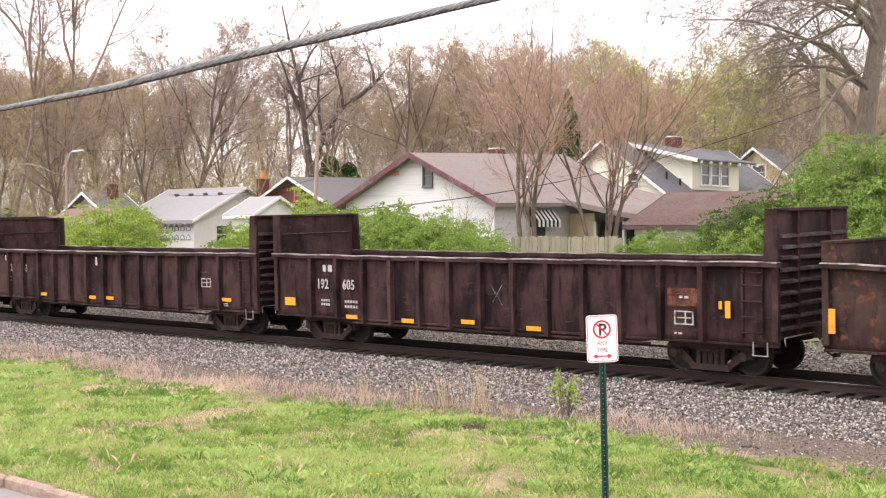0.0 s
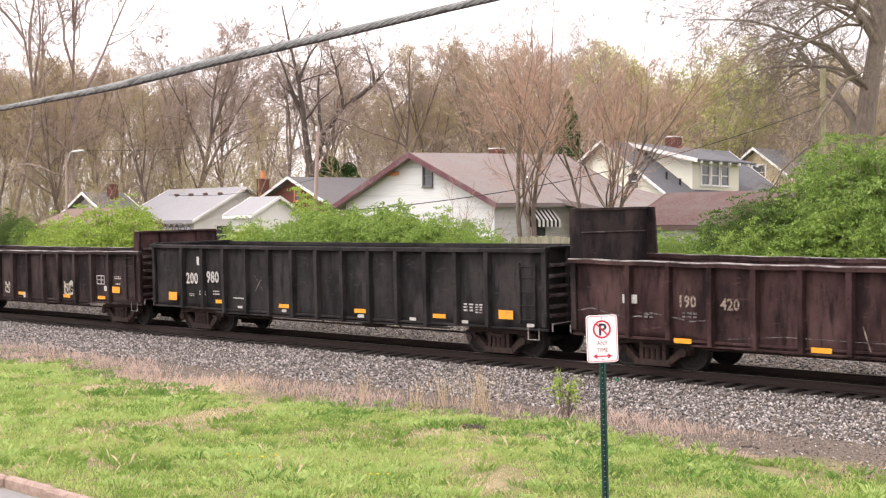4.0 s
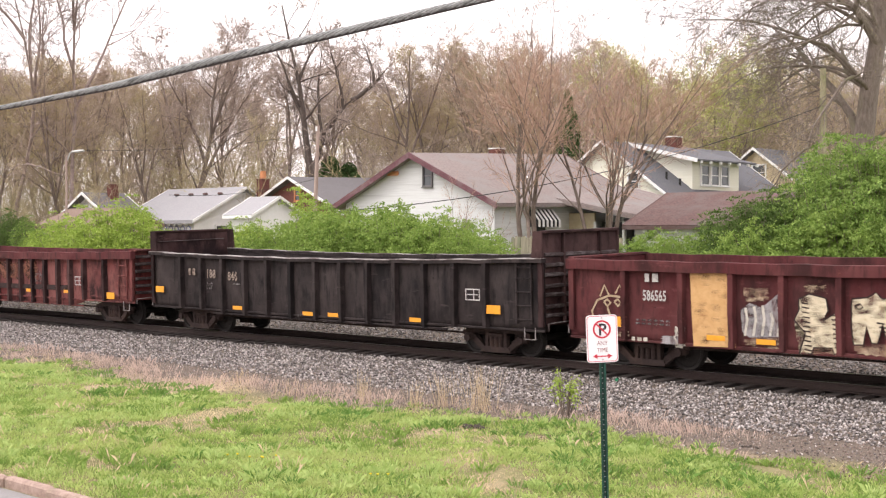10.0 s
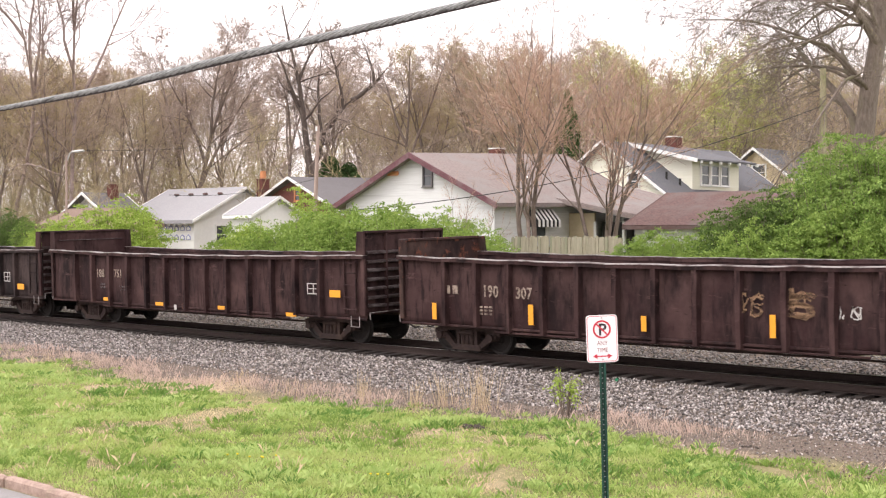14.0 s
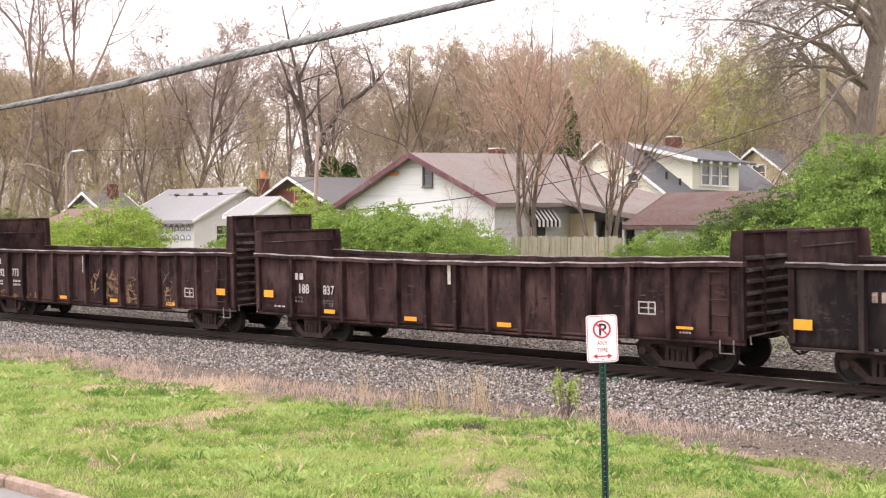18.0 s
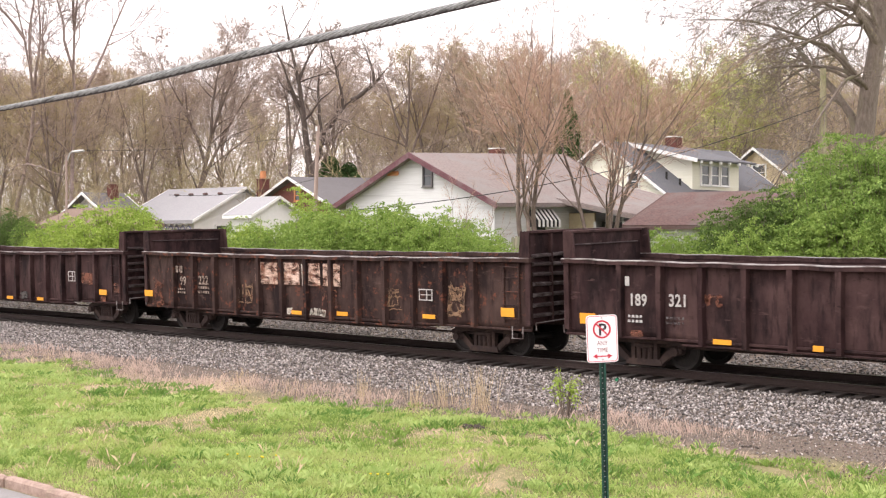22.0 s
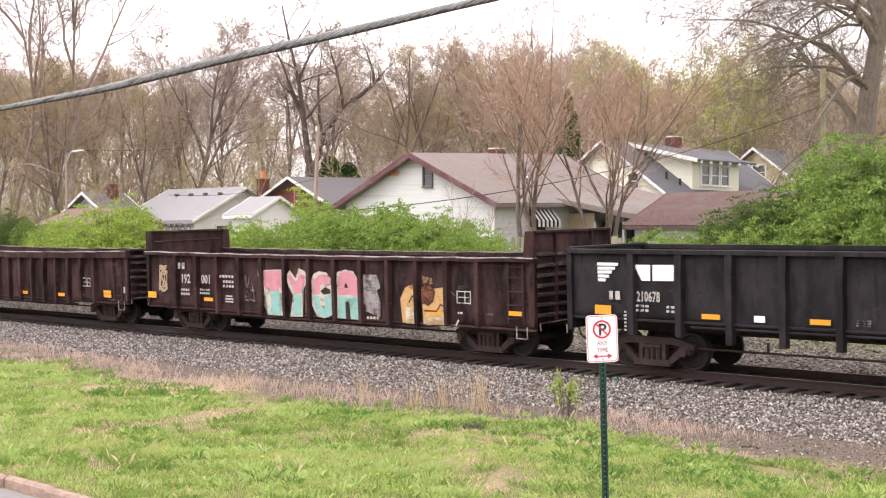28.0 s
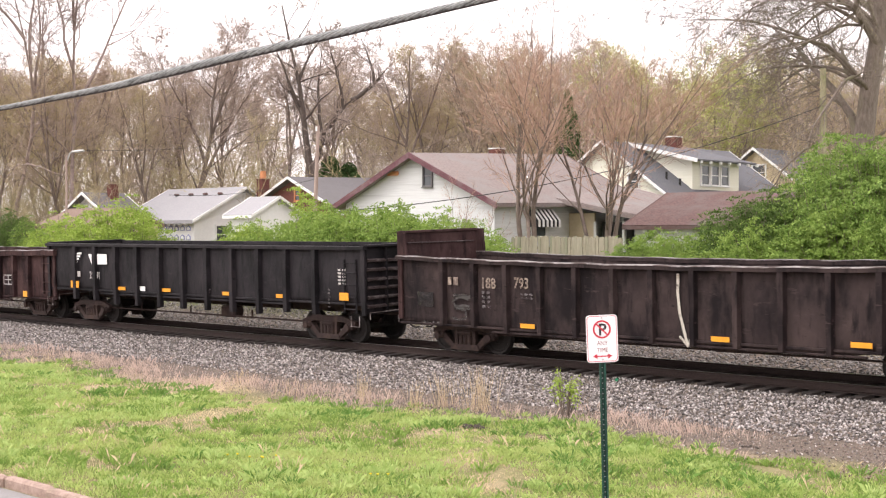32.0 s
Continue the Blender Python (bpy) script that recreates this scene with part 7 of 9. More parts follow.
# ---------------------------------------------------------------- trees and bushes
def tube_data(segs, sides=4):
    """Tapered limbs from (x0, y0, z0, x1, y1, z1, r0, r1) rows, as points and faces."""
    s = np.asarray(segs, float)
    p, q, r0, r1 = s[:, :3], s[:, 3:6], s[:, 6], s[:, 7]
    d = q - p
    d /= np.maximum(np.linalg.norm(d, axis=1, keepdims=True), 1e-6)
    ref = np.where(np.abs(d[:, 2:3]) < 0.9, np.array([[0, 0, 1.0]]), np.array([[1.0, 0, 0]]))
    u = np.cross(d, ref)
    u /= np.linalg.norm(u, axis=1, keepdims=True)
    w = np.cross(d, u)
    a = np.arange(sides) * 2 * np.pi / sides
    ring = np.cos(a)[None, :, None] * u[:, None] + np.sin(a)[None, :, None] * w[:, None]
    v = np.concatenate([p[:, None] + ring * r0[:, None, None], q[:, None] + ring * r1[:, None, None]], 1)
    i = np.arange(sides)
    j = (i + 1) % sides
    f = np.stack([i, j, j + sides, i + sides], -1)[None] + (2 * sides * np.arange(len(s)))[:, None, None]
    return v.reshape(-1, 3), f.reshape(-1, 4)


def tubes(name, segs, material, sides=4):
    v, f = tube_data(segs, sides)
    return fast_mesh(name, v, f, material, True)


def leaf_mesh(name, centres, size, material, seed, flat=0.0, long=1.6):
    r = np.random.default_rng(seed)
    n = len(centres)
    c = np.asarray(centres, float)
    a = r.normal(size=(n, 3))
    a[:, 2] *= 1 - flat
    a /= np.linalg.norm(a, axis=1, keepdims=True)
    b = np.cross(a, r.normal(size=(n, 3)))
    b /= np.linalg.norm(b, axis=1, keepdims=True)
    k = size * (0.6 + 0.8 * r.random((n, 1)))
    v = np.stack([c - a * k * long / 2, c - b * k / 2, c + a * k * long / 2, c + b * k / 2], 1)
    return fast_mesh(name, v.reshape(-1, 3), np.arange(4 * n).reshape(n, 4), material)


def unit(v):
    return v / np.maximum(np.linalg.norm(v, axis=1, keepdims=True), 1e-9)


def arbor(seed, limbs, levels, thin=0.011, wander=0.1, taper=0.75):
    """Bare wood grown outwards level by level.
    limbs: rows (on, at, dx, dy, dz, length, girth, rise) of the trunk and main limbs: each springs from an earlier one at that share of its length, or (on -1) from the ground, that far from the middle.
    levels: rows (count, ratio, angle, first, rise), what sprouts from every limb of the level before; the last two are fine twigs."""
    r = np.random.default_rng(seed)
    wood, twigs, tips = [], [], None
    d = length = girth = rise = p = None
    for level in range(len(levels) + 1):
        steps = (9, 5, 3, 1, 1, 1)[level]
        nodes = []
        if level == 0:
            runs = []
            for on, at, dx, dy, dz, long, wide, bend in limbs:
                way = np.array([dx, dy, dz], float)
                flat = way * (1, 1, 0)
                q = flat / max(np.linalg.norm(flat), 1e-6) * at if on < 0 else runs[on][min(int(at * steps), steps - 1)][1]
                way = way / np.linalg.norm(way)
                run = []
                for k in range(steps):
                    way = way + r.normal(size=3) * wander * 0.6 + (0, 0, bend)
                    way = way / np.linalg.norm(way)
                    e = q + way * long / steps
                    run.append((q, e, way, max(wide * (1 - taper * (k + 1) / steps), thin), max(wide * (1 - taper * k / steps), thin)))
                    q = e
                runs.append(run)
            for k in range(steps):
                A, B, D, R, R0 = (np.array([run[k][i] for run in runs]) for i in range(5))
                nodes.append((A, B, D, R))
                wood.append(np.concatenate([A, B, R0[:, None], R[:, None], np.zeros((len(A), 1))], 1))
            p, length, q = nodes[0][0], np.array([row[5] for row in limbs], float), B
        else:
            q = p
            for k in range(steps):
                d = unit(d + r.normal(size=d.shape) * wander + np.concatenate([np.zeros((len(d), 2)), rise], 1))
                e = q + d * (length / steps)[:, None]
                r0, r1 = (np.maximum(girth * (1 - taper * (k + j) / steps), thin) for j in (0, 1))
                nodes.append((q, e, d, r1))
                if level >= len(levels) - 1:
                    twigs.append((q, e, r0))
                else:
                    wood.append(np.concatenate([q, e, r0[:, None], r1[:, None], np.full((len(q), 1), level)], 1))
                q = e
        tips = q
        if level == len(levels):
            break
        count, ratio, angle, first, climb = levels[level]
        n = len(p)
        t = first + (1 - first) * (np.arange(count)[None] + r.random((n, count))) / count
        t = t.ravel()
        who = np.repeat(np.arange(n), count)
        k = np.minimum((t * steps).astype(int), steps - 1)
        A, B, D, R = (np.stack([nd[i] for nd in nodes], 0) for i in range(4))
        f = (t * steps - k)[:, None]
        p = A[k, who] * (1 - f) + B[k, who] * f
        way = D[k, who]
        side = unit(np.cross(way, r.normal(size=way.shape)))
        turn = (angle * (0.65 + 0.7 * r.random(len(t))))[:, None]
        d = unit(way * np.cos(turn) + side * np.sin(turn))
        length = length[who] * ratio * (0.55 + 0.7 * r.random(len(t))) * (1.25 - 0.6 * t)
        girth = np.maximum(R[k, who] * (0.42 + 0.25 * r.random(len(t))), thin)
        rise = np.full((len(t), 1), climb)
    return np.concatenate(wood), twigs, tips


def sliver_data(twigs, thin, seed):
    """The finest twigs: narrow tapering slivers."""
    r = np.random.default_rng(seed)
    p, e = np.concatenate([t[0] for t in twigs]), np.concatenate([t[1] for t in twigs])
    w = np.concatenate([np.maximum(t[2], thin) for t in twigs])[:, None]
    n = unit(np.cross(e - p, r.normal(size=p.shape)))
    v = np.stack([p - n * w, p + n * w, e + n * thin * 0.5, e - n * thin * 0.5], 1)
    return v.reshape(-1, 3), np.arange(4 * len(p)).reshape(-1, 4)


def tree_meshes(seed, bark, limbs, levels, buds=None, bud_size=0.06, share=0.3, scatter=0.12, twig=None, thin=0.0135, wander=0.13, taper=0.85):
    """Trunk with its main limbs, the crown of twigs, and the opening buds. share: how many buds to each twig end."""
    wood, twigs, tips = arbor(seed, limbs, levels, thin, wander, taper)
    trunk = tubes("trunk", wood[wood[:, 8] < 2][:, :8], bark, 6)
    v, q = tube_data(wood[wood[:, 8] >= 2][:, :8], 3)
    v2, q2 = sliver_data(twigs, thin * 0.62, seed)
    crown = fast_mesh("crown", np.concatenate([v, v2]), np.concatenate([q, q2 + len(v)]), twig or bark, True)
    leaves = None
    if buds:
        r = np.random.default_rng(seed)
        c = tips[r.integers(0, len(tips), int(len(tips) * share))]
        leaves = leaf_mesh("buds", c + r.normal(size=c.shape) * scatter, bud_size, buds, seed)
    return trunk, crown, leaves


def leaders(seed, height, girth, forks=2, fork_at=0.3, splay=0.25, lean=0.0, rise=0.03):
    """A trunk that parts into a few leading limbs."""
    r = random.Random(seed)
    rows = [(-1, 0, lean, r.gauss(0, 0.04), 1, height * 0.92, girth, 0.01)]
    for k in range(forks):
        at = fork_at + 0.1 * k + r.uniform(-0.04, 0.04)
        az = 2.4 * k + r.uniform(0, 1.2)
        s = splay * r.uniform(0.8, 1.4)
        rows.append((0, at, s * math.cos(az), s * math.sin(az), 1, height * (1 - at) * r.uniform(0.8, 0.97), girth * 0.62, rise))
    return rows


def many_stems(seed, height, girth, stems, splay, rise=0.02):
    """Several stems from one foot, leaning apart and then rising."""
    r = random.Random(seed)
    rows = []
    for k in range(stems):
        az = 6.283 * k / stems + r.uniform(-0.35, 0.35)
        s = splay * r.uniform(0.7, 1.3)
        rows.append((-1, girth * 1.1, s * math.cos(az), s * math.sin(az), 1, height * r.uniform(0.8, 1.0), girth * r.uniform(0.75, 1.1), rise))
    return rows


def plant(name, meshes, x, y, label, category, group="", scale=1.0, turn=0.0, sink=0.15):
    ob = thing(name, label, category, group, at=(x, y, float(gz(np.float64(x), np.float64(y))) - sink), turn=turn)
    ob.scale = (scale, scale, scale)
    for nm, me in zip(("trunk", "crown", "foliage"), meshes):
        if me:
            part(nm, me, ob)
    return ob


FINE = [(12, 0.34, 0.8, 0.3, 0.05), (7, 0.52, 0.7, 0.2, 0.03), (6, 0.55, 0.65, 0.15, 0.0), (6, 0.6, 0.65, 0.1, 0.0)]
OPEN = [(10, 0.36, 0.85, 0.34, 0.04), (6, 0.5, 0.8, 0.25, 0.02), (5, 0.55, 0.7, 0.2, 0.0), (6, 0.6, 0.65, 0.1, 0.0)]
WOODS = [
    tree_meshes(1, M_BARK, leaders(1, 18, 0.17, 2), FINE, M_BUD_OLIVE, 0.06, 0.35, 0.2, M_TWIG),
    tree_meshes(2, M_BARK, leaders(2, 19, 0.16, 1, 0.45), OPEN, None, twig=M_TWIG_GREY),
    tree_meshes(3, M_BARK, leaders(3, 17, 0.16, 3, 0.25), FINE, M_BUD_OLIVE, 0.065, 0.7, 0.25, M_TWIG),
    tree_meshes(4, M_BARK, leaders(4, 18, 0.2, 2, 0.35, 0.4), OPEN, None, twig=M_TWIG_GREY),
    tree_meshes(5, M_BARK, leaders(5, 17, 0.15, 3, 0.2), FINE, M_BUD_GREEN, 0.1, 1.5, 0.35, M_TWIG),
    tree_meshes(6, M_BARK, leaders(6, 17, 0.15, 2, 0.3), FINE, M_BUD_RED, 0.05, 0.4, 0.15, M_TWIG),
    tree_meshes(7, M_BARK, leaders(7, 18, 0.18, 3, 0.28, 0.35), FINE, None, twig=M_TWIG),
]
WOOD_LABEL = ["tall slender woodland tree with olive buds", "tall bare woodland tree with grey-brown twigs", "woodland tree with hazy olive spring buds", "bare grey woodland tree",
              "woodland tree with yellow-green young leaves", "woodland tree with reddish spring buds", "bare woodland tree with a broad brown crown of twigs"]


def world_spot(right, ahead):
    """A place on the ground by its distance to the right of and along the line of sight."""
    return 0.7281 * right - 0.6855 * ahead, 0.6855 * right + 0.7281 * ahead


def clearing(right, ahead):
    """The gap in the woods behind the gnarled tree, where the sky shines through."""
    return -0.122 < right / ahead < -0.1 and ahead < 135


rng = random.Random(21)
for row, (ahead, gap) in enumerate(((90, 4.4), (100, 4.2), (112, 4.2), (126, 4.4), (142, 5.0))):
    reach = ahead * 0.42
    n = int(2 * reach / gap)
    for k in range(n):
        right = -reach + gap * k + rng.uniform(-1.3, 1.3)
        far = ahead + rng.uniform(-4, 4)
        u = right / reach
        pool = [2, 0, 2, 6] if u < -0.55 else [1, 3, 6, 0, 6] if u < -0.3 else [3, 1, 6] if u < -0.16 else [2, 0, 2, 6, 3] if u < 0.1 else [5, 0, 1, 2, 6] if u < 0.3 else [4, 4, 4, 2] if u < 0.54 else [0, 3, 2, 6]
        kind = rng.choice(pool)
        s = rng.uniform(0.8, 0.98) * (0.97 if u < 0 else 1.04 if u < 0.36 else 0.92) * (0.93 + 0.14 * row / 4)
        turn = rng.uniform(0, 360)
        if clearing(right, far) or (row < 3 and -0.2 < right / far < -0.1 and rng.random() < 0.1):
            continue
        x, y = world_spot(right, far)
        plant("woodland_tree", WOODS[kind], x, y, WOOD_LABEL[kind], "tree", "woods behind the houses", s, turn)


def brush(name, label, reach, ahead0, ahead1, count, low, high, seed, material, open_gap=True):
    """Undergrowth of the far wood: small trees and thicket that fork from the ground up."""
    r = random.Random(seed)
    models = []
    for k in range(5):
        wood, twigs, _ = arbor(seed * 10 + k, many_stems(seed + k, 1.0, 0.011, 3, 0.3), [(9, 0.4, 0.65, 0.1, 0.06), (6, 0.5, 0.6, 0.1, 0.03), (4, 0.5, 0.6, 0.1, 0.0)], 0.0018, 0.12)
        twigs = twigs + [(w[None, :3], w[None, 3:6], w[6:7]) for w in wood[wood[:, 8] < 2]]
        models.append(sliver_data(twigs, 0.0012, seed + k)[0])
    rows = []
    for _ in range(count):
        ahead = r.uniform(ahead0, ahead1)
        right = r.uniform(-reach, reach) * ahead
        h, a, pick = r.uniform(low, high), r.uniform(0, 6.283), r.randrange(5)
        if clearing(right, ahead):
            h *= 0.3
        x, y = world_spot(right, ahead)
        m = models[pick]
        c, q = math.cos(a), math.sin(a)
        rows.append(np.stack([(m[:, 0] * c - m[:, 1] * q) * h + x, (m[:, 0] * q + m[:, 1] * c) * h + y, m[:, 2] * h + float(gz(np.float64(x), np.float64(y)))], -1))
    v = np.concatenate(rows)
    return tagged(new(name, fast_mesh(name, v, np.arange(len(v)).reshape(-1, 4), material)), label, "undergrowth", kind="stuff")


brush("woodland_undergrowth", "brown twiggy undergrowth of the leafless wood", 0.42, 79, 122, 330, 2.5, 9.0, 6, M_BRUSH)
brush("distant_woods", "distant grey-brown leafless woods", 0.5, 150, 230, 120, 13.0, 18.0, 7, M_BRUSH)


def bush_meshes(seed, wide, high, material, count=46, leaf=0.05, per=100, droop=0.25, slim=1.6, fuzz=1.0):
    """Arching sprays of small leaves from many thin stems."""
    r = random.Random(seed)
    segs, spots = [], []
    for _ in range(count):
        az = r.uniform(0, 6.283)
        reach = wide / 2 * math.sqrt(r.random())
        top = high * (0.55 + 0.45 * r.random()) * (1 - 0.45 * (reach / (wide / 2)) ** 2)
        root = Vector((reach * 0.35 * math.cos(az), reach * 0.35 * math.sin(az), 0))
        tip = Vector((reach * math.cos(az), reach * math.sin(az), top))
        mid = root.lerp(tip, 0.5) + Vector((0, 0, top * droop))
        pts = [((1 - t) ** 2) * root + 2 * t * (1 - t) * mid + t * t * tip for t in [k / 6 for k in range(7)]]
        for k in range(6):
            segs.append((*pts[k], *pts[k + 1], 0.018 * (1 - k / 8), 0.018 * (1 - (k + 1) / 8)))
        sprays = 10
        for j in range(sprays):
            t = r.uniform(0.3, 1.02)
            p = ((1 - t) ** 2) * root + 2 * t * (1 - t) * mid + t * t * tip
            az2 = az + r.gauss(0, 1.1)
            d = Vector((math.cos(az2), math.sin(az2), r.uniform(-0.25, 0.3)))
            length = wide * r.uniform(0.1, 0.24)
            for _ in range(per // sprays):
                u = r.random()
                spots.append(p + d * length * u + Vector((r.gauss(0, 0.07 * fuzz), r.gauss(0, 0.07 * fuzz), r.gauss(0, 0.045 * fuzz) - (0.12 + 0.3 * (1 - fuzz)) * length * u * u)) * (wide / 3.0) ** 0.5)
    spots = [p if p.z > 0.05 else Vector((p.x, p.y, 0.05)) for p in spots]
    return tubes("trunk", segs, M_BARK_TAN, 3), leaf_mesh("crown", np.array(spots), leaf, material, seed, long=slim)


BUSH = {
    "bright": [bush_meshes(31, 3.6, 3.0, M_LEAF, 110, 0.042, 330, 0.15, 2.2, 0.75), bush_meshes(32, 3.0, 3.0, M_LEAF, 100, 0.042, 330, 0.15, 2.2, 0.75)],
    "lime": [bush_meshes(33, 3.2, 3.0, M_LEAF_LIME, 80, 0.038, 270, 0.2, 2.2, 0.8), bush_meshes(36, 1.9, 3.0, M_LEAF_LIME, 46, 0.038, 240, 0.2, 2.2, 0.8)],
    "deep": [bush_meshes(34, 4.4, 5.0, M_LEAF_DEEP, 150, 0.042, 420, 0.1, 2.3, 0.7), bush_meshes(35, 3.6, 5.0, M_LEAF_DEEP, 130, 0.042, 400, 0.1, 2.3, 0.7)],
    "dark": [bush_meshes(37, 4.2, 5.0, M_LEAF_DARK, 120, 0.042, 360, 0.1, 2.3, 0.7)],
}
BUSH_HIGH = {"bright": 3.0, "lime": 3.0, "deep": 5.0, "dark": 5.0}
BUSH_LABEL = {"bright": "bright green spring bush behind the track", "lime": "lime green young bush behind the track", "deep": "large mid-green leafy shrub behind the track", "dark": "dark green dense shrub beside the garage"}


def bush(kind, x, y, top, turn=0, pick=0):
    """A bush that reaches up to the height top."""
    g = float(gz(np.float64(x), np.float64(y)))
    return plant("bush", BUSH[kind][pick % len(BUSH[kind])], x, y, BUSH_LABEL[kind], "bush", "bushes along the track", (top - g) / BUSH_HIGH[kind], turn)


# ---------------------------------------------------------------- houses
def slab(pts, thick):
    """A roof plane: four corners drawn out downwards."""
    v = [Vector(p) for p in pts]
    n = (v[1] - v[0]).cross(v[2] - v[0]).normalized()
    if n.z < 0:
        n = -n
    s = Shape()
    w = v + [p - n * thick for p in v]
    k = len(v)
    up = (v[1] - v[0]).cross(v[2] - v[0]).z > 0
    top = list(range(k)) if up else list(range(k - 1, -1, -1))
    s.add(w, [top, [i + k for i in reversed(top)]] + [(top[i], top[i] + k, top[(i + 1) % k] + k, top[(i + 1) % k]) for i in range(k)])
    return s


def window_part(house, face, a, z, w, h, panes=(2, 1), frame_material=None, depth=0.05, name="window"):
    """A framed sash window. face: ('y', y) looks towards the track, ('x', x) towards the right end of the train."""
    fm = frame_material or M_TRIM
    kind, at = face
    s = Shape()
    t = 0.09
    for dz in (-h / 2 - t / 2, h / 2 + t / 2):
        s.box(0, 0, dz, w + 2 * t, depth * 2, t)
    for dx in (-w / 2 - t / 2, w / 2 + t / 2):
        s.box(dx, 0, 0, t, depth * 2, h)
    for k in range(1, panes[0]):
        s.box(0, 0, -h / 2 + h * k / panes[0], w, depth * 1.4, 0.045)
    for k in range(1, panes[1]):
        s.box(-w / 2 + w * k / panes[1], 0, 0, 0.07, depth * 1.4, h)
    win = part(name, s.mesh("window", fm), house, at=(a, at, z) if kind == "y" else (at, a, z))
    part("pane", Shape().box(0, depth * 0.3, 0, w, 0.02, h).mesh("pane", M_GLASS), win)
    part("sill", Shape().box(0, -depth * 1.1, -h / 2 - t, w + 0.24, depth * 1.6, 0.05, 0.01).mesh("sill", fm), win)
    if kind == "x":
        win.rotation_euler = (0, 0, radians(90))
    return win


def boards(poly, plane, parent, material, gap=0.13):
    """Overlapping clapboards, one by one, on an upright wall whose outline is given as (u, z); plane: 'y' or 'x' and its place."""
    kind, at = plane
    zs = [p[1] for p in poly]
    z, n = min(zs), len(poly)

    def span(h):
        cut = []
        for i in range(n):
            (a, b), (c, d) = poly[i], poly[(i + 1) % n]
            if (b - h) * (d - h) <= 0 and abs(b - d) > 1e-6:
                cut.append(a + (c - a) * (h - b) / (d - b))
        return (min(cut), max(cut)) if len(cut) >= 2 else None

    while z < max(zs) - 0.02:
        top = min(z + gap, max(zs) - 0.005)
        lo, hi = span(z + 0.003), span(top)
        if lo and hi:
            q = [(lo[0], z, 0.011), (lo[1], z, 0.011), (hi[1], top, 0.004), (hi[0], top, 0.004)]
            vs = [(u, at - o, zz) if kind == "y" else (at + o, u, zz) for u, zz, o in q]
            vs += [(u, at + 0.02, zz) if kind == "y" else (at - 0.02, u, zz) for u, zz, o in q]
            fs = [(0, 1, 2, 3), (7, 6, 5, 4), (0, 4, 5, 1), (1, 5, 6, 2), (2, 6, 7, 3), (3, 7, 4, 0)]
            part("clapboard", mesh_of("clapboard", vs, fs, material), parent)
        z += gap


def gable_house(label, cx, half, y0, length, base, eave, ridge, wall, roof, trim, over=0.45, rake=0.5, climb=0.0, climb_eave=0.0, siding=True, board=0.2, eaves=None, barge=0.16):
    """A house whose ridge runs away from the track with a gable towards it. Local x across, y away."""
    h = thing("house", label, "house")
    e1, r1 = eave + climb_eave, ridge + climb
    y1 = y0 + length
    slope = (ridge - eave) / half

    v = [(cx - half, y0, base), (cx + half, y0, base), (cx + half, y0, eave), (cx, y0, ridge), (cx - half, y0, eave),
         (cx - half, y1, base), (cx + half, y1, base), (cx + half, y1, e1), (cx, y1, r1), (cx - half, y1, e1)]
    f = [(0, 1, 2, 3, 4), (9, 8, 7, 6, 5), (1, 6, 7, 2), (0, 4, 9, 5), (5, 6, 1, 0), (2, 7, 8, 3), (3, 8, 9, 4)]
    w = part("wall", mesh_of("wall", v, f, wall), h)
    if siding:
        boards([(cx - half, base), (cx + half, base), (cx + half, eave), (cx, ridge), (cx - half, eave)], ("y", y0 - 0.004), w, wall, board)
        boards([(y0, base), (y1, base), (y1, min(eave, e1)), (y0, min(eave, e1))], ("x", cx + half + 0.004), w, wall, board)
    ya, yb = y0 - rake, y1 + rake
    for o in (-1, 1):
        xe = cx + o * (half + over)
        ze, ze1 = eave - slope * over, e1 - slope * over
        pts = [(cx, ya, ridge + 0.1), (xe, ya, ze + 0.1), (xe, yb, ze1 + 0.1), (cx, yb, r1 + 0.1)]
        r = part("roof", slab(pts, 0.14).mesh("roof", roof), h)
        # bargeboards and fascia
        for yy in (ya, yb):
            zr, zz = (ridge, ze) if yy == ya else (r1, ze1)
            poly = [(cx, zr + 0.12), (xe, zz + 0.12), (xe, zz + 0.12 - barge), (cx, zr + 0.12 - barge)]
            if o > 0:
                poly = poly[::-1]
            part("bargeboard", Shape().prism(poly, yy - 0.03, yy + 0.03).mesh("bargeboard", trim), h)
        part("fascia", slab([(xe, ya, ze + 0.07), (xe + o * 0.04, ya, ze + 0.07), (xe + o * 0.04, yb, ze1 + 0.07), (xe, yb, ze1 + 0.07)], 0.16).mesh("fascia", eaves or trim), h)
    return h


def brackets(house, pts, material):
    for x, y, z in pts:
        part("eave_bracket", cached(("bracket", material.name), lambda: Shape().box(0, 0, 0, 0.12, 0.16, 0.14, 0.01).mesh("eave_bracket", material)), house, at=(x, y, z))


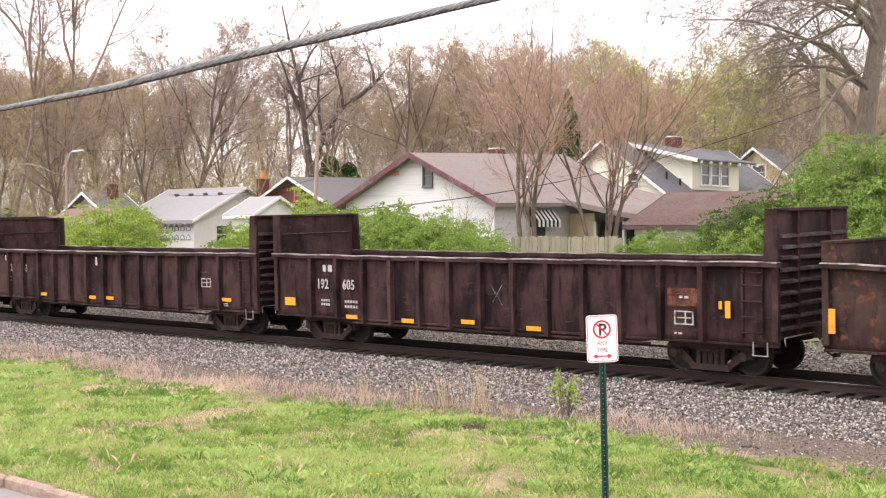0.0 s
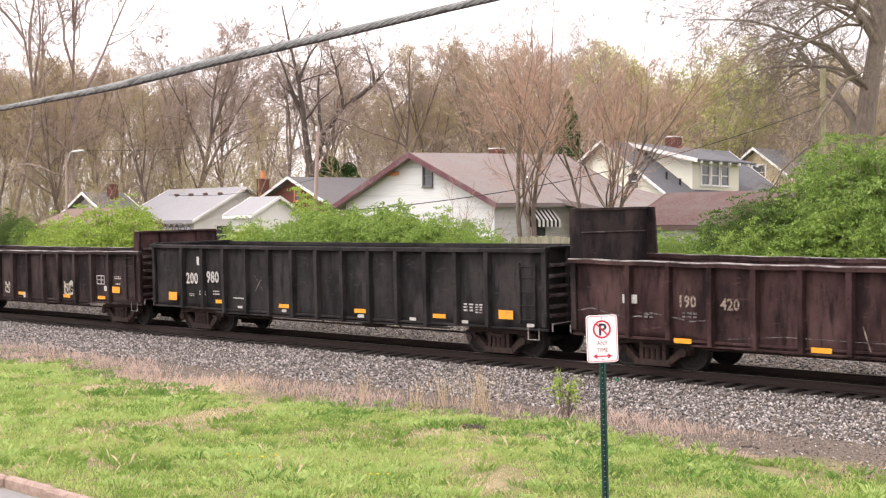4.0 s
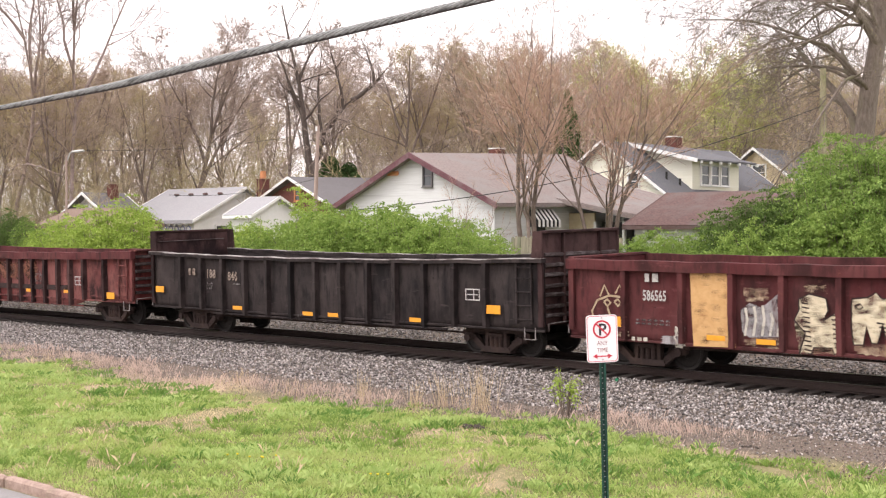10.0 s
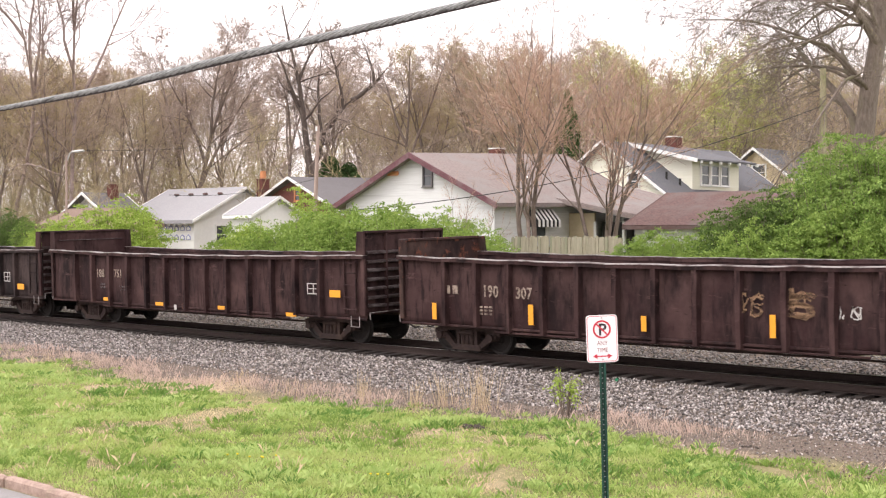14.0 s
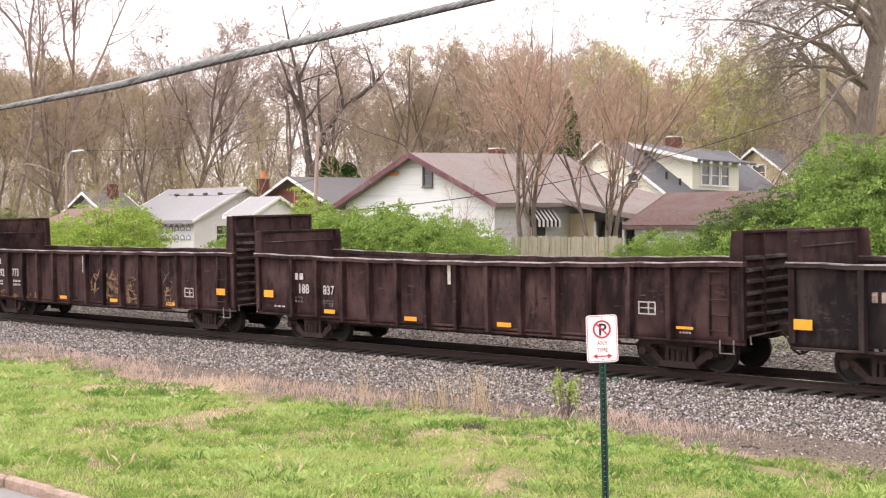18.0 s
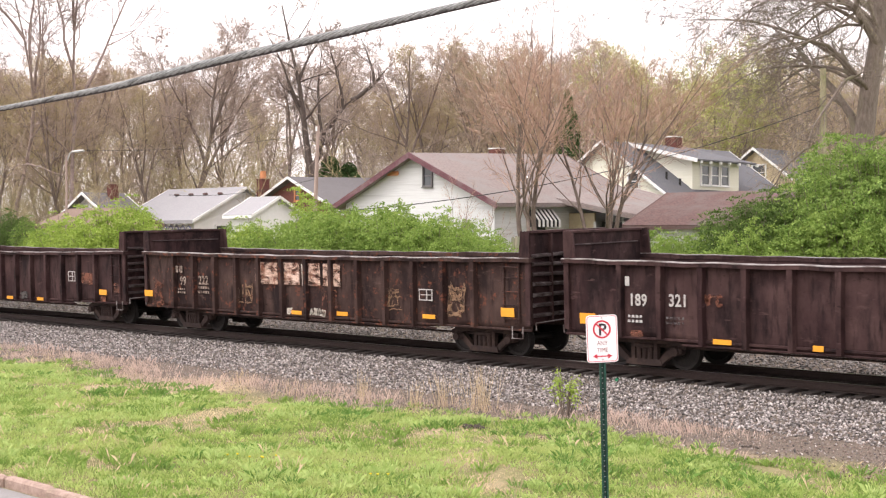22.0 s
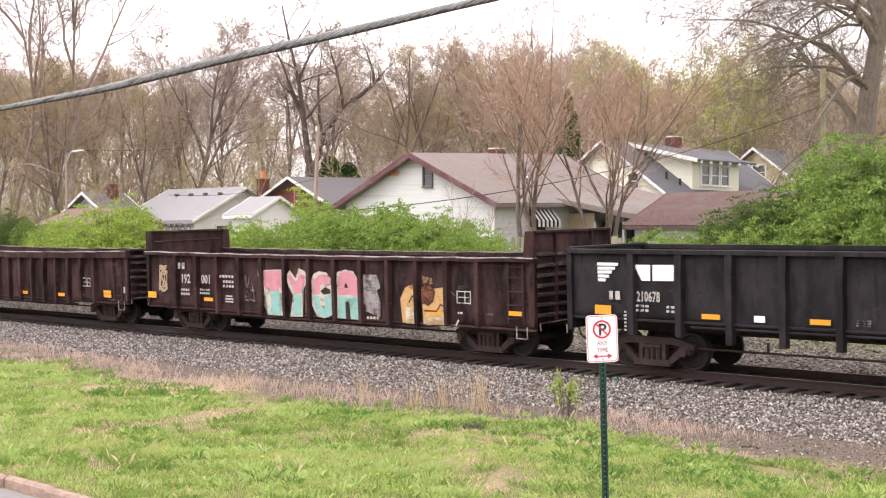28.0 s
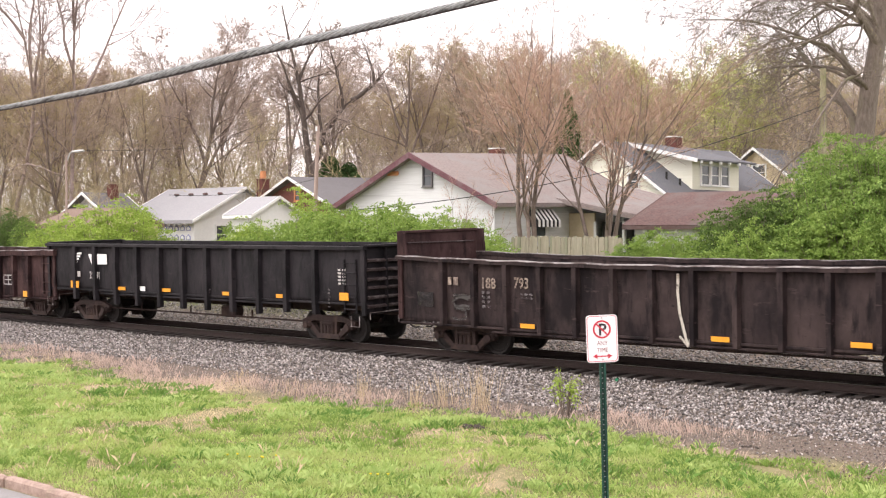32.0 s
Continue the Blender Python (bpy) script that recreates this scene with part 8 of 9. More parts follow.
def chimney(house, x, y, z0, z1, w=0.6, pot=False, cap=None):
    """A brick stack laid course by course, with a cap."""
    c = part("chimney", Shape().box(0, 0, (z1 - z0) / 2, w - 0.03, w - 0.03, z1 - z0).mesh("chimney", M_BRICK), house, "dark red brick chimney", at=(x, y, z0))
    s = Shape()
    r = random.Random(int(x * 10))
    z, k = 0.0, 0
    while z < z1 - z0 - 0.1:
        for fx in (-1, 1):
            for j in range(3):
                u = -w / 2 + w * (j + 0.5 + 0.25 * (k % 2 - 0.5)) / 3
                s.box(u, fx * (w / 2 - 0.03), z + 0.04, w / 3 - 0.02, 0.07 + r.uniform(0, 0.008), 0.066)
                s.box(fx * (w / 2 - 0.03), u, z + 0.04, 0.07 + r.uniform(0, 0.008), w / 3 - 0.02, 0.066)
        z, k = z + 0.08, k + 1
    part("brickwork", s.mesh("brickwork", M_BRICK), c, kind="stuff")
    part("chimney_cap", Shape().box(0, 0, z1 - z0 + 0.03, w + 0.06, w + 0.06, 0.06, 0.01).mesh("chimney_cap", cap or (M_TRIM if not pot else M_BRICK)), c)
    if pot:
        part("chimney_pot", Shape().tube((0, 0, z1 - z0 + 0.1), (0, 0, z1 - z0 + 0.55), 0.2, 0.17, 12).mesh("chimney_pot", M_CLAY), c, "orange clay chimney pot")


# white bungalow with maroon bargeboards
h5 = gable_house("white clapboard bungalow with a mauve shingle roof and maroon bargeboards", -42.16, 4.75, 43.0, 10.4, 0.9, 4.42, 6.55, M_WHITE_WALL, M_ROOF_MAUVE, M_MAROON, over=0.55, rake=0.5, climb=0.42, climb_eave=0.2, board=0.13, eaves=M_ROOF_MAUVE, barge=0.27)
window_part(h5, ("y", 42.96), -41.4, 5.58, 0.46, 0.86, frame_material=M_ROOF_MID)
window_part(h5, ("x", -37.36), 46.0, 3.4, 0.9, 1.1)
brackets(h5, [(-36.95, 44.4 + 1.5 * k, 4.22) for k in range(3)], M_TRIM)
part("carved_panel", Shape().box(-43.6, 42.9, 5.75, 0.75, 0.12, 0.2, 0.04).mesh("carved_panel", M_CLAY), h5, "orange wooden ornament under the gable")
chimney(h5, -42.9, 49.5, 6.4, 7.15, 0.6)
porch_roof = slab([(-38.2, 47.2, 4.75), (-31.6, 47.2, 3.55), (-31.6, 54.5, 3.7), (-38.4, 54.5, 5.3)], 0.12)
part("porch_roof", porch_roof.mesh("porch_roof", M_ROOF_MAUVE), h5)
part("porch_wall", Shape().box(-34.6, 52.5, 2.2, 5.4, 0.15, 3.2).mesh("porch_wall", M_WHITE_WALL), h5)
part("porch_panel", Shape().box(-36.75, 48.3, 2.3, 1.6, 0.12, 3.2, 0.02).mesh("porch_panel", M_CREAM_WALL), h5, "cream boarded panel")
# dark board in the doorway: the shade inside, given as a colour
part("dark_doorway", Shape().box(-34.9, 48.6, 2.2, 1.7, 0.1, 2.6).mesh("dark_doorway", M_DARK), h5)
for px, py in ((-35.85, 48.2), (-34.2, 48.1), (-32.3, 50.5)):
    part("porch_post", Shape().box(px, py, 2.2, 0.14, 0.14, 2.6, 0.01).mesh("porch_post", M_TRIM), h5)
part("porch_fascia", slab([(-38.2, 47.16, 4.72), (-31.6, 47.16, 3.52), (-31.6, 47.2, 3.52), (-38.2, 47.2, 4.72)], 0.2).mesh("porch_fascia", M_ROOF_MAUVE), h5)
awn = part("awning", Shape().prism([(0, -0.1), (0, 0.7), (0.05, 0.7), (0.5, 0.2), (0.5, -0.1)], -0.85, 0.85, "y").mesh("awning", M_BLACK_CLOTH), h5, "black and white striped window awning", at=(-37.3, 46.0, 3.35))
for k in range(6):
    part("white_stripe", slab([(0.06, -0.75 + 0.29 * k, 0.71), (0.52, -0.75 + 0.29 * k, 0.2), (0.52, -0.62 + 0.29 * k, 0.2), (0.06, -0.62 + 0.29 * k, 0.71)], 0.02).mesh("white_stripe", M_TRIM), awn)
    part("white_stripe", Shape().box(0.515, -0.685 + 0.29 * k, 0.05, 0.02, 0.13, 0.3).mesh("white_stripe", M_TRIM), awn)

# yellow house with a shed dormer
h6 = gable_house("pale yellow clapboard house with a slate grey roof and a dormer", -41.7, 4.05, 57.0, 12.0, 0.9, 4.95, 7.8, M_YELLOW_WALL, M_ROOF_SLATE, M_TRIM, over=0.5, rake=0.5, board=0.2)
window_part(h6, ("y", 56.96), -39.9, 5.7, 0.62, 0.75)
dv = [(-41.0, 59.6, 5.2), (-38.0, 59.6, 5.2), (-38.0, 64.3, 5.2), (-41.0, 64.3, 5.2), (-41.0, 59.6, 7.6), (-38.0, 59.6, 6.85), (-38.0, 64.3, 6.85), (-41.0, 64.3, 7.6)]
dw = part("dormer_wall", mesh_of("dormer_wall", dv, [(0, 3, 2, 1), (4, 5, 6, 7), (0, 1, 5, 4), (1, 2, 6, 5), (2, 3, 7, 6), (3, 0, 4, 7)], M_YELLOW_WALL), h6)
boards([(-41.0, 5.2), (-38.0, 5.2), (-38.0, 6.85), (-41.0, 7.6)], ("y", 59.596), dw, M_YELLOW_WALL, 0.2)
boards([(59.6, 5.2), (64.3, 5.2), (64.3, 6.85), (59.6, 6.85)], ("x", -37.996), dw, M_YELLOW_WALL, 0.2)
part("dormer_roof", slab([(-41.9, 59.0, 7.95), (-37.3, 59.0, 6.85), (-37.3, 65.0, 6.85), (-41.9, 65.0, 7.95)], 0.12).mesh("dormer_roof", M_ROOF_SLATE), h6)
part("dormer_fascia", slab([(-41.9, 58.96, 7.97), (-37.27, 58.96, 6.87), (-37.27, 59.02, 6.87), (-41.9, 59.02, 7.97)], 0.2).mesh("dormer_fascia", M_TRIM), h6)
part("dormer_fascia", Shape().box(-37.27, 62.0, 6.8, 0.06, 6.0, 0.07).mesh("dormer_fascia", M_ROOF_SLATE), h6)
for k in range(3):
    window_part(h6, ("x", -37.93), 60.75 + 0.98 * k, 6.08, 0.72, 1.0)
brackets(h6, [(-37.26, 59.3 + 0.95 * k, 6.7) for k in range(7)], M_TRIM)
chimney(h6, -41.6, 63.3, 7.6, 8.4, 0.7)
for vx, vy, vz in ((-38.75, 58.3, 5.75), (-38.3, 58.9, 5.4)):
    part("vent_pipe", Shape().tube((vx, vy, vz - 0.3), (vx, vy, vz + 0.45), 0.06).mesh("vent_pipe", M_DARK), h6)

# cream house further back
h8 = gable_house("cream clapboard house with a slate roof", -43.6, 3.0, 76.0, 8.0, 1.0, 6.2, 8.4, M_CREAM_WALL, M_ROOF_SLATE, M_TRIM, over=0.4)
window_part(h8, ("y", 75.96), -43.4, 6.9, 0.9, 0.9)

# gable-fronted house with a grey roof, partly behind the bushes
h4 = gable_house("brown-gabled house with a mid-grey shingle roof and white bargeboards", -59.8, 4.2, 50.6, 13.0, 0.9, 4.3, 6.2, M_BRICK, M_ROOF_MID, M_TRIM, over=0.5, climb=0.3)
window_part(h4, ("y", 50.56), -59.4, 5.2, 0.4, 0.55, frame_material=M_CLAY)
chimney(h4, -62.8, 50.7, 4.6, 6.2, 0.55, pot=True)



def side_on(house, px, py):
    """Turns a house built with its ridge away from the track so that the ridge runs along it, its gable to the right."""
    house.matrix_world = Matrix.Translation((px, py, 0)) @ pose(0, 0, 0, 0, 0, 90)
    return house


h2 = side_on(gable_house("white house with a pale grey shingle roof and scalloped blue trim", 0, 3.6, 0, 7.2, 0.9, 3.86, 5.72, M_TRIM, M_ROOF_GREY, M_TRIM, over=0.45, rake=0.5, siding=False, eaves=M_ROOF_GREY), -64.2, 50.2)
NICHE = [(-0.22, -0.14), (0.22, -0.14), (0.22, 0.06), (0.0, 0.2), (-0.22, 0.06)]
for k in range(11):
    for zz in (3.25, 2.7):
        p = part("blue_scallop", cached("scallop", lambda: Shape().prism([(u, w) for u, w in NICHE], -0.03, 0.0).mesh("blue_scallop", M_BLUE)), h2, "lavender blue arched ornament")
        p.location = (-3.62, 0.5 + 0.6 * k, zz)
        p.rotation_euler = (0, 0, radians(-90))
        part("white_field", cached("field", lambda: Shape().prism([(u * 0.62, w * 0.62 - 0.01) for u, w in NICHE], -0.05, -0.02).mesh("white_field", M_TRIM)), p)
brackets(h2, [(-3.95, 0.3 + 0.6 * k, 3.5) for k in range(12)], M_TRIM)
for k in range(4):
    part("roof_vent", cached("vent", lambda: Shape().box(0, 0, 0, 0.26, 0.28, 0.15, 0.04).mesh("roof_vent", M_ROOF_BROWN)), h2, at=(-1.0, 0.9 + 1.5 * k, 5.4))
window_part(h2, ("y", -0.05), -1.6, 2.9, 0.8, 1.0)

side_on(gable_house("small white gabled outbuilding with a grey roof", 0, 1.6, 0, 1.9, 0.9, 4.0, 4.85, M_TRIM, M_ROOF_GREY, M_TRIM, over=0.3, rake=0.3, siding=False), -54.6, 45.0)
g7 = side_on(gable_house("white garage with a red-brown shingle roof", 0, 3.0, 0, 9.3, 0.9, 3.4, 4.68, M_WHITE_WALL, M_ROOF_BROWN, M_ROOF_BROWN, over=0.42, rake=0.35, siding=False), -23.2, 49.5)
brackets(g7, [(-3.3, 0.6 + 1.6 * k, 3.08) for k in range(6)], M_TRIM)
h1 = gable_house("white cottage with a grey gable", -70.5, 2.0, 43.4, 2.0, 0.9, 4.3, 5.35, M_WHITE_WALL, M_ROOF_MID, M_TRIM, over=0.4, siding=False)
side_on(gable_house("low outbuilding with a tan shingle roof", 0, 2.0, 0, 6.0, 0.9, 3.5, 4.35, M_CREAM_WALL, M_ROOF_TAN, M_ROOF_TAN, over=0.3, rake=0.2, siding=False), -64.4, 42.2)
chimney(h1, -69.9, 44.7, 4.4, 5.9, 0.5, cap=M_BRICK)


# ---------------------------------------------------------------- fences, poles and lamp
fence = thing("board_fence", "weathered grey-brown wooden board fence", "fence")
r = random.Random(8)
board_meshes = [Shape().prism([(-0.07, 0), (0.07, 0), (0.07, 1.86 + 0.02 * k), (0.04, 1.92 + 0.02 * k), (-0.04, 1.92 + 0.02 * k), (-0.07, 1.86 + 0.02 * k)], -0.012, 0.012).mesh("board", M_FENCE) for k in range(3)]
for k in range(36):
    b = part("board", board_meshes[r.randrange(3)], fence, at=(-33.4 + 0.146 * k, 39.5 + r.uniform(-0.01, 0.01), 0.92 + r.uniform(-0.03, 0.02)))
    b.rotation_euler = (r.uniform(-0.02, 0.02), r.uniform(-0.012, 0.012), 0)
for zz in (1.35, 2.4):
    part("rail", Shape().box(-30.85, 39.55, zz, 5.3, 0.05, 0.1).mesh("rail", M_FENCE), fence)
for k in range(3):
    part("post", Shape().box(-33.4 + 2.55 * k, 39.6, 1.85, 0.1, 0.1, 1.9).mesh("post", M_FENCE), fence)
low = thing("rail_fence", "low dark wooden rail fence", "fence")
for k in range(3):
    part("post", Shape().box(-35.4 + 0.95 * k, 39.9, 1.7, 0.08, 0.08, 1.7, 0.01).mesh("post", M_FENCE), low)
for zz in (2.2, 2.45):
    part("rail", Shape().box(-34.5, 39.86, zz, 2.0, 0.04, 0.08).mesh("rail", M_FENCE), low)

lamp = thing("street_lamp", "galvanised street lamp on a wooden pole", "street lamp", at=(-67.1, 39.85, 0.9))
part("pole", Shape().tube((0, 0, 0), (0.02, 0, 6.55), 0.085, 0.06, 10).mesh("pole", M_POLE), lamp)
arm = Shape()
for p, q in (((0, 0, 6.1), (0.15, 0.14, 6.6)), ((0.15, 0.14, 6.6), (0.3, 0.27, 6.72))):
    arm.tube(p, q, 0.035, n=8)
part("arm", arm.mesh("arm", M_GALV), lamp)
head = Shape().box(0, 0, 0, 0.75, 0.26, 0.14, 0.05)
hd = part("lamp_head", head.mesh("lamp_head", M_GALV), lamp, at=(0.5, 0.45, 6.74))
hd.rotation_euler = (0, radians(-6), radians(42))

pole = thing("utility_pole", "leaning pale wooden utility pole", "utility pole", at=(-53.05, 46.2, 0.9))
part("pole", Shape().tube((0, 0, 0), (0.22, 0.2, 7.8), 0.13, 0.09, 12).mesh("pole", M_POLE), pole)
part("insulator", Shape().tube((0.2, 0.1, 7.5), (0.2, 0.1, 7.75), 0.06).mesh("insulator", M_TRIM), pole)
pole2 = thing("utility_pole", "weathered wooden utility pole with green vine growth", "utility pole", at=(-28.5, 55.6, 0.9))
part("pole", Shape().tube((0, 0, 0), (0, 0, 9.6), 0.19, 0.14, 12).mesh("pole", surface("mossy_pole_wood", (0.3, 0.27, 0.17), (0.4, 0.37, 0.24), (0.24, 0.27, 0.12), fine=7, coarse=1, rough=0.95)), pole2)


def rope(name, path, r, material, sides=6):
    """One unbroken tube along a path."""
    q = np.asarray(path, float)
    tan = np.gradient(q, axis=0)
    tan /= np.linalg.norm(tan, axis=1, keepdims=True)
    u = np.cross(tan, [0.02, 0.03, 1.0])
    u /= np.linalg.norm(u, axis=1, keepdims=True)
    w = np.cross(u, tan)
    a = np.arange(sides) * 2 * np.pi / sides
    v = q[:, None] + np.broadcast_to(r, len(q))[:, None, None] * (np.cos(a)[None, :, None] * u[:, None] + np.sin(a)[None, :, None] * w[:, None])
    i = np.arange(sides)
    f = np.stack([i, (i + 1) % sides, (i + 1) % sides + sides, i + sides], -1)[None] + sides * np.arange(len(q) - 1)[:, None, None]
    return fast_mesh(name, v.reshape(-1, 3), f.reshape(-1, 4), material, True)


def hanging(name, label, a, b, sag, r, material, n=28):
    a, b = Vector(a), Vector(b)
    pts = [a.lerp(b, k / n) - Vector((0, 0, sag * 4 * (k / n) * (1 - k / n))) for k in range(n + 1)]
    return tagged(new(name, rope(name, pts, r, material)), label, "wire")


hanging("overhead_wire", "thin black overhead service wire", (-28.5, 55.6, 8.8), (-38.65, 35.04, 3.85), 0.8, 0.02, M_WIRE)
hanging("overhead_wire", "thin black overhead service wire", (-52.8, 46.35, 5.9), (-67.0, 46.8, 5.3), 0.35, 0.014, M_WIRE)
hanging("overhead_wire", "thin grey overhead wire from the street lamp", (-66.3, 40.6, 7.7), (-52.9, 46.3, 8.3), 0.3, 0.01, M_WIRE)


# ---------------------------------------------------------------- single trees and bushes
def stand(name, meshes, right, ahead, label, scale=1.0, turn=0.0, category="tree"):
    x, y = world_spot(right, ahead)
    return plant(name, meshes, x, y, label, category, "", scale, turn)


TWIGGY = [(7, 0.92, 0.5, 0.38, 0.08), (6, 0.6, 0.5, 0.2, 0.06), (6, 0.52, 0.5, 0.12, 0.03), (3, 0.6, 0.5, 0.1, 0.02)]
stand("small_tree", tree_meshes(41, M_BARK_TAN, many_stems(41, 6.2, 0.12, 3, 0.15, 0.0), TWIGGY, M_BUD_RED, 0.03, 0.15, 0.05, M_TWIG_RED, 0.0085, 0.11, 0.7), 3.5, 53, "many-stemmed grey-brown tree with reddish spring buds", 1.1, 20)
stand("small_tree", tree_meshes(42, M_BARK_TAN, many_stems(42, 6.2, 0.12, 4, 0.22, 0.0), TWIGGY, M_BUD_RED, 0.035, 0.3, 0.06, M_TWIG_RED, 0.0085, 0.11, 0.7), 6.45, 53, "many-stemmed grey-brown tree with reddish spring buds", 1.1, 130)
stand("sapling", tree_meshes(43, M_BARK_TAN, many_stems(43, 4.6, 0.035, 3, 0.3), [(6, 0.4, 0.6, 0.2, 0.1), (5, 0.5, 0.5, 0.2, 0.1), (4, 0.5, 0.5, 0.1, 0.05)], M_BUD_RED, 0.03, 0.3, 0.05, M_TWIG_RED, 0.006), 1.0, 50, "slender pinkish sapling beside the bushes", 0.9, 60)

# camera-left and camera-right, level, for limbs that reach along the picture
LX, LY = -0.728, -0.6855
GNARLED = [(-1, 0.0, 0.01, 0.0, 1, 5.6, 0.42, 0.0),
           (0, 0.95, 0.1 * LX, 0.1 * LY, 1, 11.0, 0.25, 0.02),
           (0, 0.95, -0.08 * LX, -0.08 * LY, 1, 3.4, 0.27, 0.0),
           (2, 0.99, -0.75 * LX, -0.75 * LY, 0.9, 2.3, 0.22, -0.01),
           (3, 0.99, -0.9 * LX, -0.9 * LY, 0.5, 3.2, 0.19, 0.03),
           (2, 0.7, 0.05 * LX, 0.05 * LY, 1, 6.0, 0.13, 0.02),
           (3, 0.6, -0.1 * LX, -0.1 * LY, 1, 5.0, 0.11, 0.02),
           (4, 0.5, -0.1 * LX, -0.1 * LY, 1, 3.4, 0.1, 0.02),
           (1, 0.3, 0.6 * LX, 0.6 * LY, 1, 4.5, 0.11, 0.02),
           (1, 0.45, -0.5 * LX, -0.5 * LY, 1, 4.0, 0.11, 0.02)]
stand("gnarled_tree", tree_meshes(66, M_BARK_DARK, GNARLED, [(10, 0.4, 0.95, 0.3, 0.02), (6, 0.5, 0.8, 0.2, 0.02), (5, 0.5, 0.7, 0.1, 0.0), (4, 0.6, 0.6, 0.1, 0.0)], None, twig=M_TWIG_GREY, thin=0.014, wander=0.13, taper=0.86), -8.45, 84, "dark gnarled bare tree with crooked limbs", 1.0, 0)

r = random.Random(45)
SPREADING = [(-1, 0.0, 0.02, 0, 1, 26.0, 0.6, 0.01), (0, 0.28, -0.16 * LX, -0.16 * LY, 1, 18.0, 0.38, 0.01)]
for k in range(34):
    az = math.atan2(LY, LX) + (r.uniform(-1.0, 1.0) if k % 4 else r.uniform(1.0, 5.2))
    SPREADING.append((0, 0.2 + 0.014 * k, math.cos(az), math.sin(az), r.uniform(0.6, 1.3), r.uniform(7.5, 11.0), r.uniform(0.075, 0.13), -0.13 - 0.07 * r.random()))
stand("large_tree", tree_meshes(45, M_BARK_GREY, SPREADING, [(9, 0.42, 0.8, 0.2, -0.02), (7, 0.5, 0.75, 0.2, -0.02), (5, 0.5, 0.7, 0.1, 0.0), (3, 0.6, 0.6, 0.1, 0.0)], M_BUD_OLIVE, 0.04, 0.1, 0.1, M_BARK_GREY, 0.0095, 0.17, 0.82), 20.2, 63, "massive grey-brown tree with wide arching bare limbs", 1.0, 0)

AIRY = [(9, 0.36, 0.7, 0.3, 0.05), (6, 0.5, 0.7, 0.2, 0.03), (5, 0.5, 0.6, 0.15, 0.0), (4, 0.6, 0.6, 0.1, 0.0)]
stand("pale_tree", tree_meshes(46, M_BARK_PALE, leaders(46, 25, 0.19, 4, 0.42, 0.36, 0.02), AIRY, None, twig=M_BARK_PALE, thin=0.015, wander=0.17, taper=0.86), -24.8, 86, "tall pale-barked bare tree with a spreading crown", 1.0, 0)
stand("pale_tree", tree_meshes(47, M_BARK_PALE, leaders(47, 22, 0.18, 4, 0.4, 0.4, -0.06), AIRY, M_BUD_RED, 0.05, 0.1, 0.2, M_BARK_PALE, 0.015, 0.17, 0.86), -28.9, 88, "tall pale-barked tree with pinkish buds", 1.0, 150)
stand("pale_tree", tree_meshes(48, M_BARK_TAN, leaders(48, 16.5, 0.2, 4, 0.3, 0.4), FINE, None, twig=M_TWIG_GREY), -17.2, 90, "bare tree with a rounded broom-like crown", 1.0, 30)


def conifer(seed, high, wide, full=0.8):
    r = random.Random(seed)
    segs = [(0, 0, 0, 0, 0, high, 0.14, 0.02)]
    spots = []
    for k in range(5200):
        t = r.random() ** 0.75
        rad = wide / 2 * (1 - t) ** full * (0.75 + 0.25 * r.random()) * (1 + 0.15 * math.sin(9 * t * 6))
        az = r.uniform(0, 6.283)
        spots.append((rad * math.cos(az), rad * math.sin(az), 0.2 + (high - 0.2) * t))
    return tubes("trunk", segs, M_BARK_DARK), leaf_mesh("crown", np.array(spots), 0.14, M_NEEDLE, seed)


stand("evergreen", conifer(51, 6.9, 3.2, 0.4), -7.4, 86, "dark green clipped evergreen", 1.0)
stand("evergreen", conifer(52, 6.5, 3.0, 0.4), -6.2, 86.5, "dark green clipped evergreen", 1.0)
stand("evergreen", conifer(53, 10.6, 4.4), 7.6, 80, "dark tall evergreen behind the bungalow", 1.0)

for k, (kind, x, y, top) in enumerate((
        ("lime", -57.4, 34.0, 4.4), ("lime", -55.4, 34.2, 4.7), ("lime", -53.4, 34.0, 5.2), ("lime", -51.6, 34.3, 4.3), ("lime", -49.9, 34.0, 2.5), ("lime", -54.2, 36.0, 4.2), ("lime", -52.0, 36.5, 2.6), ("bright", -59.0, 36.0, 3.4),
        ("dark", -73.0, 40.0, 4.6), ("deep", -70.4, 39.4, 4.2), ("dark", -75.4, 40.5, 5.0), ("deep", -67.5, 38.6, 3.7),
        ("lime", -46.2, 34.5, 2.5), ("bright", -44.4, 34.7, 3.7), ("lime", -42.8, 34.5, 4.0), ("lime", -44.3, 38.5, 5.4), ("bright", -41.2, 34.4, 4.3), ("lime", -42.2, 36.5, 4.7))):
    bush(kind, x, y, top, 47 * k, k)
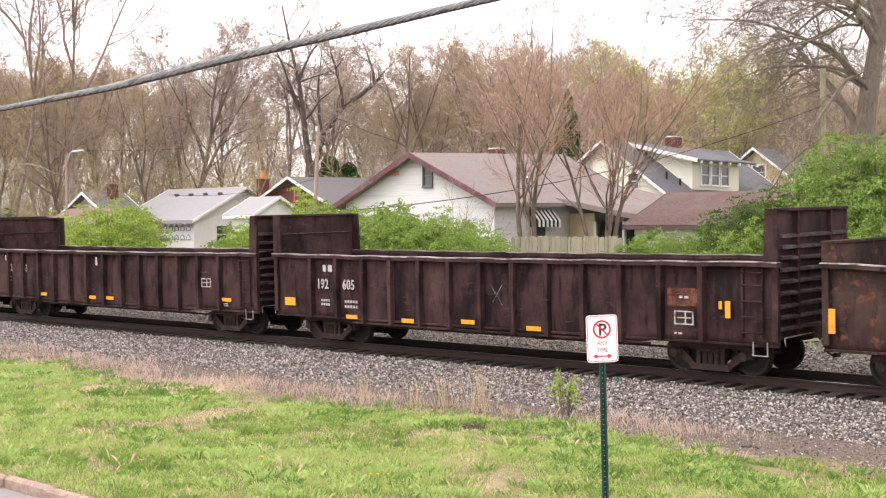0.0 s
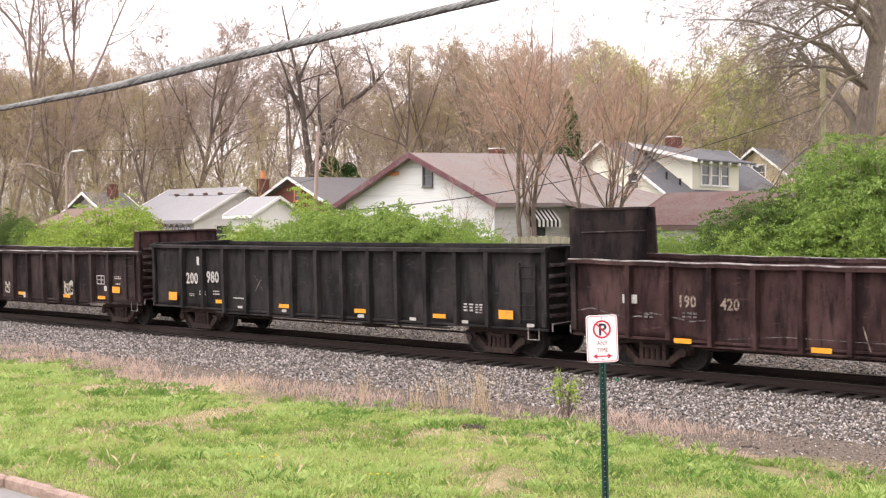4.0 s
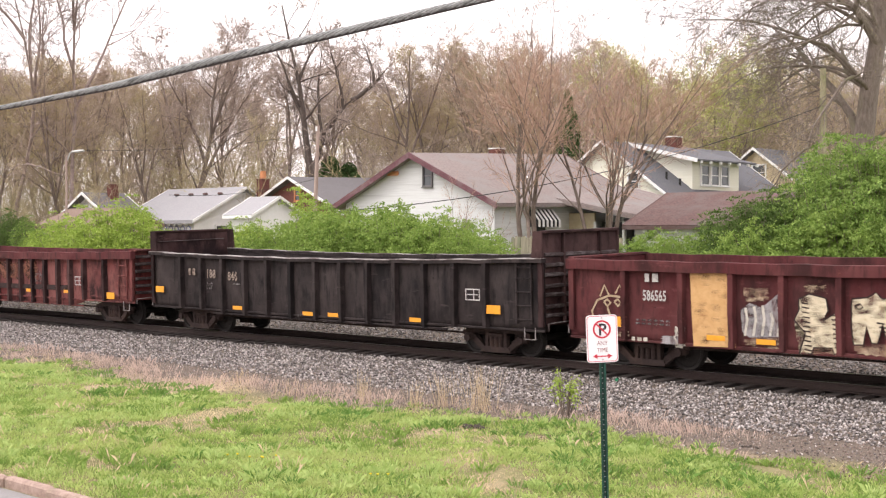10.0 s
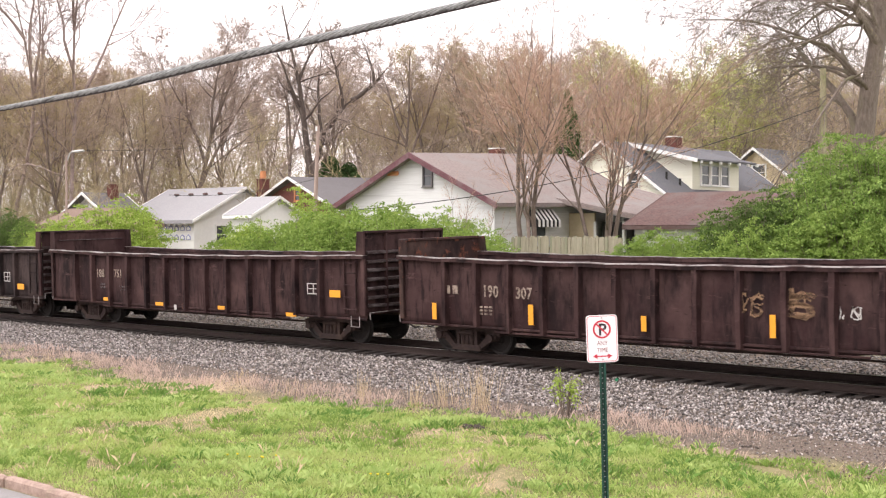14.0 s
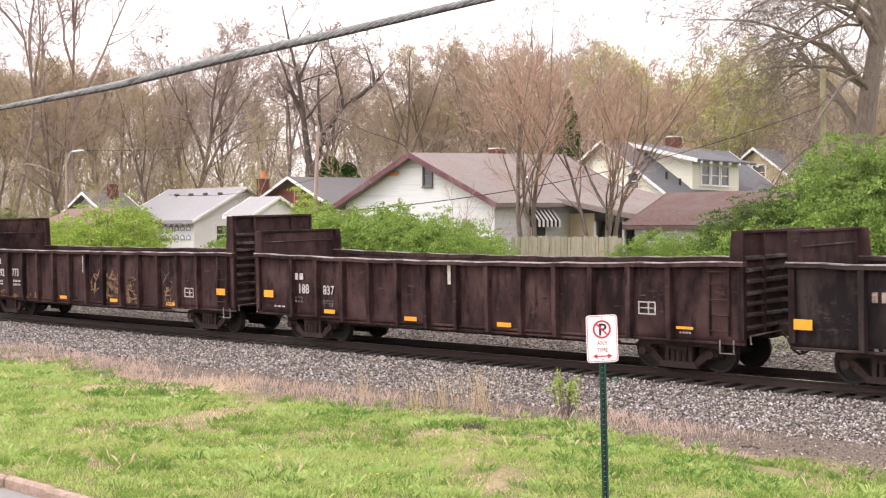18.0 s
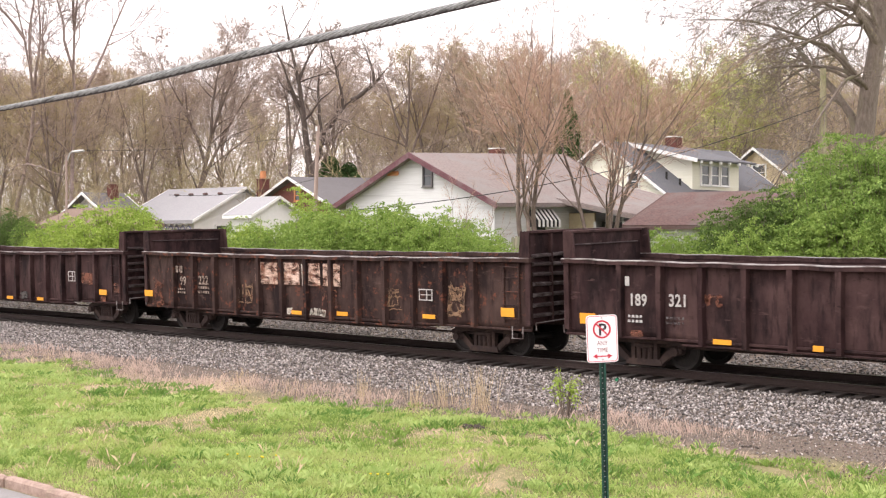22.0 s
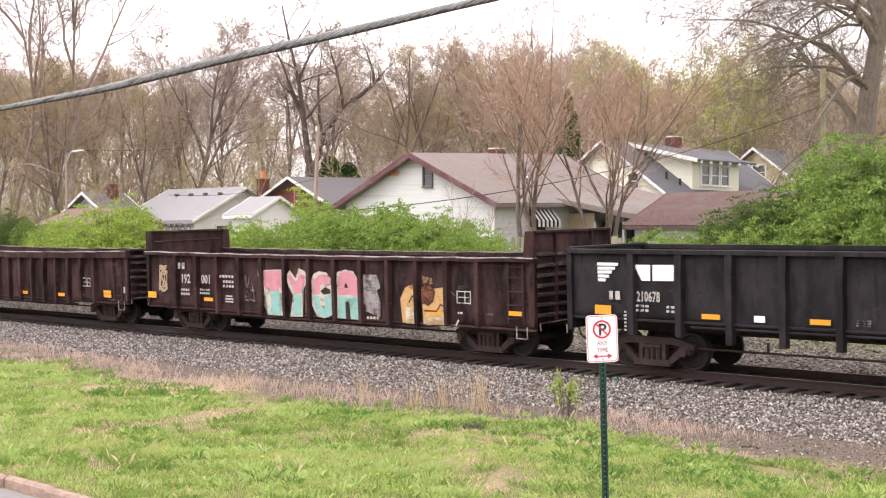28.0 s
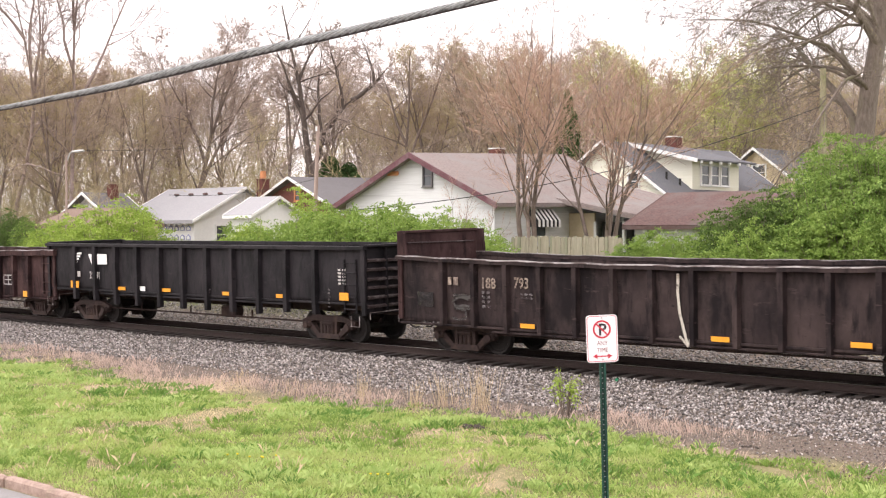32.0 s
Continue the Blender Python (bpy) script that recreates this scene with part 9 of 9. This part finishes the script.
for k, (kind, x, y, top) in enumerate((
        ("bright", -39.6, 34.6, 4.2), ("bright", -38.0, 34.4, 4.4), ("bright", -36.6, 34.6, 4.3), ("bright", -35.2, 34.4, 4.4), ("bright", -33.8, 34.6, 4.1), ("bright", -32.3, 34.5, 3.8), ("bright", -31.0, 34.4, 3.5), ("bright", -37.2, 36.2, 4.6), ("bright", -34.2, 36.2, 4.4), ("bright", -40.4, 36.2, 4.6),
        ("deep", -26.2, 37.0, 3.1), ("bright", -25.0, 37.2, 3.4), ("bright", -23.8, 37.0, 3.6), ("bright", -22.7, 37.3, 3.4), ("dark", -22.7, 38.8, 4.4),
        ("dark", -21.6, 37.5, 4.9), ("dark", -20.9, 38.6, 5.1), ("deep", -19.0, 38.0, 6.3), ("deep", -17.6, 38.4, 6.5), ("deep", -20.0, 40.0, 6.4), ("deep", -18.0, 41.0, 6.8), ("deep", -16.0, 39.5, 6.4), ("bright", -20.4, 36.4, 3.8), ("bright", -18.0, 36.6, 4.2))):
    bush(kind, x, y, top, 61 * k, k)

# the sprouting weed and the straw tufts by the sign
x, y = world_spot(2.33, 24.9)
plant("weed", bush_meshes(61, 0.7, 1.1, M_LEAF_LIME, 12, 0.032, 44), x, y, "young yellow-green weed sprouting beside the ballast", "weed", "", 1.0, 0, 0.02)


def straw_tuft(right, ahead, wide, high, count, seed):
    x, y = world_spot(right, ahead)
    r = random.Random(seed)
    segs = []
    for _ in range(count):
        a, q = r.uniform(0, 6.283), r.random()
        p = Vector((wide / 2 * q * math.cos(a), wide / 2 * q * math.sin(a), 0))
        e = p + Vector((r.gauss(0, 0.2), r.gauss(0, 0.2), 1)) * high * r.uniform(0.5, 1)
        segs.append((*p, *e, 0.0036, 0.002))
    ob = thing("dry_grass_tuft", "tuft of tall pale dry grass", "grass tuft", "dry tufts along the gravel", at=(x, y, float(gz(np.float64(x), np.float64(y)))))
    part("dry_stalk", tubes("dry_stalk", segs, M_STRAW, 3), ob, kind="stuff")


for k, (right, ahead, wide, high, count) in enumerate(((-1.65, 27.0, 0.3, 0.75, 30), (-0.55, 25.6, 0.4, 0.6, 26), (0.0, 25.8, 0.6, 0.7, 40), (0.75, 25.3, 0.9, 0.9, 70), (-3.3, 28.5, 0.9, 0.35, 30), (-4.6, 30, 0.8, 0.4, 26), (-13.0, 37, 1.2, 0.5, 40), (-10.5, 35, 1.0, 0.35, 30), (-0.5, 21.5, 0.4, 0.2, 20))):
    straw_tuft(right, ahead, wide, high, count, 70 + k)

# a bottle and dark clods by the track
bottle = thing("bottle", "green glass bottle lying on the ballast", "bottle", at=(-17.72, 24.63, -0.42), turn=118)
part("body", Shape().tube((0, 0, 0.04), (0.17, 0, 0.045), 0.037, 0.037, 12).tube((0.17, 0, 0.045), (0.22, 0, 0.045), 0.037, 0.014, 12).mesh("body", M_BOTTLE), bottle)
part("neck", Shape().tube((0.22, 0, 0.045), (0.28, 0, 0.045), 0.013, 0.013, 10).mesh("neck", M_BOTTLE), bottle)
for cx, cy, wide, seed in ((-15.92, 17.53, 0.7, 3), (-10.87, 18.78, 0.3, 5)):
    r = random.Random(seed)
    lump = Shape()
    for _ in range(9):
        px, py, s = r.gauss(0, wide * 0.3), r.gauss(0, wide * 0.14), wide * r.uniform(0.14, 0.3)
        lump.tube((px, py, -0.03), (px, py, s * 0.14), s * 0.5, s * 0.42, 8).tube((px, py, s * 0.14), (px + s * 0.05, py, s * 0.26), s * 0.42, s * 0.16, 8)
    tagged(new("earth_clod", lump.mesh("earth_clod", M_CLOD)), "dark clod of earth at the edge of the grass", "earth clod").location = (cx, cy, float(gz(np.float64(cx), np.float64(cy))))

# ---------------------------------------------------------------- sign
sign = thing("parking_sign", "white no-parking sign with red symbol on a green steel post", "street sign", at=(-7.474, 10.255, -0.5))
sign.rotation_euler = (0, radians(-1.4), radians(43.3))
post = Shape()
post.prism([(-0.032, 0.0), (-0.032, 0.01), (-0.016, 0.012), (-0.012, 0.035), (0.012, 0.035), (0.016, 0.012), (0.032, 0.01), (0.032, 0.0), (0.014, 0.0), (0.009, 0.026), (-0.009, 0.026), (-0.014, 0.0)][::-1], 0, 2.66, "z")
pst = part("post", post.mesh("post", M_POST), sign, "green painted U-channel post")
for k in range(51):
    part("punched_hole", cached("hole", lambda: Shape().tube((0, 0.0, 0), (0, 0.006, 0), 0.0055, n=8).mesh("punched_hole", M_GALV)), pst, at=(0, 0.0215, 0.05 + 0.05 * k))


def rounded(w, h, r, n=5):
    pts = []
    for cx, cz, a0 in ((w / 2 - r, -h / 2 + r, -90), (w / 2 - r, h / 2 - r, 0), (-w / 2 + r, h / 2 - r, 90), (-w / 2 + r, -h / 2 + r, 180)):
        pts += [(cx + r * math.cos(radians(a0 + 90 * k / n)), cz + r * math.sin(radians(a0 + 90 * k / n))) for k in range(n + 1)]
    return pts


SZ = 2.482
sign_plate = part("plate", Shape().prism(rounded(0.305, 0.457, 0.035), -0.0035, 0.0).mesh("plate", M_SIGN), sign, at=(0, -0.004, SZ))
sign_plate.rotation_euler = (0, radians(-0.8), radians(4))


def frame_ring(outer, inner, y0, y1):
    s = Shape()
    n = len(outer)
    vs = [(a, y, b) for y in (y0, y1) for ring in (outer, inner) for a, b in ring]
    fs = []
    for i in range(n):
        j = (i + 1) % n
        fs += [(i, j, n + j, n + i), (2 * n + i, 3 * n + i, 3 * n + j, 2 * n + j), (i, 2 * n + i, 2 * n + j, j), (n + i, n + j, 3 * n + j, 3 * n + i)]
    return s.add(vs, fs)


def circle(r, n=36):
    return [(r * math.cos(2 * math.pi * k / n), r * math.sin(2 * math.pi * k / n)) for k in range(n)]


part("red_border", frame_ring(rounded(0.287, 0.439, 0.028), rounded(0.278, 0.43, 0.024), -0.006, -0.004).mesh("red_border", M_SIGN_RED), sign_plate, "thin red border")
part("red_circle", frame_ring(circle(0.088), circle(0.071), -0.0065, -0.004).mesh("red_circle", M_SIGN_RED), sign_plate, "red prohibition ring", at=(0, 0, 0.09))
slash = part("red_slash", Shape().box(0, -0.0075, 0, 0.15, 0.003, 0.014).mesh("red_slash", M_SIGN_RED), sign_plate, "red slash", at=(0, 0, 0.09))
slash.rotation_euler = (0, radians(45), 0)
lettering("P", 0.112, M_SIGN_BLACK, sign_plate, (0.004, -0.0058, 0.09), "sign_letter", bold=0.025)
lettering("ANY", 0.042, M_SIGN_DULL, sign_plate, (0, -0.0058, -0.042), "sign_text", 0.85, bold=-0.01)
lettering("TIME", 0.042, M_SIGN_DULL, sign_plate, (0, -0.0058, -0.108), "sign_text", 0.85, bold=-0.01)
arrow = Shape().box(0, -0.0055, 0, 0.12, 0.003, 0.011)
for o in (-1, 1):
    tri = [(o * 0.095, 0), (o * 0.052, 0.024), (o * 0.052, -0.024)]
    arrow.prism(tri if o < 0 else tri[::-1], -0.007, -0.004)
part("arrow", arrow.mesh("arrow", M_SIGN_RED), sign_plate, "red double arrow", at=(0, 0, -0.168))
for zz in (0.2, -0.2):
    part("bolt", Shape().tube((0, -0.012, zz), (0, -0.003, zz), 0.008, n=8).mesh("bolt", M_GALV), sign_plate)

# ---------------------------------------------------------------- the thick cable overhead
CABLE = [(-5.6, 2.2, 3.41), (-4.66, 2.48, 3.47), (-4.08, 2.61, 3.52), (-3.55, 2.7, 3.58), (-3.05, 2.76, 3.62), (-2.59, 2.78, 3.65), (-2.43, 2.79, 3.66), (-1.6, 2.8, 3.7)]


def smooth_path(pts, n):
    p = np.array(pts)
    d = np.concatenate([[0], np.cumsum(np.linalg.norm(np.diff(p, axis=0), axis=1))])
    t = np.linspace(0, d[-1], n)
    q = np.stack([np.interp(t, d, p[:, k]) for k in range(3)], -1)
    for _ in range(60):
        q[1:-1] = 0.25 * q[:-2] + 0.5 * q[1:-1] + 0.25 * q[2:]
    return q, t


cable = thing("overhead_cable", "thick twisted grey steel cable hanging overhead", "cable")
q, t = smooth_path(CABLE, 420)
tan = np.gradient(q, axis=0)
tan /= np.linalg.norm(tan, axis=1, keepdims=True)
side = np.cross(tan, [0, 0, 1.0])
side /= np.linalg.norm(side, axis=1, keepdims=True)
lift = np.cross(side, tan)
# thickest where the lashing is wound round the splice
swell = np.interp(t, [0, 0.9, 1.9, 2.6, 3.4, 4.4], [0.6, 0.64, 1.02, 0.95, 0.7, 0.65])
for k in range(9):
    a = 2 * np.pi * (t / 0.3 + k / 9)
    c = q + (0.0102 * swell)[:, None] * (np.cos(a)[:, None] * side + np.sin(a)[:, None] * lift)
    part("strand", rope("strand", c, 0.0039 * swell, M_CABLE), cable)
part("core", rope("core", q, 0.0088 * swell, M_CABLE), cable)
# added dark line: the shade on the cable's underside, put into colour and shape
part("sheathed_line", rope("sheathed_line", q - lift * (0.0062 * swell)[:, None], 0.0092 * swell, M_CABLE_SHADE, 10), cable, "dark line standing for the cable's shaded underside")


# ---------------------------------------------------------------- what moves
def motions():
    """The train rolls to the right, gathering a little speed; the cable sways a little."""
    times = [0, 1 / 30] + list(range(1, 32)) + [32 - 1 / 30, 32]
    for car, off in WAGONS:
        walk(car, [(t, pose(off + rolled(t), TRACK + 0.045, RIDE, CANT)) for t in times])
    for w, off, dx, local in WHEELS:
        # each wheelset turns with the road it covers while it is near the camera
        near = [k for k in range(961) if -46 < off + dx + rolled(k / 30) < -8]
        k0, k1 = (near[0], near[-1]) if near else (0, 0)
        ticks = [0] + list(range(max(k0, 1), min(k1, 959) + 1)) + [960]
        walk(w, [(k / 30, pose(local, 0, R_WHEEL, 0, math.degrees(rolled(min(max(k, k0), k1) / 30) / R_WHEEL) % 360, 0)) for k in ticks])
    sway = ((0, 0.0), (1, 0.0028), (2, 0.0003), (3, -0.0005), (6, 0.0034), (8, 0.0026), (10, 0.0036), (12, 0.0026), (14, 0.0), (17, 0.0042), (19, 0.0016), (21, 0.0), (23, 0.0), (25, -0.001), (28, 0.0008), (31, 0.002), (32, 0.0015))
    walk(cable, [(t, pose(0, 0, z)) for t, z in sway])


motions()
